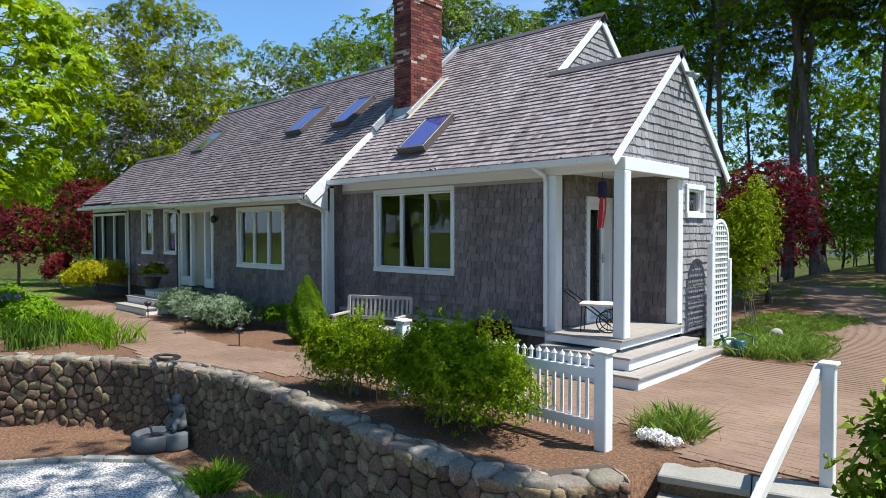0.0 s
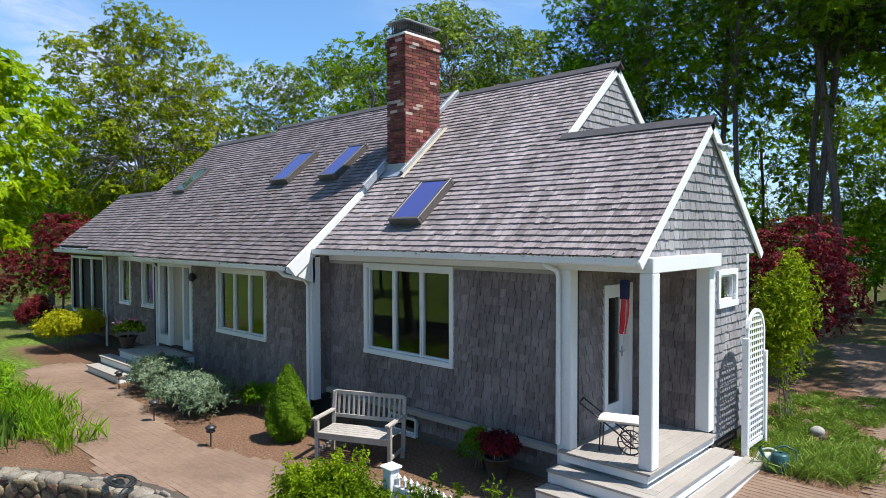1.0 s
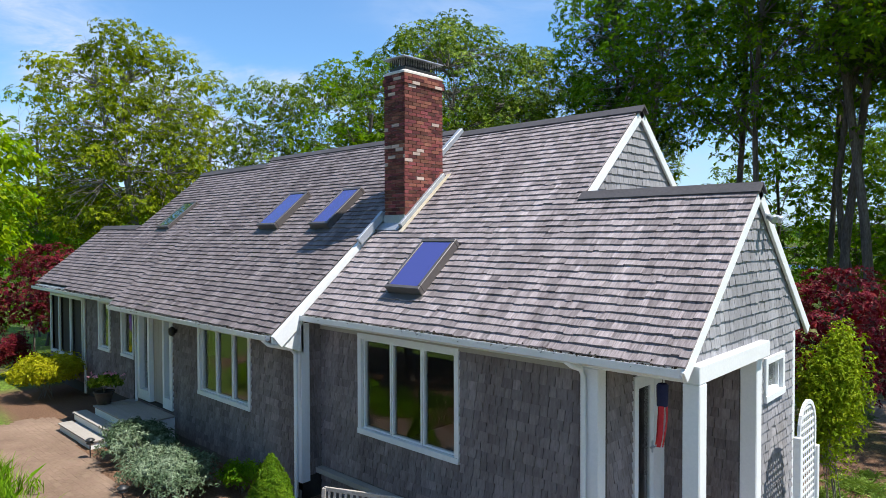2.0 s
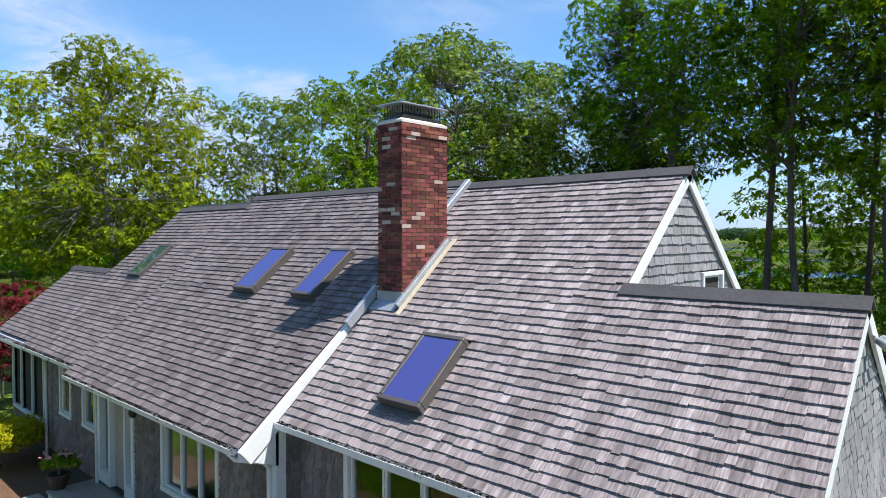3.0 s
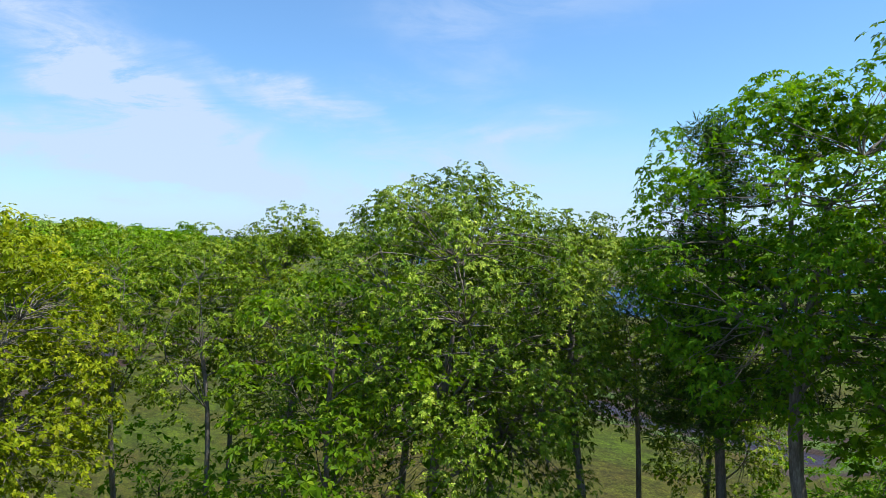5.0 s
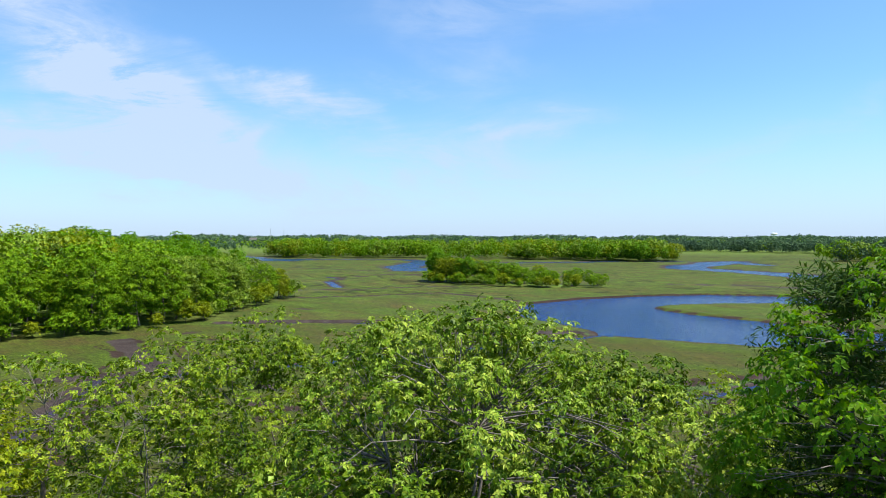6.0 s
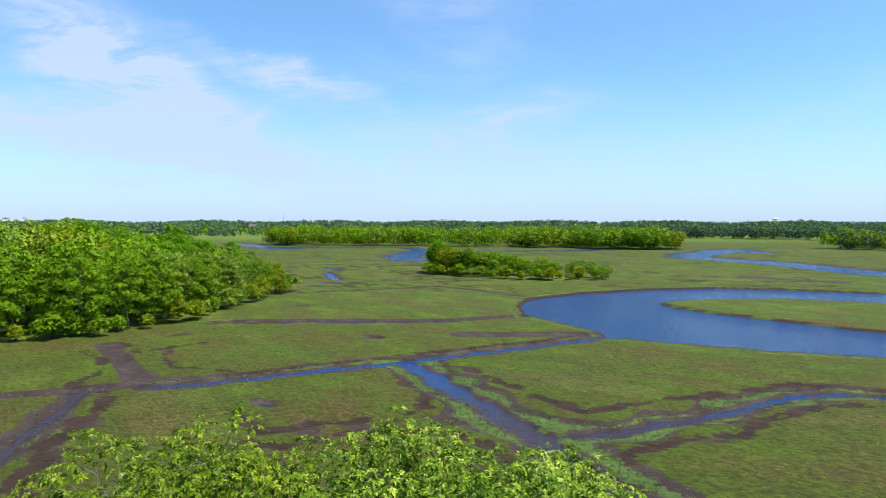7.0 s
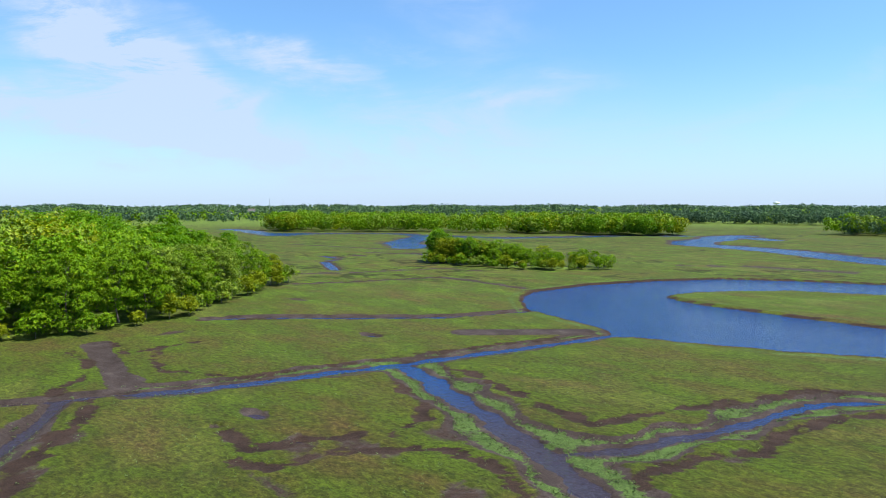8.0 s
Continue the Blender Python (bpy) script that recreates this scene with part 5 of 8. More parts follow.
def panel_door(M, u0, u1, v0, v1, mat, glass, label):
    bm = bmesh.new()
    s = 0.11 if glass else 0.0
    if glass:
        add_box(bm, u0, u1, v0, v0 + 0.24, -0.09, -0.045, M, 0.004)
        add_box(bm, u0, u1, v1 - s, v1, -0.09, -0.045, M, 0.004)
        add_box(bm, u0, u0 + s, v0 + 0.24, v1 - s, -0.09, -0.045, M, 0.004)
        add_box(bm, u1 - s, u1, v0 + 0.24, v1 - s, -0.09, -0.045, M, 0.004)
    else:
        n = 5
        for k in range(n):
            add_box(bm, u0 + (u1 - u0) * k / n + 0.002, u0 + (u1 - u0) * (k + 1) / n - 0.002, v0, v1, -0.09, -0.045, M, 0.004)
    d = part("door", bm, mat, house, label)
    if glass:
        part("pane", box(u0 + s - 0.01, u1 - s + 0.01, v0 + 0.23, v1 - s + 0.01, -0.07, -0.064, 0, M), M_GLASS, d).visible_shadow = False
    hb = bmesh.new()
    add_box(hb, u1 - 0.075, u1 - 0.045, v0 + 0.92, v0 + 1.08, -0.045, -0.03, M, 0.003)
    add_box(hb, u1 - 0.16, u1 - 0.05, v0 + 1.0, v0 + 1.02, -0.03, 0.01, M, 0.003)
    part("door_handle", hb, M_LEAD, d, "brushed metal handle")
    return d


MP = Matrix.Translation((REC_X, 0, 0)) @ Matrix((Y3, Z3, X3)).transposed().to_4x4()
bm = bmesh.new()
u0, u1, v0, v1 = DOOR_P
for a, b, c, d in ((u0 - 0.09, u1 + 0.09, v1 - 0.012, v1 + 0.09), (u0 - 0.09, u0 + 0.012, 0.54, v1 - 0.012), (u1 - 0.012, u1 + 0.09, 0.54, v1 - 0.012), (u0 + 0.012, u1 - 0.012, 0.54, 0.605)):
    add_box(bm, a, b, c, d, -0.1, 0.058, MP, 0.004)
trim("door_frame", bm)
panel_door(MP, u0 + 0.013, u1 - 0.013, 0.606, v1 - 0.013, M_WHITE, True, "white glazed porch door")
MB = Matrix.Translation((0, FRONT_B, 0)) @ Matrix((X3, Z3, -Y3)).transposed().to_4x4()
bm = bmesh.new()
for a, b, c, d in ((-13.10, -11.25, 2.60, 2.72), (-13.10, -12.98, 0.62, 2.60), (-11.37, -11.25, 0.62, 2.60), (-12.52, -12.42, 0.62, 2.60), (-11.72, -11.64, 0.62, 2.60), (-12.98, -12.52, 0.62, 0.86), (-11.64, -11.37, 0.62, 0.86)):
    add_box(bm, a, b, c, d, -0.12, 0.058, MB, 0.004)
trim("door_frame", bm, "white entrance frame with sidelights")
panel_door(MB, -12.42, -11.72, 0.64, 2.60, M_DOOR, False, "taupe boarded front door")
for a, b in ((-12.98, -12.52), (-11.64, -11.37)):
    sl = part("sidelight", box(a, b, 0.86, 2.60, -0.07, -0.064, 0, MB), M_GLASS, house, "narrow glazed sidelight")
    sl.visible_shadow = False


# ---- skylights ----
def skylight(r, eave_y, eave_z, slope, lift, glass=None, tint="coated glass tinted blue like the reflected sky"):
    o, u, v, n = slope_frame(0, eave_y, eave_z, slope)
    c = math.hypot(1, slope)
    M = Matrix.Translation(o) @ Matrix((u, v, n)).transposed().to_4x4()
    x0, x1, s0, s1 = r[0], r[1], (r[2] - eave_y) * c, (r[3] - eave_y) * c
    bm = bmesh.new()
    k = 0.065
    for a, b, e, f in ((x0, x1, s0, s0 + k), (x0, x1, s1 - k, s1), (x0, x0 + k, s0 + k, s1 - k), (x1 - k, x1, s0 + k, s1 - k)):
        add_box(bm, a, b, e, f, -0.10, lift, M, 0.008)
    sk = part("skylight", bm, M_BRONZE, house, "bronze-framed roof skylight")
    part("pane", box(x0 + k - 0.005, x1 - k + 0.005, s0 + k - 0.005, s1 - k + 0.005, lift - 0.03, lift - 0.015, 0, M), glass or M_SKYGLASS, sk, tint)
    fl = bmesh.new()
    add_box(fl, x0 - 0.03, x1 + 0.03, s0 - 0.12, s0, 0.012, 0.028, M, 0.003)
    part("apron", fl, M_BRONZE, sk)


skylight(SKY_A, A_EAVE_Y, A_EAVE_Z, A_SLOPE, 0.16)
for r in SKY_B:
    skylight(r, B_EAVE_Y, B_EAVE_Z, B_SLOPE, 0.16)
skylight(SKY_C, -0.5, zb(-0.5) + B2, B_SLOPE, 0.11, M_GREENGLASS, "glass tinted greenish like the reflected trees")

# ---- porch ----
trim("porch_post", box(-0.055, 0.125, -0.04, 0.15, 0.54, 2.94, 0.012), "square white porch post")
trim("porch_post", box(-0.17, 0.035, 1.97, 2.16, 0.54, 2.94, 0.012), "square white porch post")
trim("porch_post", box(-1.24, -1.03, -0.02, 0.165, 0.1, 2.94, 0.012), "white half post at the wall")
trim("porch_beam", box(-0.055, 0.125, -0.04, 2.16, 2.94, 3.13, 0.008), "white porch beam")
trim("porch_beam", box(-1.25, -0.055, -0.03, 0.14, 2.94, 3.09, 0.008))
trim("porch_ceiling", box(-1.17, -0.06, 0.14, 1.98, 3.0, 3.03, 0))
deck = part("porch_deck", box(-1.15, 0.10, -0.10, 2.0, 0.40, 0.505, 0.004), M_WHITE, house, "porch floor with white edge")
k = 0
for xa in np.arange(-1.16, 0.14, 0.145):
    part("board", box(xa + 0.002, min(xa + 0.141, 0.145), -0.125, 1.975, 0.507, 0.54, 0.004), M_DECK, deck)
for z, g in ((0.36, 0.27), (0.18, 0.54)):
    st = part("porch_step", box(-1.15, 0.10 + g, -0.10 - g, 1.98 + (0.0 if z > 0.3 else 0.45), z - 0.18, z - 0.035, 0.004), M_WHITE, house, "wide wraparound porch step")
    for q in range(2):
        part("board", box(-1.15, 0.13 + g - 0.142 * q, -0.13 - g + 0.142 * q, -0.13 - g + 0.142 * (q + 1) - 0.004, z - 0.033, z, 0.004), M_DECK, st)
        part("board", box(0.13 + g - 0.142 * (q + 1) + 0.004, 0.13 + g - 0.142 * q, -0.13 - g + 0.142 * q + 0.143, 1.98 + (0.0 if z > 0.3 else 0.45), z - 0.033, z, 0.004), M_DECK, st)

# entrance stoop of the long wing
stoop = part("stoop", box(-13.4, -11.2, -1.15, FRONT_B - 0.02, 0.0, 0.50, 0.004), M_WHITE, house, "grey-decked entrance stoop with white risers")
for q in range(6):
    part("board", box(-13.43, -11.17, -1.18 + 0.152 * q, -1.18 + 0.152 * (q + 1) - 0.004, 0.502, 0.535, 0.004), M_DECK, stoop)
for z, g in ((0.36, 0.30), (0.18, 0.62)):
    st = part("stoop_step", box(-13.9 + g * 0.2, -11.85, -1.15 - g, -1.15, z - 0.18, z - 0.035, 0.004), M_WHITE, house)
    part("board", box(-13.95 + g * 0.2, -11.82, -1.18 - g, -1.18 - g + 0.3, z - 0.033, z, 0.004), M_DECK, st)


# ---- chimney ----
def build_chimney():
    x0, x1, y0, y1 = CHIM
    zt = 7.36
    core = part("chimney", box(x0 + 0.012, x1 - 0.012, y0 + 0.012, y1 - 0.012, 3.6, zt, 0), M_MORTAR, house, "tall red brick chimney with pale mortar")
    course, bl, bd = 0.0635, 0.198, 0.095
    unit = {}
    for nm, mat in (("red", M_BRICK), ("pale", M_PALE)):
        bmu = bmesh.new()
        add_box(bmu, 0, 1, 0, 1, 0, 1)
        me = bpy.data.meshes.new("brick")
        bmu.to_mesh(me)
        bmu.free()
        me.materials.append(mat)
        unit[nm] = me
    rng = random.Random(4)
    rows = int((zt - 4.55) / course)
    for r in range(rows + 1):
        z = zt - (r + 1) * course
        out = 0.022 if r in (1, 2) else 0.0
        for face in ("e", "s", "w", "n"):
            if face in "wn" and z < 5.0:
                continue
            a, b = (y0, y1) if face in "ew" else (x0, x1)
            a, b = a - out, b + out
            p = a - (bl / 2 if r % 2 else 0)
            while p < b - 0.01:
                lo, hi = max(p, a), min(p + bl, b)
                if hi - lo > 0.03 and not (face == "e" and z + course < za((lo + hi) / 2)) and not (face == "s" and z + course < za(y0) - 0.05):
                    kind = "pale" if rng.random() < 0.05 else "red"
                    ob = new("brick", unit[kind])
                    ob.parent = core
                    j = rng.uniform(0, 0.004) + out
                    g = 0.0045
                    if face == "e":
                        m = Matrix.LocRotScale((x1 - bd + 0.012 + j, lo + g, z + g), None, (bd - 0.012, hi - lo - 2 * g, course - 2 * g))
                    elif face == "w":
                        m = Matrix.LocRotScale((x0 - j, lo + g, z + g), None, (bd - 0.012, hi - lo - 2 * g, course - 2 * g))
                    elif face == "s":
                        m = Matrix.LocRotScale((lo + g, y0 - j, z + g), None, (hi - lo - 2 * g, bd - 0.012, course - 2 * g))
                    else:
                        m = Matrix.LocRotScale((lo + g, y1 - bd + 0.012 + j, z + g), None, (hi - lo - 2 * g, bd - 0.012, course - 2 * g))
                    ob.matrix_basis = m
                p += bl
    cb = bmesh.new()
    vs1 = [cb.verts.new((x, y, zt)) for x, y in ((x0 - 0.004, y0 - 0.004), (x1 + 0.004, y0 - 0.004), (x1 + 0.004, y1 + 0.004), (x0 - 0.004, y1 + 0.004))]
    vs2 = [cb.verts.new((x, y, zt + 0.035)) for x, y in ((x0 - 0.004, y0 - 0.004), (x1 + 0.004, y0 - 0.004), (x1 + 0.004, y1 + 0.004), (x0 - 0.004, y1 + 0.004))]
    vs3 = [cb.verts.new((x, y, zt + 0.075)) for x, y in ((x0 + 0.06, y0 + 0.06), (x1 - 0.06, y0 + 0.06), (x1 - 0.06, y1 - 0.06), (x0 + 0.06, y1 - 0.06))]
    for ring, nxt in ((vs1, vs2), (vs2, vs3)):
        for i in range(4):
            cb.faces.new((ring[i], ring[(i + 1) % 4], nxt[(i + 1) % 4], nxt[i]))
    cb.faces.new(vs3)
    part("crown", cb, M_CEMENT, core, "sloped cement crown")
    cap = part("chimney_cap", box(x0 + 0.06, x1 - 0.06, y0 + 0.08, y1 - 0.08, zt + 0.07, zt + 0.125, 0.004), M_BLACK, core, "black mesh spark cap with flat lid")
    cg = bmesh.new()
    for i in range(14):
        y = y0 + 0.09 + (y1 - y0 - 0.18) * i / 13
        for x in (x0 + 0.07, x1 - 0.07):
            add_box(cg, x - 0.005, x + 0.005, y - 0.005, y + 0.005, zt + 0.12, zt + 0.285)
    for i in range(8):
        x = x0 + 0.07 + (x1 - x0 - 0.14) * i / 7
        for y in (y0 + 0.09, y1 - 0.09):
            add_box(cg, x - 0.005, x + 0.005, y - 0.005, y + 0.005, zt + 0.12, zt + 0.285)
    for z in (zt + 0.18, zt + 0.24):
        add_box(cg, x1 - 0.073, x1 - 0.067, y0 + 0.09, y1 - 0.09, z - 0.003, z + 0.003)
        add_box(cg, x0 + 0.067, x0 + 0.073, y0 + 0.09, y1 - 0.09, z - 0.003, z + 0.003)
    part("mesh_cage", cg, M_BLACK, core)
    part("flue", box(x0 + 0.14, x1 - 0.14, y0 + 0.2, y1 - 0.2, zt + 0.1, zt + 0.2, 0.01), M_BLACK, core)
    part("lid", box(x0 - 0.01, x1 + 0.01, y0 - 0.02, y1 + 0.02, zt + 0.285, zt + 0.305, 0.004), M_LEAD, core, "flat grey metal lid")
    # stepped flashing against the roof
    d = Vector((0, 1, A_SLOPE)).normalized()
    nrm = Vector((0, -d.z, d.y))
    p, q = Vector((x1 + 0.030, y0 - 0.10, za(y0 - 0.10))) + nrm * 0.03, Vector((x1 + 0.030, y1 + 0.03, za(y1 + 0.03))) + nrm * 0.03
    part("step_flashing", bar(p, q, 0.075, 0.15, nrm, 0.003), M_LEAD, core)
    p, q = Vector((x1 + 0.115, y0 - 0.20, za(y0 - 0.20))) + nrm * 0.028, Vector((x1 + 0.115, y1 + 0.08, za(y1 + 0.08))) + nrm * 0.028
    part("stained_flashing", bar(p, q, 0.085, 0.02, nrm, 0.003), M_STAIN, core, "ochre-stained flashing strip")
    part("apron", box(x0 - 0.0, x1 + 0.02, y0 - 0.03, y0 - 0.006, za(y0) - 0.25, za(y0) + 0.16, 0.003), M_LEAD, core)
    p, q = Vector((-6.1, y0 - 0.16, za(y0 - 0.16))) + nrm * 0.03, Vector((-6.1, y0 - 0.01, za(y0 - 0.01))) + nrm * 0.03
    part("apron", bar(p, q, 0.62, 0.02, nrm, 0.003), M_LEAD, core)
    d2 = Vector((0, 1, B_SLOPE)).normalized()
    n2 = Vector((0, -d2.z, d2.y))
    p, q = Vector((-6.37, y0 - 0.55, zb(y0 - 0.55))) + n2 * 0.03, Vector((-6.37, y0 + 0.05, zb(y0 + 0.05))) + n2 * 0.05
    part("valley_flashing", bar(p, q, 0.07, 0.14, n2, 0.004), M_LEAD, core)
    p, q = Vector((-6.34, y1 + 0.1, zb(y1 + 0.1))) + n2 * 0.02, Vector((-6.34, RIDGE_Y - 0.02, zb(RIDGE_Y))) + n2 * 0.02
    part("valley_flashing", bar(p, q, 0.10, 0.10, n2, 0.004), M_LEAD, core)


build_chimney()

# vent pipes on the back slope
for x, y, h, r, mt in ((-11.9, 4.7, 0.34, 0.05, M_LEAD), (-3.60, 4.60, 0.39, 0.05, M_WHITE)):
    zr = za(RIDGE_Y) - 0.02 - 0.255 * (y - RIDGE_Y)
    vp = part("vent_pipe", tube("vent_pipe", [(x, y, zr - 0.1), (x, y, zr + h)], r, mt, 12), None, house, "short vent pipe")
    part("collar", lathe("collar", [(r + 0.09, -0.03), (r + 0.08, 0.0), (r + 0.02, 0.05), (r + 0.005, 0.07)], M_LEAD, 14), None, vp).matrix_basis = pose(x, y, zr + 0.01)
# twin floodlight at the gable peak
fl = part("floodlight", box(0.07, 0.10, 2.10, 2.20, 4.62, 4.72, 0.01), M_WHITE, house, "white twin floodlight under the gable peak")
for dy in (-0.05, 0.10):
    part("lamp_head", lathe("lamp_head", [(0.01, 0), (0.035, 0.02), (0.045, 0.09), (0.055, 0.13), (0.045, 0.132), (0.0, 0.12)], M_LEAD, 12), None, fl).matrix_basis = pose(0.10, 2.15 + dy, 4.68, 115, 0, 75 + dy * 300)
# porch lantern by the front door
ln = part("wall_lantern", box(-11.12, -11.04, FRONT_B - 0.10, FRONT_B, 2.36, 2.44, 0.006), M_BLACK, house, "small black wall lantern")
part("shade", lathe("shade", [(0.02, 0.12), (0.07, 0.08), (0.075, 0.0), (0.06, -0.06), (0.02, -0.08)], M_BLACK, 10), None, ln).matrix_basis = pose(-11.08, FRONT_B - 0.12, 2.38)

# ---- trees ----
def rosettes(centres, axes, per, size, width, lift, rng, loose=0.3):
    """Whorls of leaves spread round their axes, as oak leaves stand at a twig's end: centres (n, 3), axes (n, 3)."""
    n = len(centres)
    A = axes + rng.normal(size=(n, 3)) * loose
    A /= np.linalg.norm(A, axis=1, keepdims=True) + 1e-9
    X = np.cross(A, rng.normal(size=(n, 3)))
    X /= np.linalg.norm(X, axis=1, keepdims=True) + 1e-9
    Y = np.cross(A, X)
    ang = (np.arange(per) * 6.2832 / per)[None, :, None] + rng.uniform(-0.35, 0.35, (n, per, 1))
    L = size * rng.uniform(0.7, 1.25, (n, per, 1))
    way = X[:, None] * np.cos(ang) + Y[:, None] * np.sin(ang) + A[:, None] * rng.uniform(lift - 0.3, lift + 0.3, (n, per, 1))
    side = np.cross(way, np.broadcast_to(A[:, None], way.shape)) * L * width * 0.5
    base = centres[:, None] + way * L * 0.06
    mid = base + way * L * 0.55 + A[:, None] * L * 0.05
    tip = base + way * L - np.array([0, 0, 1.0]) * L * rng.uniform(0.1, 0.55, (n, per, 1))
    V = np.stack([base, mid + side, tip, mid - side], 2).reshape(-1, 3)
    return V, np.arange(len(V)).reshape(-1, 4)


def limb(s, e, r0, r1, sag, rng, n=6, sides=6):
    """A branch from s to e that sweeps a little upwards."""
    q = np.linspace(0, 1, n)[:, None]
    ln = np.linalg.norm(e - s)
    path = s + (e - s) * q + (np.array([0, 0, sag * ln]) + rng.normal(size=3) * 0.07 * ln) * np.sin(q * np.pi) + rng.normal(size=3) * 0.035 * ln * np.sin(q * 2 * np.pi)
    return path, tube_arrays(path, r0 + (r1 - r0) * q[:, 0], sides)


def tree_meshes(seed, H, R, clear, puffs, ros, per, size, mat, r0=0.16, width=0.55, gap=0.0, lump=0.27, flat=0.62, mains=7, fill=26, lean=(0, 0), twigs=3, bark=None, inner=0.25, drop=0.35, lift=0.25, stem=0.5, dome=1.0):
    """Trunk and crown of a broadleaf tree, H high, its crown R in radius and begun at clear * H: forked limbs that bear
    rounded lumps of leaf whorls, bright above and open below."""
    rng = np.random.default_rng(seed)
    wood, cen, axs, deep = [], [], [], []
    fork = H * (clear + (1 - clear) * stem)
    t = np.linspace(0, 1, 9)[:, None]
    top = np.array([lean[0] * 0.5, lean[1] * 0.5, fork])
    trunk = t * top + np.concatenate([rng.normal(size=2) * 0.022 * H * np.sin(t * 3.1) + rng.normal(size=2) * 0.010 * H * np.sin(t * 6.0), np.zeros((9, 1))], 1)
    wood.append(tube_arrays(trunk, r0 * (1 - 0.38 * t[:, 0]) * (1 + 0.7 * np.exp(-t[:, 0] * 14)), 9))
    cz, rz = H * (clear + 1.0) / 2, H * (1 - clear) / 2
    lr = R * lump
    mid = np.array([lean[0], lean[1], cz])
    # lump centres over the crown's shell, with some inside it
    P = []
    for k in range(puffs):
        g = (k + 0.5) / puffs
        sn = -0.62 + 1.60 * g
        el = math.asin(max(-0.62, min(0.98, sn)))
        a = k * 2.399963 + rng.uniform(-0.35, 0.35)
        deepf = rng.uniform(0.35, 0.7) if rng.random() < inner else rng.uniform(0.80, 1.06)
        wide = 1.0 if el > 0 else 1.0 - 0.25 * (el / 0.67) ** 2
        ce = math.cos(el) ** (dome if el > 0 else 1.0)
        if dome < 1 and sn > 0.70:  # fill the top of a domed crown
            ce *= rng.uniform(0.15, 1.0)
            deepf = rng.uniform(0.86, 0.99)
        P.append(mid + np.array([math.cos(a) * ce * (R - lr * 0.8) * wide, math.sin(a) * ce * (R - lr * 0.8) * wide, math.sin(el) * (rz - lr * flat)]) * deepf)
    P = np.array(P)
    # main limbs, each feeding the lumps nearest to its end
    ends = []
    for k in range(mains):
        a = k * 6.2832 / mains * 1.0 + rng.uniform(-0.4, 0.4)
        up = 0.15 + 0.75 * ((k * 0.618) % 1.0)
        ends.append(mid + np.array([math.cos(a) * R * 0.52 * (1.1 - 0.6 * up), math.sin(a) * R * 0.52 * (1.1 - 0.6 * up), rz * (up - 0.30)]))
    ends.append(mid + np.array([rng.normal() * 0.1 * R, rng.normal() * 0.1 * R, rz * 0.55]))
    ways = []
    for e in ends:
        below = [i for i in range(3, 9) if trunk[i][2] < e[2] - 0.10 * rz and trunk[i][2] > clear * H * 0.8]
        i = below[int(rng.integers(len(below) // 2, len(below)))] if below else 5
        path, arr = limb(trunk[i], e, r0 * (0.44 - 0.03 * i), r0 * 0.10, 0.06, rng, 7, 7)
        ways.append(path)
        wood.append(arr)
    nodes = np.concatenate([w[3:] for w in ways])
    for p in P:
        d = np.linalg.norm((nodes - p) * np.array([1, 1, 1.4]), axis=1) + np.where(nodes[:, 2] > p[2] + 0.3, 0.5 * R, 0)
        s = nodes[int(np.argmin(d))]
        path, arr = limb(s, p, r0 * 0.10, r0 * 0.03, 0.05, rng, 5, 4)
        wood.append(arr)
        bare = rng.random() < gap
        r = lr * rng.uniform(0.72, 1.28)
        out = (p - mid) / np.array([R, R, rz])
        axis = out * 0.55 + np.array([0, 0, 0.85])
        axis /= np.linalg.norm(axis)
        for _ in range(twigs if not bare else twigs + 2):
            w = rng.normal(size=3) + axis * 0.8
            e = p + w / np.linalg.norm(w) * r * np.array([1.1, 1.1, flat]) * rng.uniform(0.7, 1.0)
            wood.append(limb(path[int(rng.integers(2, 5))], e, r0 * 0.045, r0 * 0.018, 0.03, rng, 4, 4)[1])
        m = int(ros * (r / lr) ** 2 * (0.18 if bare else rng.uniform(0.8, 1.2)))
        # each lump is itself broken into a few knobs
        kn = rng.normal(size=(7, 3)) + axis * 0.7
        kn /= np.linalg.norm(kn, axis=1, keepdims=True)
        d = rng.normal(size=(m, 3)) + axis * 0.55
        d /= np.linalg.norm(d, axis=1, keepdims=True)
        d = d[d @ axis > -drop]
        near = np.max(d @ kn.T, axis=1)
        rad = r * (0.70 + 0.36 * np.clip((near - 0.55) / 0.45, 0, 1)) * (1 + 0.07 * rng.normal(size=len(d)))
        cen.append(p + d * rad[:, None] * np.array([1.22, 1.22, flat * 1.25]))
        axs.append(d * 0.55 + axis * 0.35 + np.array([0, 0, 0.40]))
        if fill and not bare:
            deep.append(p + np.clip(rng.normal(size=(fill, 3)), -1.3, 1.3) * r * np.array([0.50, 0.50, 0.36 * flat]) - axis * 0.12 * r)
    V, F = rosettes(np.concatenate(cen), np.concatenate(axs), per, size, width, lift, rng)
    if deep:
        C = np.concatenate(deep)
        V, F = merge([(V, F), leaf_quads(C, rng.normal(size=C.shape) + np.array([0, 0, 0.6]), size * rng.uniform(1.3, 2.1, len(C)), 0.8, 0.2, rng)])
    return smooth(fast_mesh("trunk", *merge(wood), bark or M_BARK)), fast_mesh("crown", V, F, mat)


def tree(x, y, z, meshes, label, group="", turn=0.0, scale=1.0, name="tree", category="tree"):
    ob = thing(name, label, category, group, at=(x, y, z))
    ob.rotation_euler[2] = turn
    ob.scale = (scale, scale, scale)
    part("trunk", meshes[0], None, ob)
    part("crown", meshes[1], None, ob)
    return ob


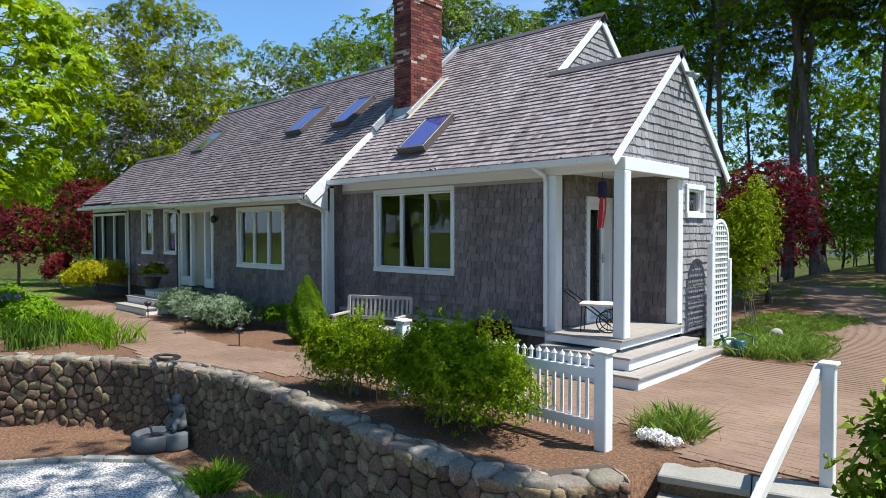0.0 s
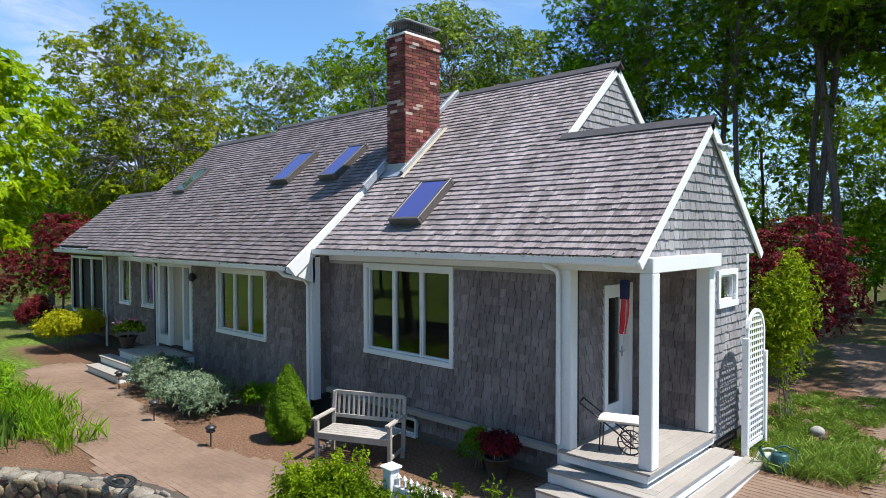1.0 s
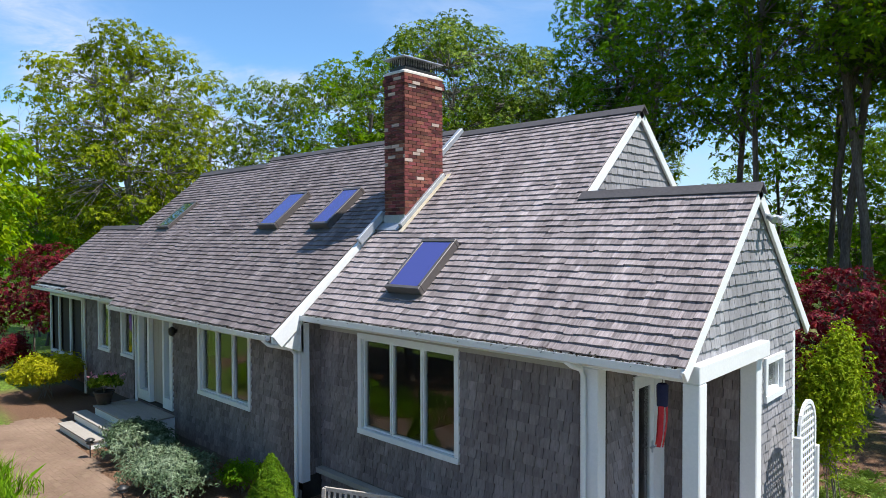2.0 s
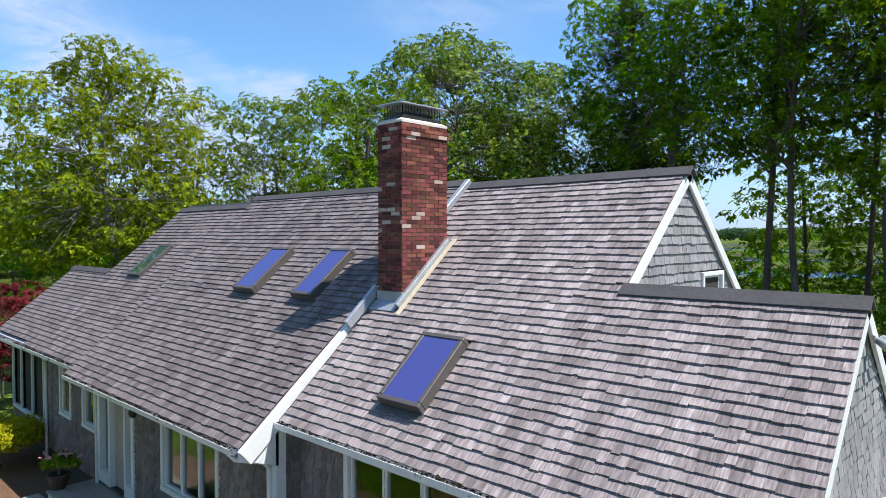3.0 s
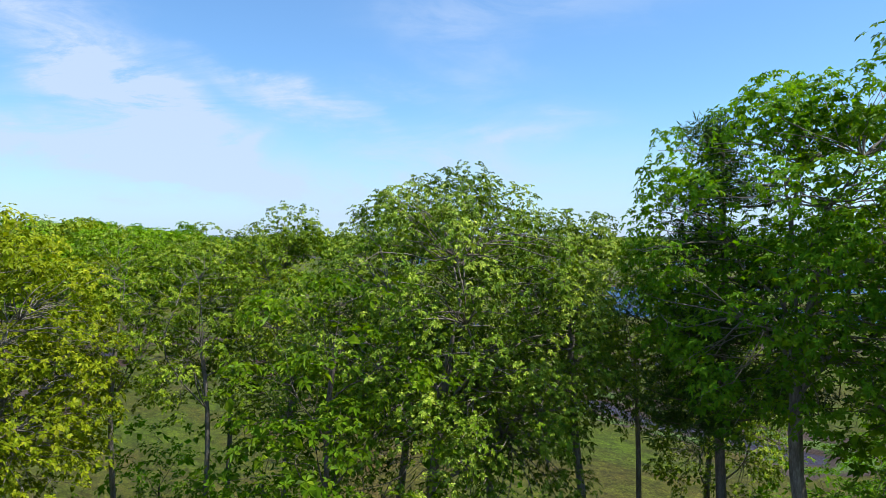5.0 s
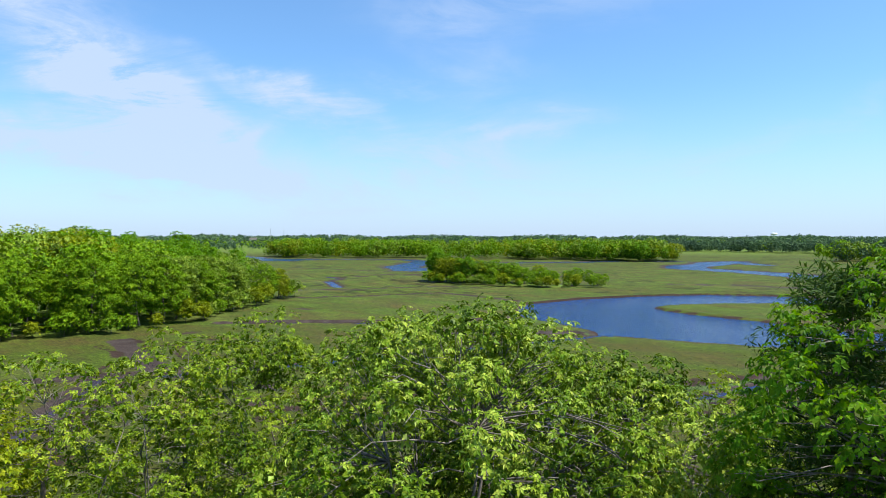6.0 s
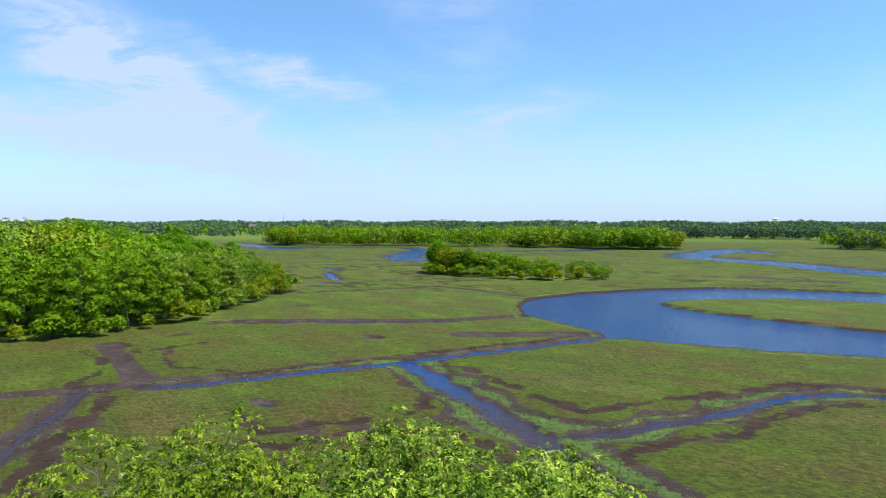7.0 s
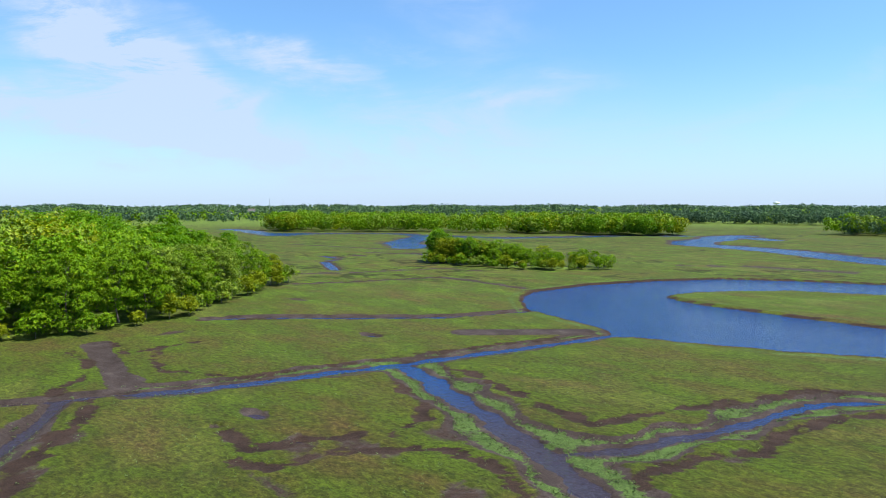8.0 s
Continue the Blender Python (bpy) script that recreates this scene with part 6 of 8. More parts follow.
OAK_A = tree_meshes(101, 15.0, 5.1, 0.14, 440, 34, 7, 0.096, M_OAK, 0.24, lump=0.096, flat=0.85, width=0.56, fill=14, twigs=1, mains=10, gap=0.03, bark=M_OAKBARK, lift=-0.05, dome=0.6)
OAK_B = tree_meshes(102, 14.6, 3.5, 0.16, 220, 29, 7, 0.100, M_OAK, 0.17, lump=0.130, flat=0.85, width=0.56, fill=13, twigs=1, gap=0.07, bark=M_OAKBARK, lift=-0.05, dome=0.6)
OAK_J = tree_meshes(113, 14.2, 3.3, 0.46, 130, 29, 7, 0.100, M_OAK, 0.16, lump=0.140, flat=0.85, width=0.56, fill=10, twigs=1, gap=0.08, bark=M_OAKBARK, lift=-0.05, dome=0.6)
OAK_H = tree_meshes(112, 14.4, 3.2, 0.18, 180, 29, 7, 0.100, M_SPRINGOAK, 0.15, lump=0.140, flat=0.85, width=0.56, fill=13, twigs=1, gap=0.10, bark=M_OAKBARK, lift=-0.05, dome=0.6)
OAK_C = tree_meshes(103, 14.0, 4.2, 0.12, 270, 24, 6, 0.12, M_OAKGOLD, 0.19, lump=0.115, flat=0.65, width=0.60, fill=9, twigs=1, gap=0.06, bark=M_OAKBARK, lift=0.0, dome=0.6)
OAK_D = tree_meshes(104, 13.4, 2.6, 0.38, 80, 25, 6, 0.12, M_SPRINGOAK, 0.11, gap=0.18, lump=0.155, flat=0.65, fill=5, twigs=2, inner=0.1, bark=M_OAKBARK)
OAK_E = tree_meshes(105, 17.2, 4.4, 0.36, 275, 34, 7, 0.108, M_OAKDARK, 0.22, gap=0.08, lump=0.108, flat=0.9, width=0.60, fill=7, twigs=1, mains=10, bark=M_OAKBARK, lift=-0.05, dome=0.6)
OAK_F = tree_meshes(107, 17.5, 3.9, 0.22, 150, 20, 6, 0.14, M_OAKLIT, 0.125, gap=0.36, lump=0.135, flat=0.5, fill=5, twigs=1, stem=0.85, mains=14, inner=0.35)
OAK_G = tree_meshes(108, 16.0, 3.2, 0.18, 120, 18, 6, 0.14, M_OAKLIT, 0.10, gap=0.36, lump=0.150, flat=0.5, fill=5, twigs=1, stem=0.85, mains=12, inner=0.35)
OAK_W = tree_meshes(109, 11.0, 3.0, 0.04, 110, 16, 5, 0.16, M_OAKLIT, 0.09, gap=0.20, lump=0.155, flat=0.5, fill=4, twigs=1, stem=0.8, mains=10, inner=0.3)
SAPLING = tree_meshes(106, 5.0, 1.8, 0.05, 28, 11, 5, 0.14, M_OAKDARK, 0.045, lump=0.24, fill=3, mains=4, twigs=1, gap=0.1)
FRESH = "fresh green oak with a rounded crown behind the house"
THIN = "thinly leaved young oak showing its twigs"
LOWER = "lower oak in the shade of the taller trees"
EDGE = "tall slim oak at the wood's edge, bare below"
GOLDEN = "olive-gold oak in young leaf"
for x, y, z, ms, tn, sc, lb in (
    (-17.8, 15.5, -0.7, OAK_A, 0.3, 1.02, FRESH),
    (-14.9, 17.8, -0.8, OAK_J, 1.3, 0.99, FRESH),
    (-17.2, 10.6, -0.5, OAK_W, 2.0, 1.10, FRESH),
    (-22.2, 17.4, -0.8, OAK_B, 4.4, 1.0, FRESH),
    (-24.9, 14.7, -0.7, OAK_H, 1.2, 1.0, FRESH),
    (-19.5, 20.4, -0.9, OAK_B, 2.9, 0.94, FRESH),
    (-27.9, 13.3, -0.8, OAK_D, 0.8, 1.04, "yellow-green oak above the marsh edge"),
    (-25.6, 11.2, -0.5, OAK_D, 0.8, 0.98, THIN),
    (-28.6, 9.6, -0.5, OAK_D, 3.4, 1.0, THIN),
    (-26.4, 4.6, -0.3, OAK_C, 2.2, 1.0, GOLDEN),
    (-31.0, 6.6, -0.6, OAK_C, 4.0, 0.95, GOLDEN),
    (-14.4, 20.8, -0.9, OAK_D, 5.1, 1.0, THIN),
    (-12.8, 23.4, -1.0, OAK_H, 2.1, 0.86, THIN),
    (-8.1, 17.2, -0.3, OAK_E, 0.9, 0.96, "tall dark-leaved oak beside a pine"),
    (-5.2, 16.4, 0.1, OAK_F, 3.0, 0.96, EDGE),
    (-0.9, 14.6, 0.65, OAK_F, 4.4, 1.05, "tall twin oak trunk by the brick path"),
    (-1.9, 15.2, 0.55, OAK_F, 1.1, 1.02, "tall twin oak trunk by the brick path"),
    (3.8, 15.2, 0.6, OAK_F, 1.9, 1.0, EDGE),
    (-3.4, 14.4, 0.3, OAK_G, 2.4, 1.02, EDGE),
    (2.2, 13.4, 0.6, OAK_G, 0.4, 1.0, EDGE),
    (7.0, 12.0, 0.6, OAK_F, 5.4, 0.95, EDGE),
    (-1.0, 16.4, 0.5, OAK_G, 3.9, 1.05, EDGE),
    (1.6, 19.0, 0.4, OAK_F, 0.2, 0.98, EDGE),
    (5.4, 19.5, 0.4, OAK_F, 2.2, 1.0, EDGE),
    (-3.6, 21.5, 0.0, OAK_G, 5.2, 1.04, EDGE),
    (-6.2, 24.0, -0.6, OAK_W, 0.3, 1.0, LOWER), (-3.2, 26.0, -0.6, OAK_W, 2.3, 1.1, LOWER), (-0.6, 23.5, -0.3, OAK_W, 4.1, 1.0, LOWER),
    (2.4, 25.5, -0.4, OAK_W, 1.2, 1.12, LOWER), (5.0, 23.5, -0.2, OAK_W, 5.3, 1.0, LOWER), (8.2, 21.0, 0.2, OAK_W, 3.0, 1.1, LOWER),
    (9.0, 16.0, 0.5, OAK_W, 0.9, 1.0, LOWER), (-1.8, 30.5, -0.9, OAK_W, 3.6, 1.1, LOWER), (4.2, 30.0, -0.8, OAK_W, 2.0, 1.15, LOWER),
    (-37.0, 4.0, -0.6, OAK_W, 5.0, 1.2, GOLDEN),
    (-42.0, -3.0, -0.6, OAK_W, 2.6, 1.2, "dark-leaved oak beyond the end wing"),
    (-34.0, -2.5, -0.3, OAK_W, 1.7, 1.2, FRESH),
    (-31.0, -8.5, -0.3, OAK_W, 3.7, 1.1, FRESH),
):
    tree(x, y, z, ms, lb, "oaks round the house", tn, sc)


rg0 = np.random.default_rng(91)
for k in range(36):
    u, d = -24 + 44 * (k + rg0.uniform(0, 1)) / 36, rg0.uniform(17.5, 28.5)
    px, py = AHEAD[0] * d + 0.727 * u, AHEAD[1] * d + 0.686 * u
    if px < 6:
        tree(px, py, -0.85, SAPLING, "bushy green sapling under the oaks", "undergrowth saplings", rg0.uniform(0, 6.28), rg0.uniform(0.7, 1.45), "sapling")


for k in range(22):
    px, py = -6 + 16 * (k + rg0.uniform(0, 1)) / 22, rg0.uniform(18, 30)
    tree(px, py, float(garden_height(np.array(px), np.array(py))) * 0.6 - 0.1, SAPLING, "bushy green sapling under the oaks", "undergrowth saplings", rg0.uniform(0, 6.28), rg0.uniform(0.6, 1.35), "sapling")


def pine_meshes(seed, H, R, r0=0.2):
    rng = np.random.default_rng(seed)
    t = np.linspace(0, 1, 9)[:, None]
    trunk = t * np.array([0, 0, H]) + np.concatenate([rng.normal(size=(9, 2)) * 0.15 * np.sin(t * 3), np.zeros((9, 1))], 1)
    wood = [tube_arrays(trunk, r0 * (1 - 0.85 * t[:, 0]), 8)]
    cen, out = [], []
    for k in range(64):
        f = 0.50 + 0.49 * rng.uniform(0, 1)
        s = np.array([0, 0, H * f])
        a = rng.uniform(0, 6.28)
        L = R * (0.34 + 0.80 * (1 - f)) * rng.uniform(0.6, 1.12)
        e = s + np.array([math.cos(a) * L, math.sin(a) * L, L * rng.uniform(-0.05, 0.30) + 0.9 * max(0.0, f - 0.75)])
        q = np.linspace(0, 1, 5)[:, None]
        path = s + (e - s) * q + np.array([0, 0, -0.1]) * np.sin(q * 3.14) * L
        wood.append(tube_arrays(path, 0.045 * (1 - 0.8 * q[:, 0]), 5))
        m = int(25 * max(L, 0.6))
        g = rng.uniform(0.30, 1.04, m)[:, None]
        pts = s + (e - s) * g + rng.normal(size=(m, 3)) * np.array([0.26, 0.26, 0.15]) * (0.5 + 0.3 * L)
        cen.append(pts), out.append(np.repeat([[math.cos(a) * 0.6, math.sin(a) * 0.6, 0.9]], m, 0))
    V, F = tufts(np.concatenate(cen), np.concatenate(out), 10, 0.22, 0.15, 1.1, 0.02, rng)
    return smooth(fast_mesh("trunk", *merge(wood), M_BARK)), fast_mesh("crown", V, F, M_NEEDLE)


PINE = pine_meshes(7, 15.6, 4.0)
for x, y, z, tn, sc in ((-10.6, 18.2, -0.5, 0.4, 0.99), (0.6, 16.2, 0.4, 3.3, 1.05)):
    tree(x, y, z, PINE, "dark pitch pine with bare lower trunk", "pines behind the house", tn, sc, "pine")

MAPLE = tree_meshes(120, 9.5, 3.9, 0.16, 290, 24, 6, 0.13, M_MAPLE, 0.15, lump=0.115, flat=0.5, width=0.62, fill=9, twigs=1)
tree(-11.6, -6.9, -0.6, MAPLE, "bright lime-green maple overhanging the garden", "", 0.4, 0.97)
ACER = tree_meshes(121, 3.5, 1.25, 0.06, 60, 34, 6, 0.08, M_RED, 0.06, lump=0.24, flat=0.5, fill=8, gap=0.04, width=0.42)
tree(-0.35, 8.0, 0.30, ACER, "crimson Japanese maple beside the brick path", "red maples", 0.0, 1.06, "japanese_maple")
tree(-22.9, 0.8, -0.1, ACER, "crimson Japanese maple beyond the end wing", "red maples", 2.0, 1.30, "japanese_maple")
tree(-24.6, -1.4, -0.1, ACER, "crimson Japanese maple beyond the end wing", "red maples", 4.0, 1.05, "japanese_maple")

# the tall tree beside the drive whose boughs shade the gravel and the lower wall
SHADE = tree_meshes(130, 17.0, 4.2, 0.60, 36, 55, 5, 0.18, M_OAK, 0.17, lean=(-3.4, 0.1), gap=0.2, width=0.62, fill=8)
tree(6.6, -5.4, -1.0, SHADE, "tall leaning oak beside the gravel drive", "oaks round the house", 0.0, 1.0)

# unseen oak, added to shade the right end of the stone wall
BOUGH = tree_meshes(131, 12.6, 1.9, 0.60, 60, 20, 6, 0.16, M_OAK, 0.14, lean=(-3.6, 0.5), lump=0.20, gap=0.12, width=0.62, fill=10)
tree(7.5, -3.7, -0.9, BOUGH, "unseen leaning oak that shades the stone wall", "oaks round the house", 0.0, 1.0)

# ---- woods across the marsh ----
def far_tree(seed, H, R, clear, mat, fine=True):
    if fine:
        return tree_meshes(seed, H, R, clear, 84, 32, 4, 0.38, mat, 0.2, width=0.58, lump=0.20, flat=0.42, fill=10, twigs=0, inner=0.10, lift=0.0, gap=0.03)
    return tree_meshes(seed, H, R, clear, 42, 15, 4, 0.60, mat, 0.2, width=0.75, lump=0.27, flat=0.50, fill=6, twigs=0, inner=0.10, lift=0.0)


FAR_A, FAR_B = far_tree(140, 17.0, 6.2, 0.0, M_OAK), far_tree(141, 16.0, 6.0, 0.0, M_SPRING)
FAR_C, FAR_D = far_tree(142, 15.5, 5.6, 0.0, M_OAKGOLD), far_tree(143, 17.0, 5.2, 0.02, M_OAKDARK)
LOW_A, LOW_B = far_tree(150, 17.0, 6.6, 0.0, M_OAK, False), far_tree(151, 16.0, 6.4, 0.0, M_SPRING, False)
LOW_C, LOW_D = far_tree(152, 15.5, 6.0, 0.0, M_OAKGOLD, False), far_tree(153, 17.0, 5.0, 0.06, M_OAKDARK, False)
DEEP_A, DEEP_B, DEEP_C = [tree_meshes(170 + k, 17.0, 7.2, 0.10, 26, 14, 4, 0.66, mt, 0.2, width=0.8, lump=0.33, flat=0.55, fill=4, twigs=0, mains=5, inner=0.0, lift=0.0) for k, mt in enumerate((M_OAK, M_SPRING, M_OAKGOLD))]
SCRUB = [tree_meshes(160 + k, 5.0, 2.6, 0.0, 20, 13, 4, 0.42, mt, 0.06, width=0.7, lump=0.30, flat=0.6, fill=4, twigs=0, mains=4) for k, mt in enumerate((M_OAK, M_SPRING, M_OAKGOLD))]


def wood_side():
    """The wood on the west side of the marsh: lower trees along its edge, taller ones behind, dwindling to a point."""
    rng = np.random.default_rng(55)
    edge = [(-133, 14), (-134, 36), (-131, 48), (-137, 64), (-147, 78), (-159, 95), (-172, 113)]
    seg = []
    for (ax, ay), (bx, by) in zip(edge[:-1], edge[1:]):
        n = int(math.hypot(bx - ax, by - ay) / 5.6)
        seg += [(ax + (bx - ax) * k / n, ay + (by - ay) * k / n) for k in range(n)]
    near = [FAR_B, FAR_A, FAR_B, FAR_B, FAR_B, FAR_A, FAR_B, FAR_A]
    back = [LOW_B, LOW_A, LOW_B, LOW_B, LOW_B, LOW_A, LOW_C, LOW_B]
    deep = [DEEP_A, DEEP_B, DEEP_B, DEEP_C, DEEP_A, DEEP_C, DEEP_B, DEEP_A]
    for x, y, h in ((-183, 85, 18.6), (-187, 88, 16.4), (-180, 90, 15.0), (-190, 98, 14.2), (-189, 105, 12.8), (-178, 79, 16.5), (-240, 84, 19.6), (-228, 78, 19.2), (-250, 70, 19.8)):
        tree(x, y, -1.75, LOW_D, "dark pine standing above the marsh-edge wood", "marsh-edge wood", x * 1.7, h / 17.0, "woodland_tree")
    for row in range(9):
        for k, (x, y) in enumerate(seg):
            if row > 2 and (y > 92 or k % 2 == row % 2):
                continue
            f = k / len(seg)
            px = x - row * 10.5 + rng.normal() * 1.3 - 4.2
            py = y - row * 1.0 + rng.normal() * 1.3
            s = (0.84, 1.0, 1.08, 1.08, 1.08, 1.10, 1.12, 1.14, 1.16)[row] * rng.uniform(0.90, 1.08) * (1 - (0.42 - 0.06 * row) * max(0.0, (f - 0.45) / 0.55) ** 1.3)
            kind = (near if row == 0 else back if row < 3 else deep)[int(rng.integers(0, 8))]
            if f > 0.86 and row == 0:
                kind = FAR_C
            if row > 0 and f > 0.5 and rng.random() < 0.5:
                kind = LOW_D
            tree(px, py, -1.75, kind, "round leafy tree of the marsh-edge wood", "marsh-edge wood", rng.uniform(0, 6.28), s, "woodland_tree")


def wood_skirt():
    """Low bushy growth along the foot of the wood."""
    rng = np.random.default_rng(58)
    edge = [(-128, 12), (-130, 36), (-127, 48), (-133, 66), (-143, 79), (-155, 96), (-168, 115)]
    for (ax, ay), (bx, by) in zip(edge[:-1], edge[1:]):
        n = int(math.hypot(bx - ax, by - ay) / 4.0)
        for k in range(n):
            x, y = ax + (bx - ax) * k / n + rng.normal() * 0.8, ay + (by - ay) * k / n + rng.normal() * 0.8
            tree(x - 3.2, y, -1.75, SCRUB[int(rng.integers(0, 3))], "low bushy growth at the foot of the wood", "marsh-edge scrub", rng.uniform(0, 6.28), rng.uniform(0.5, 1.05), "scrub_tree")


def wood_island():
    """The islet: dark trees at one end, bright lower ones in the middle, scrub at the other end."""
    rng = np.random.default_rng(56)
    for k in range(52):
        f = (k + rng.uniform(0, 1)) / 52
        x = float(np.interp(f, [0, 0.25, 0.6, 0.85, 1], [-184, -170, -147, -130, -124])) + rng.normal() * 1.5 - 3
        y = float(np.interp(f, [0, 0.25, 0.6, 0.85, 1], [179, 181, 186, 195, 205])) + abs(rng.normal()) * 5 + 3
        h = float(np.interp(f, [0, 0.05, 0.2, 0.36, 0.42, 0.55, 0.7, 0.8, 0.92, 1], [0.50, 0.72, 0.60, 0.66, 0.58, 0.54, 0.44, 0.42, 0.40, 0.34])) * rng.uniform(0.72, 1.05)
        if f < 0.38:
            kind = LOW_D if rng.random() < (0.9 if f < 0.12 else 0.35) else LOW_C
        else:
            kind = (LOW_B, LOW_B, LOW_B, LOW_C)[int(rng.integers(0, 4))]
        tree(x, y, -1.75, kind, "small tree on the wooded islet in the marsh", "islet trees", rng.uniform(0, 6.28), h, "woodland_tree")
    for x, y, h in ((-182, 184, 12.4), (-178, 187, 11.0), (-174, 188, 9.6)):
        tree(x, y, -1.75, LOW_D, "dark pine at the end of the marsh islet", "islet trees", x, h / 17.0, "woodland_tree")
    for k in range(34):
        f = (k + rng.uniform(0, 1)) / 34
        x = float(np.interp(f, [0, 0.25, 0.6, 0.85, 1], [-184, -170, -147, -130, -122])) + rng.normal()
        y = float(np.interp(f, [0, 0.25, 0.6, 0.85, 1], [179, 180, 184, 193, 204])) + rng.normal()
        tree(x, y, -1.75, SCRUB[int(rng.integers(0, 3))], "low scrub round the foot of the islet", "islet scrub", rng.uniform(0, 6.28), rng.uniform(0.45, 0.95), "scrub_tree")


wood_side()
wood_skirt()
wood_island()
# trees that close the garden on the drive side
for k, (x, y) in enumerate(((-30, -22), (-22, -27), (-14, -24), (-7, -29), (0, -25), (7, -28), (14, -23), (20, -15), (23, -6))):
    tree(x, y, -1.1, (LOW_A, LOW_D, LOW_B)[k % 3], "large leafy tree across the drive", "trees across the drive", k * 1.3, 0.55 + 0.1 * (k % 3), "tree")


def cord_grass():
    """Clumps of tall cordgrass on the muddy creek terraces."""
    rng = np.random.default_rng(77)
    X, Y = rng.uniform(-104, -14, 42000), rng.uniform(22, 104, 42000)
    Z, mud, cord, firm, edge = land_layers(X, Y)
    ok = (cord + 0.22 * rng.normal(size=len(X)) > 0.42) & (Z > WATER + 0.02) & (firm < 0.1)
    P = np.stack([X, Y, Z + 0.14], -1)[ok][:12000]
    V, F = tufts(P, np.repeat([[0.1, 0.05, 1.0]], len(P), 0), 3, 0.24, 0.30, 0.7, 0.1, rng)
    tagged(new("cord_grass", fast_mesh("cord_grass", V, F, M_CORD)), "pale green cordgrass clumps on the muddy creek banks", "marsh grass", kind="stuff")


cord_grass()


def far_woods(name, label, centres, height, mats, seed, lumps=7, per=24, size=1.5):
    """A distant wood: rounded crowns, each of several leafy lumps, one object for each leaf colour."""
    rng = np.random.default_rng(seed)
    C = np.array(centres)
    pick = rng.integers(0, len(mats), len(C))
    for mi, mat in enumerate(mats):
        P = C[pick == mi]
        n = len(P)
        if not n:
            continue
        h = height * rng.uniform(0.72, 1.12, n)
        r = h * rng.uniform(0.42, 0.58, n)
        d = rng.normal(size=(n, lumps, 3))
        d[..., 2] = rng.uniform(-1.3, 1.1, (n, lumps))
        d /= np.linalg.norm(d, axis=2, keepdims=True)
        mid = P[:, None] + d * np.stack([r * 0.62, r * 0.62, h * 0.28], -1)[:, None] + np.array([0, 0, 1.0]) * (h * 0.52)[:, None, None]
        k = rng.normal(size=(n, lumps, per, 3)) + d[:, :, None] * 0.5 + np.array([0, 0, 0.35])
        k /= np.linalg.norm(k, axis=3, keepdims=True)
        cen = mid[:, :, None] + k * (r * 0.46)[:, None, None, None] * rng.uniform(0.86, 1.04, (n, lumps, per, 1)) * np.array([1, 1, 0.85])
        k = k.reshape(-1, 3)
        V, F = leaf_quads(cen.reshape(-1, 3), k + rng.normal(size=k.shape) * 0.28, size * rng.uniform(0.7, 1.25, len(k)), 0.85, 0.1, rng)
        tagged(new(name, fast_mesh(name, V, F, mat)), label, "woods", kind="stuff")


def scatter(rng, n, fx):
    return [fx(rng.uniform(), rng.uniform()) for _ in range(n)]


rg = np.random.default_rng(60)
def band_place(a, b):
    """Along the shore of the wood across the marsh, and up to 130 m behind it."""
    q = a * 6
    i = min(int(q), 5)
    shore = [(-494, 304), (-446, 306), (-388, 358), (-307, 396), (-271, 417), (-234, 430), (-208, 456)]
    x, y = [shore[i][k] + (shore[i + 1][k] - shore[i][k]) * (q - i) for k in (0, 1)]
    back = 140 * b * b * (1.0 if a < 0.93 else 0.5)
    return x + AHEAD[0] * back, y + AHEAD[1] * back + 6 * math.sin(a * 40), -1.5


band = scatter(rg, 560, band_place)
far_woods("far_wood", "band of bright spring woods across the marsh", band, 15, [M_SPRING, M_SPRING, M_SPRING, M_OAKGOLD, M_OAK, M_OAKDARK], 61, 8, 24, 1.35)
right = scatter(rg, 200, lambda a, b: (-130 + 190 * a, 533 - 10 * a + 60 * b * b + 20 * a, -1.5))
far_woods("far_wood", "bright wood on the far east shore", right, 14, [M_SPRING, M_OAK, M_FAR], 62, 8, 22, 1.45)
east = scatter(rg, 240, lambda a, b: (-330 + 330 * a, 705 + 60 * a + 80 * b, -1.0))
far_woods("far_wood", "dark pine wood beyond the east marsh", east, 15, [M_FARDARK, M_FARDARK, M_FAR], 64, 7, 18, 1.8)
ridge = []
for d0, d1, n, z in ((760, 1000, 700, -1.0), (1000, 1500, 1100, 0.5), (1500, 2700, 1700, 4.0)):
    for _ in range(n):
        az = math.radians(43.4) + rg.uniform(-0.75, 0.75)
        d = rg.uniform(d0, d1)
        ridge.append((-14 - math.sin(az) * d, 10 + math.cos(az) * d, z + 2.5 * math.sin(az * 37 + d0) * (d > 1500)))
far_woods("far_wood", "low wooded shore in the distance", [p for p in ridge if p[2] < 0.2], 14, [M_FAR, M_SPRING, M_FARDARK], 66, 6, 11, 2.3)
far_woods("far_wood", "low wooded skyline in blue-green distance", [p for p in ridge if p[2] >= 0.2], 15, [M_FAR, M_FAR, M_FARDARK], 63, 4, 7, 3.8)

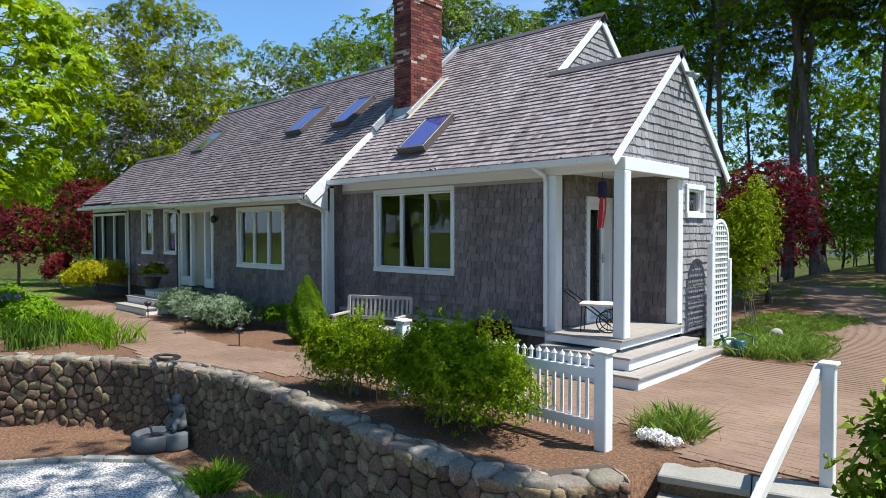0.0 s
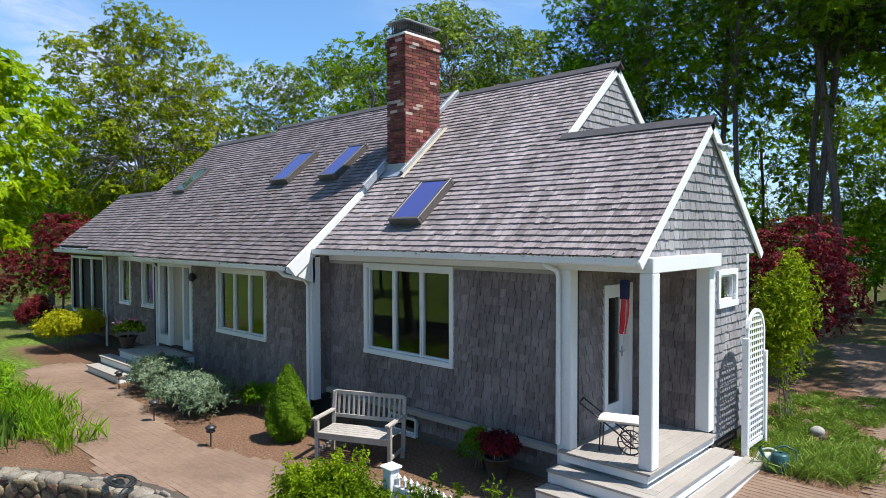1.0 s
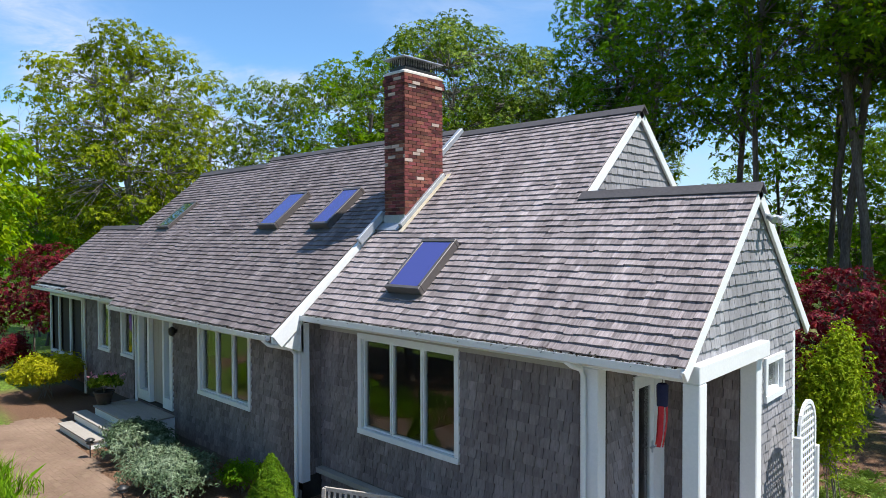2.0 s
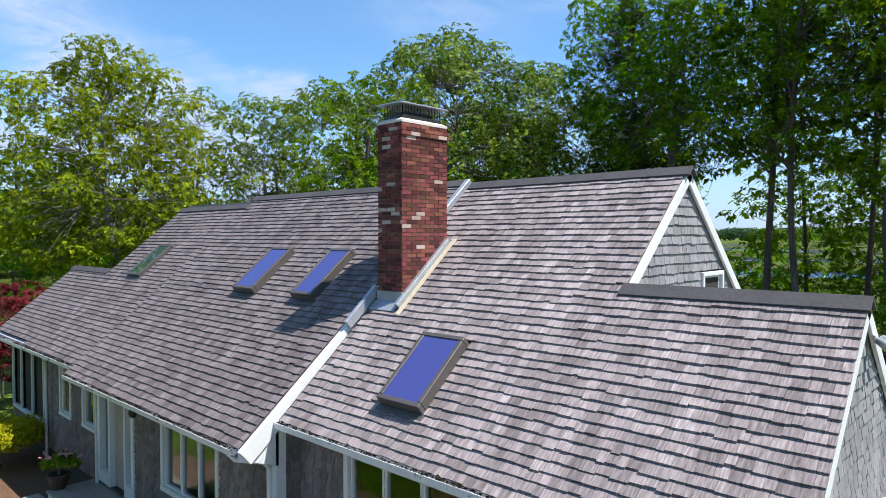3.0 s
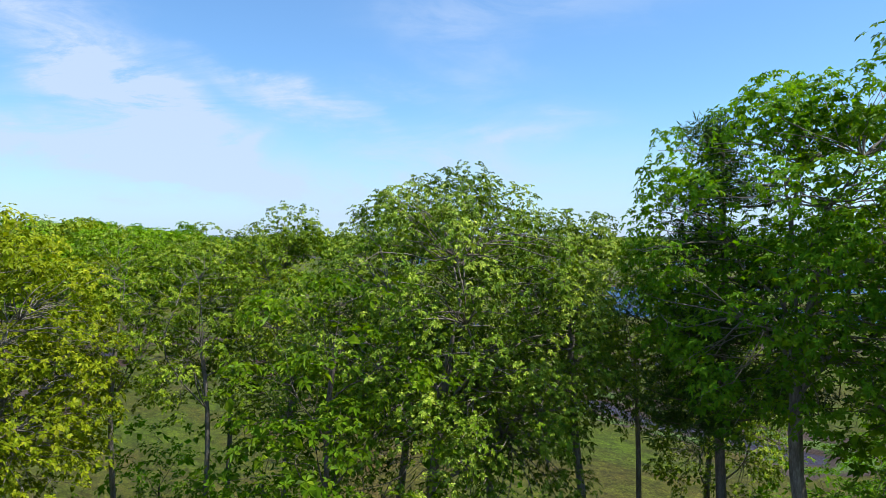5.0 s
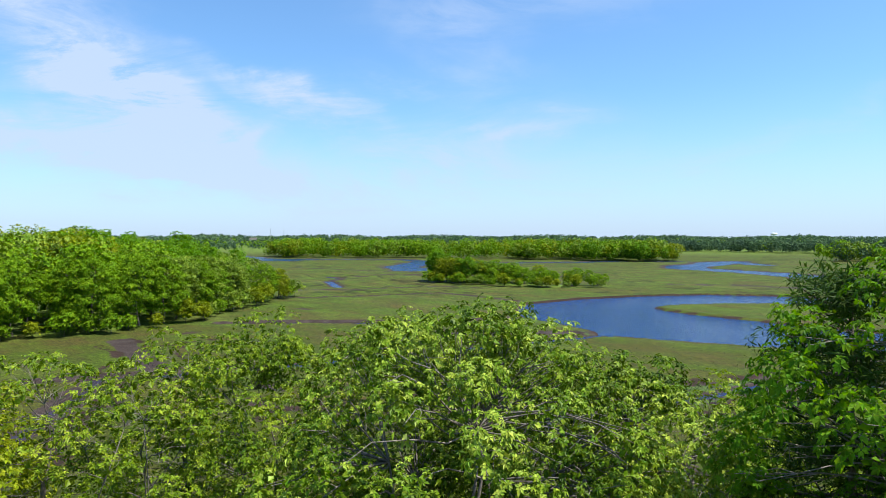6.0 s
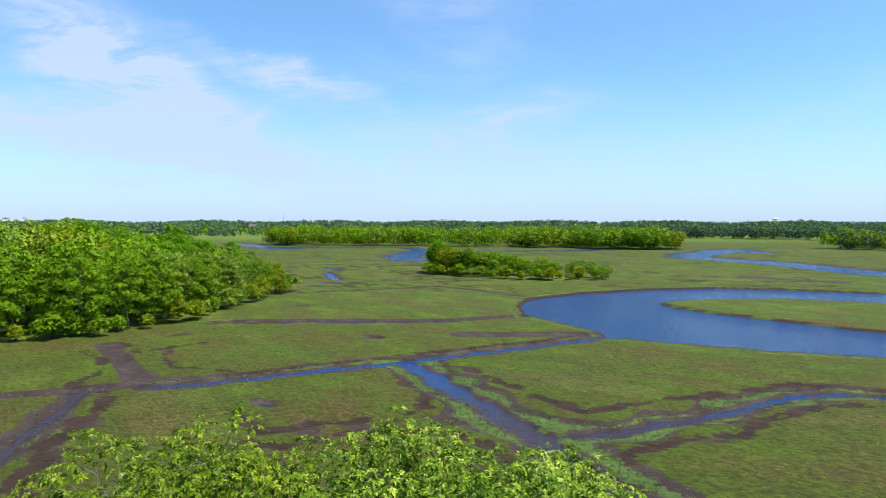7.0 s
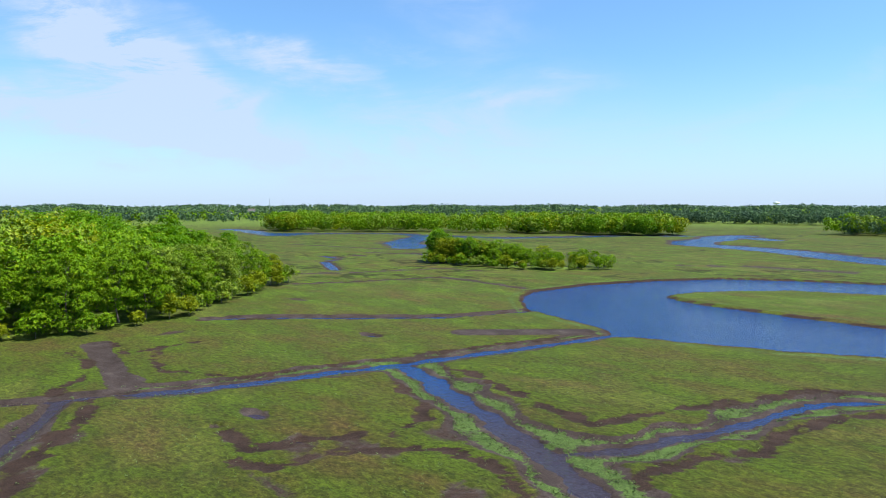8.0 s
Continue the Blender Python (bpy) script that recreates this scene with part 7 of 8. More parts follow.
# ---- things on the far shore ----
def far_house(x, y, z, w, d, h, turn, roof_mat):
    """A small far house: walls, gabled roof, dark windows."""
    ob = thing("far_house", "small white house among the trees across the marsh", "house", "far houses", at=(x, y, z))
    ob.rotation_euler[2] = turn
    wl = part("wall", box(-w / 2, w / 2, -d / 2, d / 2, 0, h, 0.02), M_WHITE, ob)
    bm = bmesh.new()
    pts = [(-d / 2 - 0.4, h - 0.2), (d / 2 + 0.4, h - 0.2), (0, h + d * 0.42)]
    vs = [bm.verts.new((sx * (w / 2 + 0.3), p, q)) for sx in (-1, 1) for p, q in pts]
    for f in ((0, 1, 2), (5, 4, 3), (0, 3, 4, 1), (1, 4, 5, 2), (2, 5, 3, 0)):
        bm.faces.new([vs[k] for k in f])
    bmesh.ops.recalc_face_normals(bm, faces=bm.faces)
    part("roof", bm, roof_mat, ob)
    for k in (-1, 0, 1):
        part("window", box(k * w * 0.3 - 0.6, k * w * 0.3 + 0.6, -d / 2 - 0.05, -d / 2 + 0.05, h * 0.4, h * 0.8, 0), M_UNDER, wl)
    part("chimney", box(w * 0.2, w * 0.2 + 0.9, -0.45, 0.45, h, h + d * 0.42 + 1.2, 0), M_BRICK, ob)


for x, y, z, w, tn in ((-937, 509, 2.0, 9.0, 0.6), (-956, 560, 4.0, 11.0, 1.0), (-915, 530, -0.5, 8.0, 0.8)):
    far_house(x, y, z, w, 8.0, 5.5, tn, M_CONC)
for x, y in ((-1684, 1043), (-1655, 1070)):
    ms = thing("radio_mast", "thin grey radio mast on the far skyline", "mast", "masts", at=(x, y, 0))
    part("shaft", tube("shaft", [(0, 0, 0), (0, 0, 36)], [0.7, 0.4], M_LEAD, 6), None, ms)
    part("antenna", tube("antenna", [(0, 0, 36), (0, 0, 40)], 0.15, M_LEAD, 5), None, ms)
wt = thing("water_tower", "pale domed water tower on the far skyline", "tower", at=(-674, 2273, 0))
part("tank", lathe("tank", [(0.5, 20), (9, 22), (11, 24.5), (9, 27), (0, 28.5)], M_WHITE, 20), None, wt)
part("column", lathe("column", [(4, 0), (2.2, 4), (2.0, 19), (3.5, 21)], M_WHITE, 12), None, wt)

# ---- garden things ----
def ground_at(x, y):
    return float(garden_height(np.array([float(x)]), np.array([float(y)]))[0])


def bush(name, label, x, y, z, rx, ry, h, n, per, size, mat, seed, category="shrub", group="", up=0.4, width=0.5, low=0.05, lumps=14, stems=9, droop=0.2, wild=0.0):
    """A shrub: stems from the base and leaf rosettes on uneven lumps."""
    rng = np.random.default_rng(seed)
    ob = thing(name, label, category, group, at=(x, y, z))
    wood, cen, out = [], [], []
    k = rng.normal(size=(lumps, 3))
    k /= np.linalg.norm(k, axis=1, keepdims=True)
    k[:, 2] = np.abs(k[:, 2]) * 1.3 - 0.35
    lump = k * np.array([rx, ry, h * 0.45]) * rng.uniform(0.45, 0.8, (lumps, 1)) + np.array([0, 0, h * (0.5 + low)])
    for i in range(lumps):
        m = n // lumps
        d = rng.normal(size=(m, 3))
        d /= np.linalg.norm(d, axis=1, keepdims=True)
        r = np.array([rx, ry, h * 0.5]) * rng.uniform(0.36, 0.55)
        p = lump[i] + d * r * rng.uniform(0.55, 1.05, (m, 1))
        p[:, 2] = np.maximum(p[:, 2], 0.03)
        cen.append(p), out.append(d + np.array([0, 0, up]))
        if wild:  # loose shoots that stick out
            for _ in range(4):
                w = d[int(rng.integers(0, m))] * np.array([0.7, 0.7, 0.4]) + np.array([0, 0, 0.75])
                g = rng.uniform(0.2, 1.0, 22)[:, None]
                cen.append(lump[i] + w * g * wild * rng.uniform(0.6, 1.3) + rng.normal(size=(22, 3)) * 0.03)
                out.append(rng.normal(size=(22, 3)) + np.array([0, 0, 0.5]))
    for i in range(stems):
        e = lump[int(rng.integers(0, lumps))] * np.array([0.9, 0.9, 1.0])
        s = np.array([rng.normal() * rx * 0.15, rng.normal() * ry * 0.15, 0])
        q = np.linspace(0, 1, 5)[:, None]
        wood.append(tube_arrays(s + (e - s) * q + np.array([0, 0, 0.1 * h]) * np.sin(q * 3.14), 0.008 * (1 - 0.6 * q[:, 0]), 5))
    V, F = tufts(np.concatenate(cen), np.concatenate(out), per, size, width, 0.75, droop, rng)
    part("stem", smooth(fast_mesh("stem", *merge(wood), M_TWIG)), None, ob)
    part("leaves", fast_mesh("leaves", V, F, mat), None, ob)
    return ob


def blades(name, label, pts, h, mat, seed, per=30, r=0.12, w=0.012, lean=0.35, category="grass", z=None):
    """Clumps of upright narrow blades, bent over at the tip."""
    rng = np.random.default_rng(seed)
    P = np.repeat(np.array([(x, y, ground_at(x, y) if z is None else z) for x, y in pts]), per, 0)
    n = len(P)
    P = P + np.stack([rng.normal(size=n) * r, rng.normal(size=n) * r, np.zeros(n)], -1)
    L = h * rng.uniform(0.6, 1.2, n)[:, None]
    d = np.stack([rng.normal(size=n) * lean, rng.normal(size=n) * lean, np.ones(n)], -1)
    d /= np.linalg.norm(d, axis=1, keepdims=True)
    s = np.cross(d, rng.normal(size=(n, 3)))
    s /= np.linalg.norm(s, axis=1, keepdims=True)
    mid = P + d * L * 0.55
    tip = P + d * L + d * np.array([1, 1, 0]) * L * 0.5 - np.array([0, 0, 0.08]) * L
    V = np.stack([P - s * w * 0.6, P + s * w * 0.6, mid + s * w, tip, mid - s * w], 1).reshape(-1, 3)
    F = np.arange(5 * n).reshape(n, 5)
    ob = new(name, fast_mesh(name, V, F, mat))
    return tagged(ob, label, category, kind="stuff")


# -- the dry-stone retaining wall --
def clip_cell(poly, px, py, nx, ny):
    out = []
    for i in range(len(poly)):
        a, b = poly[i], poly[(i + 1) % len(poly)]
        da, db = (a[0] - px) * nx + (a[1] - py) * ny, (b[0] - px) * nx + (b[1] - py) * ny
        if da <= 0:
            out.append(a)
        if da * db < 0:
            t = da / (da - db)
            out.append((a[0] + (b[0] - a[0]) * t, a[1] + (b[1] - a[1]) * t))
    return out


def stone_cells(u0, u1, v0, v1, du, dv, seed):
    """Uneven cells that fill a rectangle, from jittered seeds."""
    rng = random.Random(seed)
    pts = []
    v, r = v0, 0
    while v < v1:
        u = u0 - du * (0.5 if r % 2 else 0)
        while u < u1 + du:
            pts.append((u + rng.uniform(-0.28, 0.28) * du + du / 2, v + rng.uniform(-0.30, 0.30) * dv + dv / 2))
            u += du * rng.choice((0.6, 0.8, 1.0, 1.4))
        v += dv
        r += 1
    cells = []
    for i, (x, y) in enumerate(pts):
        if not (u0 - du < x < u1 + du):
            continue
        poly = [(max(u0, x - 2 * du), max(v0, y - 2 * dv)), (min(u1, x + 2 * du), max(v0, y - 2 * dv)), (min(u1, x + 2 * du), min(v1, y + 2 * dv)), (max(u0, x - 2 * du), min(v1, y + 2 * dv))]
        if poly[0][0] >= poly[1][0] or poly[0][1] >= poly[2][1]:
            continue
        for j, (a, b) in enumerate(pts):
            if i != j and abs(a - x) < 3 * du and abs(b - y) < 3 * dv:
                poly = clip_cell(poly, (x + a) / 2, (y + b) / 2, a - x, b - y)
                if len(poly) < 3:
                    break
        if len(poly) >= 3:
            cells.append(poly)
    return cells


def stone_mesh(poly, depth, rng, gap=0.005):
    """A rounded stone over a cell, its middle bulging by depth (u, v, n coordinates)."""
    cx, cy = sum(p[0] for p in poly) / len(poly), sum(p[1] for p in poly) / len(poly)
    fine = []
    for i in range(len(poly)):
        a, b = poly[i], poly[(i + 1) % len(poly)]
        fine.append((a[0] * 0.82 + b[0] * 0.18, a[1] * 0.82 + b[1] * 0.18))
        fine.append((a[0] * 0.18 + b[0] * 0.82, a[1] * 0.18 + b[1] * 0.82))
    n = len(fine)
    size = max(0.03, math.sqrt(sum((p[0] - cx) ** 2 + (p[1] - cy) ** 2 for p in fine) / n))
    k = max(0.5, 1 - gap / size)
    V = []
    for s, d in ((k, -0.06), (k, 0.0), (k * 0.95, depth * 0.72), (k * 0.72, depth)):
        for p in fine:
            V.append((cx + (p[0] - cx) * s + rng.uniform(-0.006, 0.006), cy + (p[1] - cy) * s + rng.uniform(-0.006, 0.006), d + rng.uniform(-0.16, 0.16) * depth))
    V.append((cx, cy, depth * 1.03))
    F = []
    for r in range(3):
        for i in range(n):
            j = (i + 1) % n
            F.append((r * n + i, r * n + j, (r + 1) * n + j, (r + 1) * n + i))
    for i in range(n):
        F.append((3 * n + i, 3 * n + (i + 1) % n, 4 * n))
    return V, F


def along(pts, d):
    for (ax, ay), (bx, by) in zip(pts[:-1], pts[1:]):
        ln = math.hypot(bx - ax, by - ay)
        if d <= ln or (bx, by) == pts[-1]:
            t = d / ln
            return ax + (bx - ax) * t, ay + (by - ay) * t, (bx - ax) / ln, (by - ay) / ln
        d -= ln


def stone_wall():
    line = [p for p in WALL_LINE if p[0] > -9.6]
    line = [(-9.4, -7.1)] + [p for p in line if p[0] > -9.3]
    total = sum(math.hypot(b[0] - a[0], b[1] - a[1]) for a, b in zip(line[:-1], line[1:]))
    top = 0.07
    bm = bmesh.new()
    ring = []
    steps = 60
    for k in range(steps + 1):
        x, y, tx, ty = along(line, total * k / steps * 0.9999)
        nx, ny = ty, -tx
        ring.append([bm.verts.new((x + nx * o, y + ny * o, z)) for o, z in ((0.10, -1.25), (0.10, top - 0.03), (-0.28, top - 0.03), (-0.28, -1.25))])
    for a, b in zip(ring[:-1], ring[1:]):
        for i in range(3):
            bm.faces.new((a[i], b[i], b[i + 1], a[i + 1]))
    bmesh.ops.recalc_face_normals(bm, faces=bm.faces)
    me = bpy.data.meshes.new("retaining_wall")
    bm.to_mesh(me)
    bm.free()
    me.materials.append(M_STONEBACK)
    wall = tagged(new("retaining_wall", me), "dry-laid grey fieldstone retaining wall along the terrace", "wall", kind="structure")
    rng = random.Random(9)

    def place(V, F, flat):
        W = []
        for u, v, n in V:
            x, y, tx, ty = along(line, min(max(u, 0.001), total - 0.001))
            nx, ny = ty, -tx
            if flat:
                W.append((x + nx * (0.16 - v), y + ny * (0.16 - v), top - 0.04 + n))
            else:
                W.append((x + nx * (0.10 + n), y + ny * (0.10 + n), v))
        me = bpy.data.meshes.new("stone")
        me.from_pydata(W, [], F)
        me.materials.append(M_CAPSTONE if flat else M_STONE)
        me.polygons.foreach_set("use_smooth", np.ones(len(F), bool))
        ob = new("stone", me)
        ob.parent = wall

    for cell in stone_cells(0, total, -1.15, top - 0.03, 0.235, 0.135, 3):
        place(*stone_mesh(cell, rng.uniform(0.02, 0.055), rng), False)
    for cell in stone_cells(0, total, 0.03, 0.31, 0.27, 0.26, 5):
        place(*stone_mesh(cell, rng.uniform(0.02, 0.075), rng), True)


stone_wall()


# -- brick paving --
def paved(x, y):
    patio = (x > -1.4) & (x < 3.45) & (y > -2.75) & (y < 2.15) & ~((x < 2.05) & (y < -2.1 + 0.2 * x))
    lane = [(0.6, -1.6), (-1.6, -1.75), (-3.2, -2.35), (-4.6, -2.85), (-6.4, -3.3), (-8.6, -3.05), (-10.6, -2.75), (-12.5, -2.55), (-14.6, -2.15)]
    d = line_distance(x, y, lane)
    lane2 = [(2.75, 1.5), (2.65, 3.5), (2.1, 6.0), (1.2, 8.6), (0.4, 11.0)]
    d2 = line_distance(x, y, lane2)
    return (patio | (d < 0.72) | (d2 < 0.78))


def paving():
    L, W, g = 0.203, 0.100, 0.0016
    me = bpy.data.meshes.new("pavement_bed")
    rng = np.random.default_rng(12)
    xs, ys = np.arange(-15.4, 3.6, L), np.arange(-4.1, 11.8, W)
    X, Y = np.meshgrid(xs, ys, indexing="ij")
    X = X + (np.arange(len(ys)) % 2)[None] * L / 2
    keep = paved(X + L / 2, Y + W / 2) & (Y > wall_y(X) + 0.25)
    hx, hy = X[keep], Y[keep]
    hz = garden_height(hx + L / 2, hy + W / 2)
    jig = rng.normal(size=(len(hx), 3)) * np.array([0.001, 0.001, 0.0007])
    unit = np.array([(0.0, 0, 0), (1, 0, 0), (1, 1, 0), (0, 1, 0), (0.01, 0.02, 1), (0.99, 0.02, 1), (0.99, 0.98, 1), (0.01, 0.98, 1)])
    UF = np.array([(4, 5, 6, 7), (0, 1, 5, 4), (1, 2, 6, 5), (2, 3, 7, 6), (3, 0, 4, 7)])
    size = np.array([L - g, W - g, 0.0245])
    near = (hx > 0.2) & (hx < 3.3) & (hy > -2.6) & (hy < 0.3)
    idx = np.nonzero(near)[0][:300]
    single = np.zeros(len(hx), bool)
    single[idx] = True
    base = np.stack([hx, hy, hz - 0.012], -1) + jig
    P = (unit[None] * size)[None][0] + base[~single][:, None]
    F = (UF[None] + (np.arange((~single).sum()) * 8)[:, None, None]).reshape(-1, 4)
    bed = tagged(new("pavement", fast_mesh("pavement", *bed_sheet(), M_SAND)), "worn red-brown brick path and patio", "pavement", kind="structure")
    fld = part("brick_field", fast_mesh("brick_field", P.reshape(-1, 3), F, M_PAVE), None, bed)
    fld["kind"] = "stuff"
    um = fast_mesh("brick", unit * size, UF, M_PAVE)
    for i in idx:
        ob = new("brick", um)
        ob.parent = bed
        ob.location = base[i]


def bed_sheet():
    """The sand bed under the bricks, as small squares."""
    s = 0.2
    xs, ys = np.arange(-15.4, 3.8, s), np.arange(-4.1, 11.8, s)
    X, Y = np.meshgrid(xs, ys, indexing="ij")
    keep = paved(X + s / 2, Y + s / 2) & (Y > wall_y(X) + 0.35)
    x, y = X[keep], Y[keep]
    c = np.stack([x, y], -1)[:, None] + np.array([(0, 0), (s, 0), (s, s), (0, s)])[None]
    z = garden_height(c[..., 0], c[..., 1]) + 0.0112
    V = np.concatenate([c, z[..., None]], -1).reshape(-1, 3)
    return V, np.arange(len(V)).reshape(-1, 4)


# -- garden steps, rail and fence --
def garden_steps():
    ob = thing("garden_steps", "grey stone slab steps down to the drive", "steps", at=(0, 0, 0))
    d, n = Vector((0.96, 0.28, 0)).normalized(), Vector((0.28, -0.96, 0)).normalized()
    for k in range(6):
        z = -0.005 - 0.175 * k
        p = Vector((1.98, -2.84, 0)) + n * (0.34 * k)
        M = Matrix.Translation(p) @ Matrix((d, -n, Vector((0, 0, 1)))).transposed().to_4x4()
        for a, b in ((0.0, 0.72), (0.73, 1.36)):
            part("slab", box(a, b, -0.38, 0.06, z - 0.07, z, 0.012, M), M_SLAB, ob)
        part("riser", box(0.02, 1.34, -0.33, 0.05, z - 0.18, z - 0.072, 0.01, M), M_STONE, ob)


def handrail():
    ob = thing("handrail", "white-painted wooden handrail with capped posts", "handrail", at=(3.21, -2.49, 0))
    for (x, y, z0, z1) in ((0, 0, -0.05, 0.98), (-0.10, -2.15, -1.1, -0.05)):
        ps = part("post", box(x - 0.05, x + 0.05, y - 0.05, y + 0.05, z0, z1, 0.006), M_WHITE, ob)
        part("cap", box(x - 0.07, x + 0.07, y - 0.07, y + 0.07, z1, z1 + 0.03, 0.008), M_WHITE, ps)
    part("rail", bar((-0.075, 0.02, 0.95), (-0.13, -2.2, -0.12), 0.06, 0.09, (0, 0, 1), 0.008), M_WHITE, ob)


def picket_fence():
    a, b = Vector((1.44, -2.97, 0)), Vector((-1.52, -2.78, 0))
    ob = thing("picket_fence", "white picket fence half hidden by shrubs", "fence", at=a)
    d = (b - a).normalized()
    n = (b - a).length
    yaw = math.atan2(d.y, d.x)
    M = Matrix.Rotation(yaw, 4, "Z")
    for u in (0.0, n):
        ps = part("post", box(u - 0.065, u + 0.065, -0.065, 0.065, -0.05, 0.92, 0.008, M), M_WHITE, ob)
        part("cap", box(u - 0.09, u + 0.09, -0.09, 0.09, 0.92, 0.955, 0.012, M), M_WHITE, ps)
    for z in (0.16, 0.66):
        part("rail", box(0.06, n - 0.06, -0.012, 0.022, z, z + 0.10, 0.005, M), M_WHITE, ob)
    bm = bmesh.new()
    add_box(bm, -0.018, 0.018, -0.035, -0.013, 0.10, 0.84, None, 0.003)
    bmesh.ops.create_cone(bm, cap_ends=True, segments=4, radius1=0.034, radius2=0.0, depth=0.05, matrix=Matrix.Translation((0, -0.024, 0.865)) @ Matrix.Rotation(radians(45), 4, "Z"))
    me = bpy.data.meshes.new("picket")
    bm.to_mesh(me)
    bm.free()
    me.materials.append(M_WHITE)
    k = int(n / 0.098)
    for i in range(1, k):
        p = new("picket", me)
        p.parent = ob
        p.matrix_basis = M @ Matrix.Translation((n * i / k, 0, 0))


garden_steps()
handrail()
picket_fence()


# -- bench --
def bench():
    ob = thing("garden_bench", "silver-grey slatted teak bench on the mulch by the wall", "bench", at=(-4.02, -1.15, 0.0))
    ob.rotation_euler[2] = radians(24)
    w = 1.20
    for x in (-w / 2, w / 2):
        part("front_leg", box(x - 0.03, x + 0.03, -0.27, -0.21, 0, 0.62, 0.006), M_TEAK, ob)
        part("back_leg", bar((x, 0.24, 0), (x, 0.34, 0.92), 0.06, 0.05, (0, 1, 0)), M_TEAK, ob)
        part("arm", bar((x, -0.34, 0.64), (x, 0.29, 0.64), 0.075, 0.035), M_TEAK, ob)
        part("side_rail", box(x - 0.02, x + 0.02, -0.22, 0.26, 0.12, 0.17, 0.004), M_TEAK, ob)
    part("front_rail", box(-w / 2, w / 2, -0.26, -0.225, 0.33, 0.41, 0.004), M_TEAK, ob)
    for i in range(6):
        part("seat_slat", box(-w / 2 + 0.02, w / 2 - 0.02, -0.275 + 0.088 * i, -0.275 + 0.088 * i + 0.075, 0.41, 0.435, 0.005), M_TEAK, ob)
    for z, y in ((0.52, 0.285), (0.88, 0.325)):
        part("back_rail", box(-w / 2, w / 2, y, y + 0.03, z, z + 0.06, 0.005), M_TEAK, ob)
    for i in range(13):
        x = -w / 2 + 0.08 + (w - 0.16) * i / 12
        part("back_slat", bar((x, 0.298, 0.56), (x, 0.338, 0.89), 0.04, 0.014, (0, 1, 0), 0.003), M_TEAK, ob)


bench()


# -- shrubs and flowers --
def topiary(x, y, z, h, r):
    ob = thing("topiary_spruce", "dense clipped dwarf spruce cone beside the bench", "shrub", at=(x, y, z))
    rng = np.random.default_rng(31)
    n = 5200
    t = rng.uniform(0, 1, n) ** 0.75
    a = rng.uniform(0, 6.28, n)
    zz = 0.05 + (1 - t) * (h - 0.05)
    rr = r * np.sin(np.clip(t * 1.9 + 0.08, 0, 1.571)) * (1 - 0.35 * np.clip(t - 0.85, 0, 1) / 0.15) * (0.9 + 0.12 * np.sin(a * 5 + zz * 9) + 0.06 * rng.normal(size=n))
    P = np.stack([np.cos(a) * rr, np.sin(a) * rr, zz], -1)
    O = np.stack([np.cos(a), np.sin(a), np.full(n, 0.7)], -1)
    part("trunk", tube("trunk", [(0, 0, -0.05), (0, 0, h * 0.5)], [0.04, 0.02], M_BARK), None, ob)
    part("core", lathe("core", [(0.05, 0.05), (r * 0.8, 0.2), (r * 0.7, h * 0.4), (r * 0.35, h * 0.75), (0.02, h * 0.95)], M_OAKDARK, 12), None, ob)
    part("leaves", fast_mesh("leaves", *tufts(P, O, 5, 0.042, 0.35, 0.6, 0.0, rng), M_TOPI), None, ob)


topiary(-5.62, -1.36, 0.0, 1.24, 0.36)
bush("lime_shrub", "bushy lime-green shrub above the stone wall", -1.95, -3.2, 0, 0.90, 0.5, 1.12, 4200, 4, 0.042, M_LIME, 41, low=-0.13, wild=0.34, lumps=44, stems=14, group="lime shrubs")
bush("lime_shrub", "bushy lime-green shrub over the picket fence", -0.10, -3.3, 0, 1.02, 0.58, 1.32, 6600, 4, 0.042, M_LIME, 42, low=-0.13, wild=0.34, lumps=52, stems=16, group="lime shrubs")
bush("blue_juniper", "low blue-grey spreading juniper in the mulch", -8.55, -1.45, 0, 1.15, 0.8, 0.66, 2400, 5, 0.075, M_BLUE, 43, group="junipers", up=0.5, width=0.28, lumps=30, wild=0.10)
bush("blue_juniper", "low blue-grey spreading juniper in the mulch", -10.6, -1.3, 0, 1.1, 0.7, 0.72, 2200, 5, 0.08, M_BLUE, 44, group="junipers", up=0.5, width=0.28, lumps=26, wild=0.10)
bush("dark_shrub", "dark evergreen shrub against the foundation", -7.5, -0.75, 0, 0.5, 0.4, 0.55, 500, 4, 0.06, M_OAKDARK, 45)
bush("gold_shrub", "golden-yellow leafy shrub by the far wing", -17.4, -1.0, 0, 1.25, 0.95, 1.35, 2000, 4, 0.085, M_GOLD, 46)
bush("azalea", "yellow-green azalea at the gable corner", 0.26, 4.75, 0.15, 0.50, 0.72, 3.0, 5200, 4, 0.06, M_GOLDGREEN, 47, low=0.0, lumps=30, stems=7)
bush("crimson_azalea", "low crimson-leaved shrub by the screened end wing", -20.9, -1.0, -0.05, 0.75, 0.6, 1.5, 900, 4, 0.08, M_RED, 52)
bush("edge_shrub", "dark-leaved shrub beside the garden steps", 4.05, -3.4, -0.6, 0.75, 0.85, 1.75, 1500, 4, 0.10, M_OAK, 48)
bush("rhododendron", "purple-flowering rhododendron beyond the lawn", -24.5, -5.0, 0, 1.4, 1.2, 1.8, 1400, 4, 0.11, M_PURPLE, 49)
bush("leaf_mound", "leafy green perennials on the lawn edge", -14.2, -4.1, 0, 1.5, 0.7, 0.7, 1400, 5, 0.12, M_BLADE, 50, width=0.25)
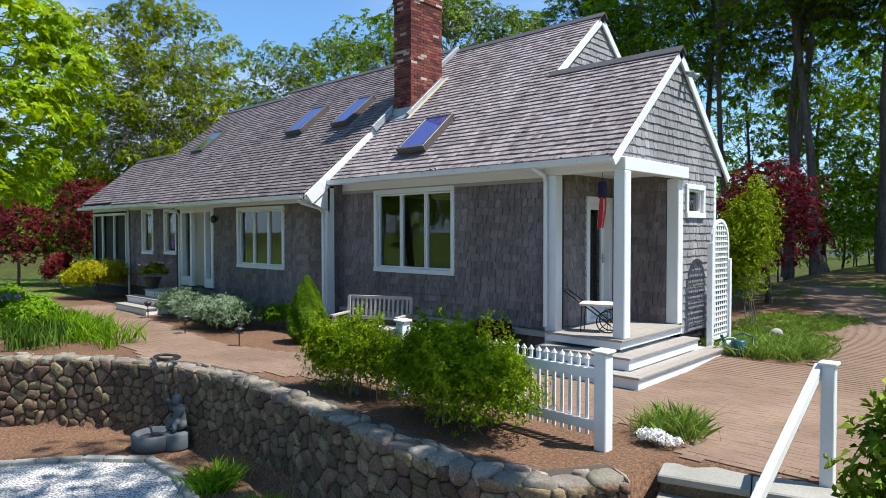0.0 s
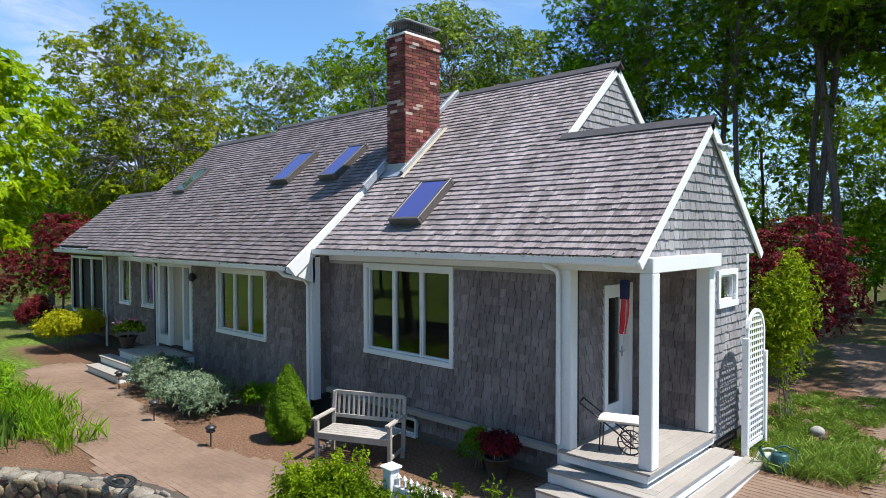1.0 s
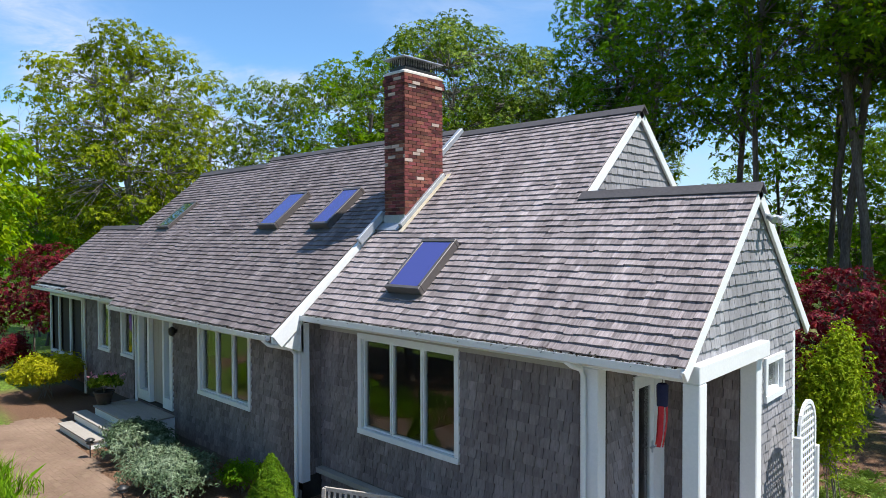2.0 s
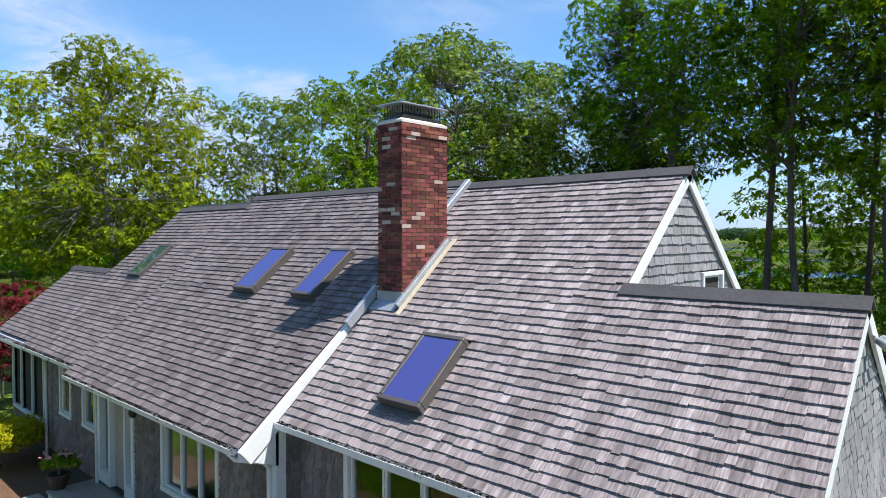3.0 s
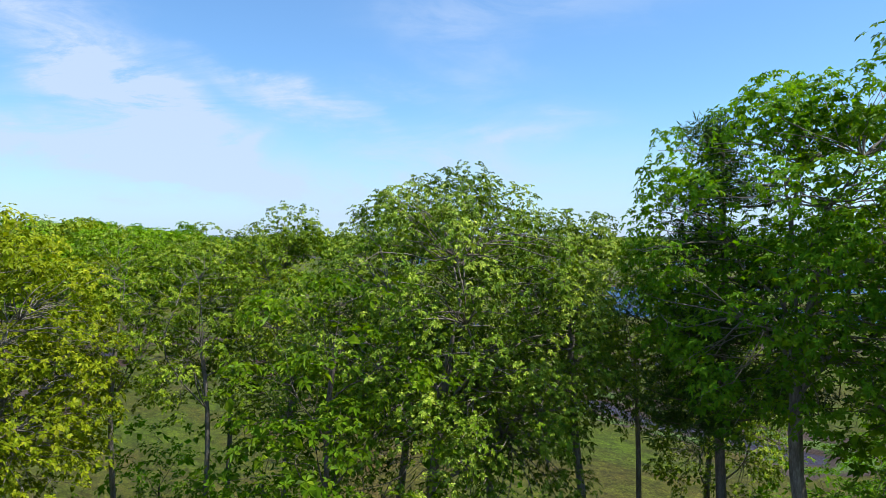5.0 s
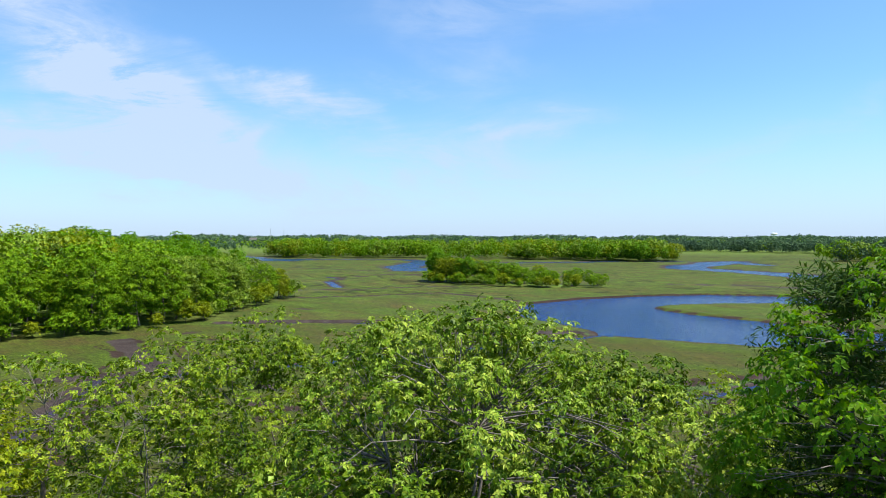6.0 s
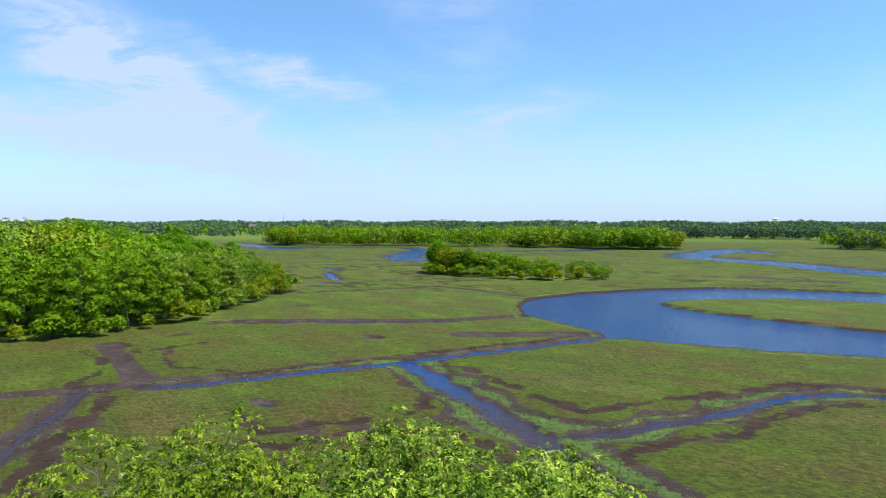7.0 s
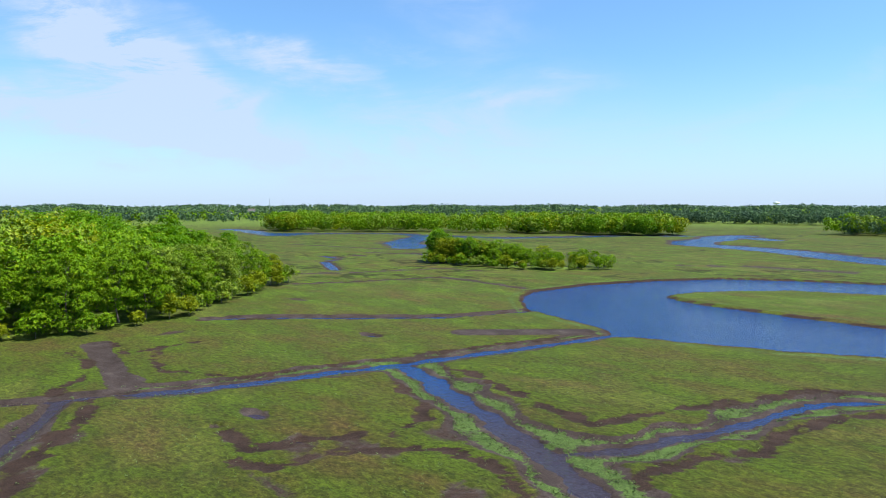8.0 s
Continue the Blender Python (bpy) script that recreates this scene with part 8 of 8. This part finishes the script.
bush("leaf_mound", "leafy green perennials on the lawn edge", -11.4, -4.4, 0, 1.1, 0.6, 0.6, 1100, 5, 0.12, M_BLADE, 51, width=0.25)
rs = np.random.default_rng(70)
blades("iris_bed", "clump of upright grey-green iris leaves behind the wall", [(-9.4 + rs.normal() * 0.55, -4.9 + rs.normal() * 0.32) for _ in range(24)], 0.46, M_IRIS, 71, 14, 0.10, 0.018, 0.18, "iris")
blades("lawn_tufts", "long bright lawn grass beside the brick path", [(-10.6 + rs.normal() * 1.2, -3.95 + rs.normal() * 0.28) for _ in range(60)], 0.42, M_BLADE, 72, 40, 0.14, 0.008, 0.3)
blades("ornamental_grass", "fine grey-green ornamental grass by the patio", [(1.62, -2.25), (1.85, -2.02), (1.72, -2.05)], 0.36, M_HERB, 73, 260, 0.10, 0.004, 0.4)
blades("grass_clump", "green grass clumps below the stone wall", [(-2.95, -4.62), (-2.85, -4.70), (-1.6, -4.75), (-1.5, -4.9), (-7.2, -6.6)], 0.34, M_BLADE, 74, 200, 0.13, 0.006, 0.5)
blades("herb_bed", "grey-green herb mounds beside the brick path", [(rs.uniform(0.1, 1.7), rs.uniform(2.9, 6.6)) for _ in range(75)], 0.13, M_HERB, 75, 170, 0.10, 0.008, 0.8, "herbs")
blades("lavender_edge", "taller lavender along the herb bed", [(rs.uniform(0.75, 1.8), rs.uniform(2.3, 3.4)) for _ in range(26)], 0.26, M_HERB, 76, 110, 0.13, 0.006, 0.45, "herbs")
bush("white_flowers", "low cushion of small white flowers by the steps", 1.78, -2.55, 0.0, 0.22, 0.18, 0.16, 420, 4, 0.03, M_WHITEFL, 77, "flowers", stems=4)
pink = bush("flower_pot_plant", "pink-flowering plant in a dark pot on the stoop", -13.4, -0.95, 0.80, 0.42, 0.38, 0.42, 700, 4, 0.06, M_OAK, 78, "flowers", stems=4)


def pot(x, y, z, r, h):
    ob = thing("flower_pot", "dark round flower pot", "pot", at=(x, y, z))
    part("pot_body", lathe("pot_body", [(r * 0.6, 0), (r * 0.72, h * 0.3), (r * 0.95, h * 0.92), (r * 1.06, h * 0.93), (r * 1.06, h), (r * 0.88, h), (r * 0.8, h * 0.8), (0.0, h * 0.8)], M_TERRA, 18), None, ob)
    return ob


pot(-13.4, -0.95, 0.535, 0.22, 0.30)
pot(-2.0, -0.35, 0.0, 0.2, 0.32)
bush("red_flower_plant", "dark-leaved plant with red flowers in a pot", -2.0, -0.35, 0.26, 0.34, 0.30, 0.42, 500, 4, 0.06, M_RED, 79, "flowers", stems=5)
bush("dark_perennial", "dark leafy perennial against the wall", -2.45, -0.2, 0.0, 0.30, 0.26, 0.55, 500, 4, 0.06, M_OAKDARK, 80, "shrub", stems=5)
rp = np.random.default_rng(81)
for i in range(12):
    f = part("bloom", fast_mesh("bloom", *tufts(np.zeros((1, 3)), np.array([[0, 0, 1.0]]), 9, 0.06, 0.6, 0.8, 0.1, rp), M_PINKFL), None, pink, "pale pink bloom")
    f.location = (rp.normal() * 0.22, rp.normal() * 0.2, 0.35 + rp.uniform(0, 0.12))
for i in range(10):
    f = thing("iris_plant", "single purple iris in bloom among the leaves", "flower", "iris blooms", at=(-13.0 + rp.normal() * 0.9, -4.6 + rp.normal() * 0.25, 0.0))
    part("stalk", tube("stalk", [(0, 0, -0.05), (0, 0, 0.6)], 0.006, M_BLADE, 5), None, f)
    part("petals", fast_mesh("petals", *tufts(np.array([[0, 0, 0.62]]), np.array([[0, 0, 1.0]]), 9, 0.09, 0.6, 0.8, 0.2, rp), M_PURPLE), None, f)


def path_light(x, y, h):
    ob = thing("path_light", "small black tiered path light in the mulch", "path light", "path lights", at=(x, y, 0))
    part("stake", tube("stake", [(0, 0, -0.05), (0, 0, h - 0.1)], 0.012, M_BLACK), None, ob)
    part("lens", lathe("lens", [(0.0, h - 0.13), (0.05, h - 0.13), (0.05, h - 0.05), (0.0, h - 0.05)], M_BRONZE, 12), None, ob)
    part("hat", lathe("hat", [(0.03, h - 0.11), (0.075, h - 0.115), (0.075, h - 0.10), (0.045, h - 0.08), (0.09, h - 0.06), (0.09, h - 0.045), (0.04, h - 0.01), (0.0, h)], M_BLACK, 14), None, ob)
    return ob


path_light(-6.22, -2.42, 0.36)
path_light(-8.30, -2.45, 0.40)
path_light(-11.3, -1.95, 0.42)


# -- trellis, can, hose reel --
def trellis():
    ob = thing("lattice_trellis", "white arched lattice trellis beside the gable", "trellis", at=(0.36, 2.92, 0.12))
    w, h = 0.36, 1.78
    outer = [(-w, 0.12), (-w, h)] + [(-w * math.cos(a), h + w * math.sin(a)) for a in np.linspace(0, math.pi, 11)[1:-1]] + [(w, h), (w, 0.12)]
    bm = bmesh.new()
    for (a, b), (c, d) in zip(outer[:-1], outer[1:]):
        add_bar(bm, (0, a, b), (0, c, d), 0.035, 0.055, (0, 1, 0.001) if abs(d - b) > abs(c - a) else (0, 0, 1))
    add_bar(bm, (0, -w, 0.14), (0, w, 0.14), 0.035, 0.05)
    part("arch_frame", bm, M_WHITE, ob)
    k = 0.092
    for y in np.arange(-w + k, w - 0.02, k):
        top = h + math.sqrt(max(0, w * w - y * y)) - 0.02
        part("slat", box(-0.008, 0.0, y - 0.016, y + 0.016, 0.14, top, 0), M_WHITE, ob)
    for z in np.arange(0.22, h + w - 0.03, k):
        half = w if z < h else math.sqrt(max(0, w * w - (z - h) ** 2))
        part("slat", box(0.001, 0.009, -half, half, z - 0.016, z + 0.016, 0), M_WHITE, ob)
    for y in (-w - 0.045, w + 0.045):
        part("post", box(-0.045, 0.045, y - 0.045, y + 0.045, -0.15, h - 0.02 if y < 0 else h - 0.3, 0.005), M_WHITE, ob)


trellis()
can = thing("watering_can", "dark teal plastic watering can on the patio", "watering can", at=(0.86, 2.42, 0.06))
part("can_body", lathe("can_body", [(0.0, 0), (0.13, 0.0), (0.135, 0.02), (0.12, 0.25), (0.10, 0.27), (0.03, 0.275)], M_TEAL, 18), None, can)
part("handle", tube("handle", [(0.10, 0.05, 0.10), (0.19, 0.09, 0.16), (0.18, 0.08, 0.32), (0.05, 0.02, 0.38), (-0.06, -0.03, 0.33), (-0.08, -0.03, 0.26)], 0.014, M_TEAL), None, can)
part("spout", tube("spout", [(-0.10, -0.05, 0.06), (-0.19, -0.09, 0.2), (-0.24, -0.12, 0.33)], [0.03, 0.02, 0.028], M_TEAL), None, can)
reel = thing("hose_reel", "pale green plastic hose guide leaning by the step", "hose reel", at=(0.70, 2.45, 0.02))
t = np.linspace(0, 2 * np.pi, 21)
part("rim", tube("rim", np.stack([np.cos(t) * 0.16, np.sin(t) * 0.10, 0.17 + np.sin(t) * 0.13], -1), 0.018, M_PALEGREEN, 8), None, reel)
part("hub", lathe("hub", [(0.0, 0.0), (0.10, 0.0), (0.12, 0.03), (0.06, 0.06), (0.0, 0.06)], M_PALEGREEN, 16), None, reel).matrix_basis = pose(0, -0.03, 0.16, 60, 0, 0)


# -- porch things --
def plant_cart():
    ob = thing("plant_cart", "black wrought-iron plant cart with a pale top", "cart", at=(-0.55, 0.42, 0.54))
    ob.rotation_euler[2] = radians(20)
    part("top", box(-0.27, 0.27, -0.17, 0.17, 0.40, 0.45, 0.02), M_CEMENT, ob, "pale stone-like top")
    for y in (-0.14, 0.14):
        a = np.linspace(0, 2 * np.pi, 25)
        wh = part("wheel", tube("wheel", np.stack([0.16 + np.cos(a) * 0.16, np.full(25, y), 0.165 + np.sin(a) * 0.16], -1), 0.010, M_BLACK, 6), None, ob)
        for k in range(4):
            c, s = math.cos(k * 0.785), math.sin(k * 0.785)
            part("spoke", tube("spoke", [(0.16 - c * 0.155, y, 0.165 - s * 0.155), (0.16 + c * 0.155, y, 0.165 + s * 0.155)], 0.005, M_BLACK, 5), None, wh)
        part("leg", tube("leg", [(-0.24, y, 0), (-0.22, y, 0.40)], 0.010, M_BLACK, 6), None, ob)
        part("shaft", tube("shaft", [(0.2, y, 0.12), (-0.1, y, 0.34), (-0.5, y, 0.62)], 0.011, M_BLACK, 6), None, ob)
    part("grip", tube("grip", [(-0.5, -0.15, 0.62), (-0.5, 0.15, 0.62)], 0.016, M_BLACK, 6), None, ob)
    part("axle", tube("axle", [(0.16, -0.15, 0.165), (0.16, 0.15, 0.165)], 0.010, M_BLACK, 6), None, ob)


plant_cart()


def windsock():
    ob = thing("windsock", "limp red, white and navy cloth windsock under the porch ceiling", "windsock", at=(-0.42, 0.30, 3.0))
    part("cord", tube("cord", [(0, 0, 0.02), (0, 0, -0.18)], 0.004, M_BLACK, 5), None, ob)
    part("sleeve", lathe("sleeve", [(0.05, -0.18), (0.065, -0.20), (0.06, -0.42), (0.055, -0.43)], M_NAVY, 12), None, ob, "navy cloth sleeve with pale stars")
    for k in range(5):
        a = k * 1.2566
        bm = bmesh.new()
        p = [Vector((math.cos(a) * 0.05 - 0.04 * s * s, math.sin(a) * 0.05 + 0.012 * math.sin(s * 5 + k), -0.42 - 0.46 * s)) for s in np.linspace(0, 1, 7)]
        side = Vector((-math.sin(a), math.cos(a), 0)) * 0.028
        rows = [(bm.verts.new(q - side * (1 - 0.2 * i / 6)), bm.verts.new(q + side * (1 - 0.2 * i / 6))) for i, q in enumerate(p)]
        for (a0, a1), (b0, b1) in zip(rows[:-1], rows[1:]):
            bm.faces.new((a0, a1, b1, b0))
        part("streamer", bm, M_REDCLOTH if k % 2 == 0 else M_WHITEFL, ob)


windsock()


# -- fountain, hose and kerb on the drive side --
def fountain():
    ob = thing("fountain", "blue-grey stone fountain basin on the mulch", "fountain", at=(-4.90, -4.52, -1.06))
    ob.scale = (0.82, 0.82, 0.85)
    part("basin", lathe("basin", [(0.0, 0.0), (0.33, 0.0), (0.37, 0.05), (0.38, 0.26), (0.35, 0.29), (0.31, 0.28), (0.29, 0.14), (0.0, 0.12)], M_FOUNT, 26), None, ob)
    part("plinth", lathe("plinth", [(0.0, 0.0), (0.22, 0.0), (0.235, 0.05), (0.23, 0.27), (0.2, 0.30), (0.0, 0.30)], M_FOUNT, 18), None, ob).matrix_basis = pose(0.30, 0.26, 0)
    part("water_surface", lathe("water_surface", [(0.0, 0.2), (0.295, 0.2)], M_WATER, 26), None, ob)
    bm = bmesh.new()
    for r, x, y, z, sz in ((0.12, 0, 0, 0.07, 0.75), (0.09, 0.0, 0.0, 0.17, 1.2), (0.082, 0.01, -0.01, 0.27, 1.2), (0.072, 0.0, -0.04, 0.435, 1.08), (0.04, 0.0, -0.02, 0.36, 1.3), (0.052, -0.07, -0.09, 0.12, 1.1), (0.052, 0.08, -0.08, 0.12, 1.1), (0.038, -0.08, -0.14, 0.05, 1.8), (0.038, 0.09, -0.13, 0.05, 1.8), (0.036, -0.075, -0.05, 0.30, 1.6), (0.034, -0.085, -0.10, 0.37, 1.5), (0.03, -0.07, -0.14, 0.42, 1.4), (0.036, 0.085, -0.03, 0.27, 1.9)):
        bmesh.ops.create_uvsphere(bm, u_segments=12, v_segments=8, radius=r, matrix=Matrix.LocRotScale((x, y, z), None, (1, 1, sz)))
    st = thing("statue", "small blue-grey seated garden statue on the fountain", "statue", at=(-4.66, -4.25, -0.77))
    me = bpy.data.meshes.new("statue")
    bm.to_mesh(me)
    bm.free()
    me.materials.append(M_FOUNT)
    smooth(me)
    scene.collection.objects.unlink(st)
    s2 = tagged(new("statue", me), "small blue-grey seated garden statue on the fountain", "statue")
    s2.location = (-4.66, -4.25, -0.78)
    fuse = s2.modifiers.new("fuse", "REMESH")
    fuse.mode, fuse.voxel_size, fuse.use_smooth_shade = "VOXEL", 0.014, True
    ease = s2.modifiers.new("ease", "SMOOTH")
    ease.factor, ease.iterations = 0.6, 5
    bpy.data.objects.remove(st)


fountain()
hose = thing("garden_hose", "black garden hose coiled on the stone wall", "hose", at=(0, 0, 0))
t = np.linspace(0, 1, 90)
part("coil", tube("coil", np.stack([-5.35 + (0.30 - 0.12 * t) * np.cos(t * 26), -4.13 + (0.17 - 0.07 * t) * np.sin(t * 26) + 0.0 * t, 0.155 + 0.008 * np.sin(t * 40)], -1), 0.012, M_BLACK, 6), None, hose)
part("hanging_length", tube("hanging_length", [(-5.05, -4.15, 0.19), (-4.93, -4.30, 0.16), (-4.92, -4.36, -0.1), (-4.93, -4.36, -0.5)], 0.012, M_BLACK, 6), None, hose)


def kerb():
    pts = [(-8.4, -9.42), (-5.69, -6.27), (-5.04, -5.36), (-4.37, -4.80), (-3.6, -4.80), (-2.4, -5.08), (0, -5.88), (3, -6.7)]
    ob = tagged(new("kerb"), "grey cobble edging between mulch and gravel", "kerb", kind="structure")
    total = sum(math.hypot(b[0] - a[0], b[1] - a[1]) for a, b in zip(pts[:-1], pts[1:]))
    bm = bmesh.new()
    add_box(bm, -0.14, 0.14, -0.06, 0.06, -0.06, 0.05, None, 0.015)
    me = bpy.data.meshes.new("stone")
    bm.to_mesh(me)
    bm.free()
    me.materials.append(M_SLAB)
    for k in range(int(total / 0.29)):
        x, y, tx, ty = along(pts, (k + 0.5) * 0.29)
        st = new("stone", me)
        st.parent = ob
        st.matrix_basis = pose(x, y, -1.035, 0, 0, math.degrees(math.atan2(ty, tx)) + RNG.normal() * 2)


def garden_stone(x, y, r, mat, label, seed):
    rng = np.random.default_rng(seed)
    bm = bmesh.new()
    bmesh.ops.create_icosphere(bm, subdivisions=2, radius=r)
    for v in bm.verts:
        v.co *= 1 + 0.10 * math.sin(v.co.x * 30 + seed) * math.cos(v.co.y * 26)
        v.co.z *= 0.75
    me = bpy.data.meshes.new("garden_stone")
    bm.to_mesh(me)
    bm.free()
    me.materials.append(mat)
    ob = tagged(new("garden_stone", smooth(me)), label, "stone", "stones in the herb bed")
    ob.location = (x, y, ground_at(x, y) + r * 0.45)


garden_stone(0.90, 4.22, 0.12, M_SLAB, "pale rounded stone among the herbs", 1)
garden_stone(0.66, 4.58, 0.09, M_STONE, "dark rounded stone among the herbs", 2)
garden_stone(1.06, 3.98, 0.08, M_STONE, "dark rounded stone among the herbs", 3)
kerb()
paving()
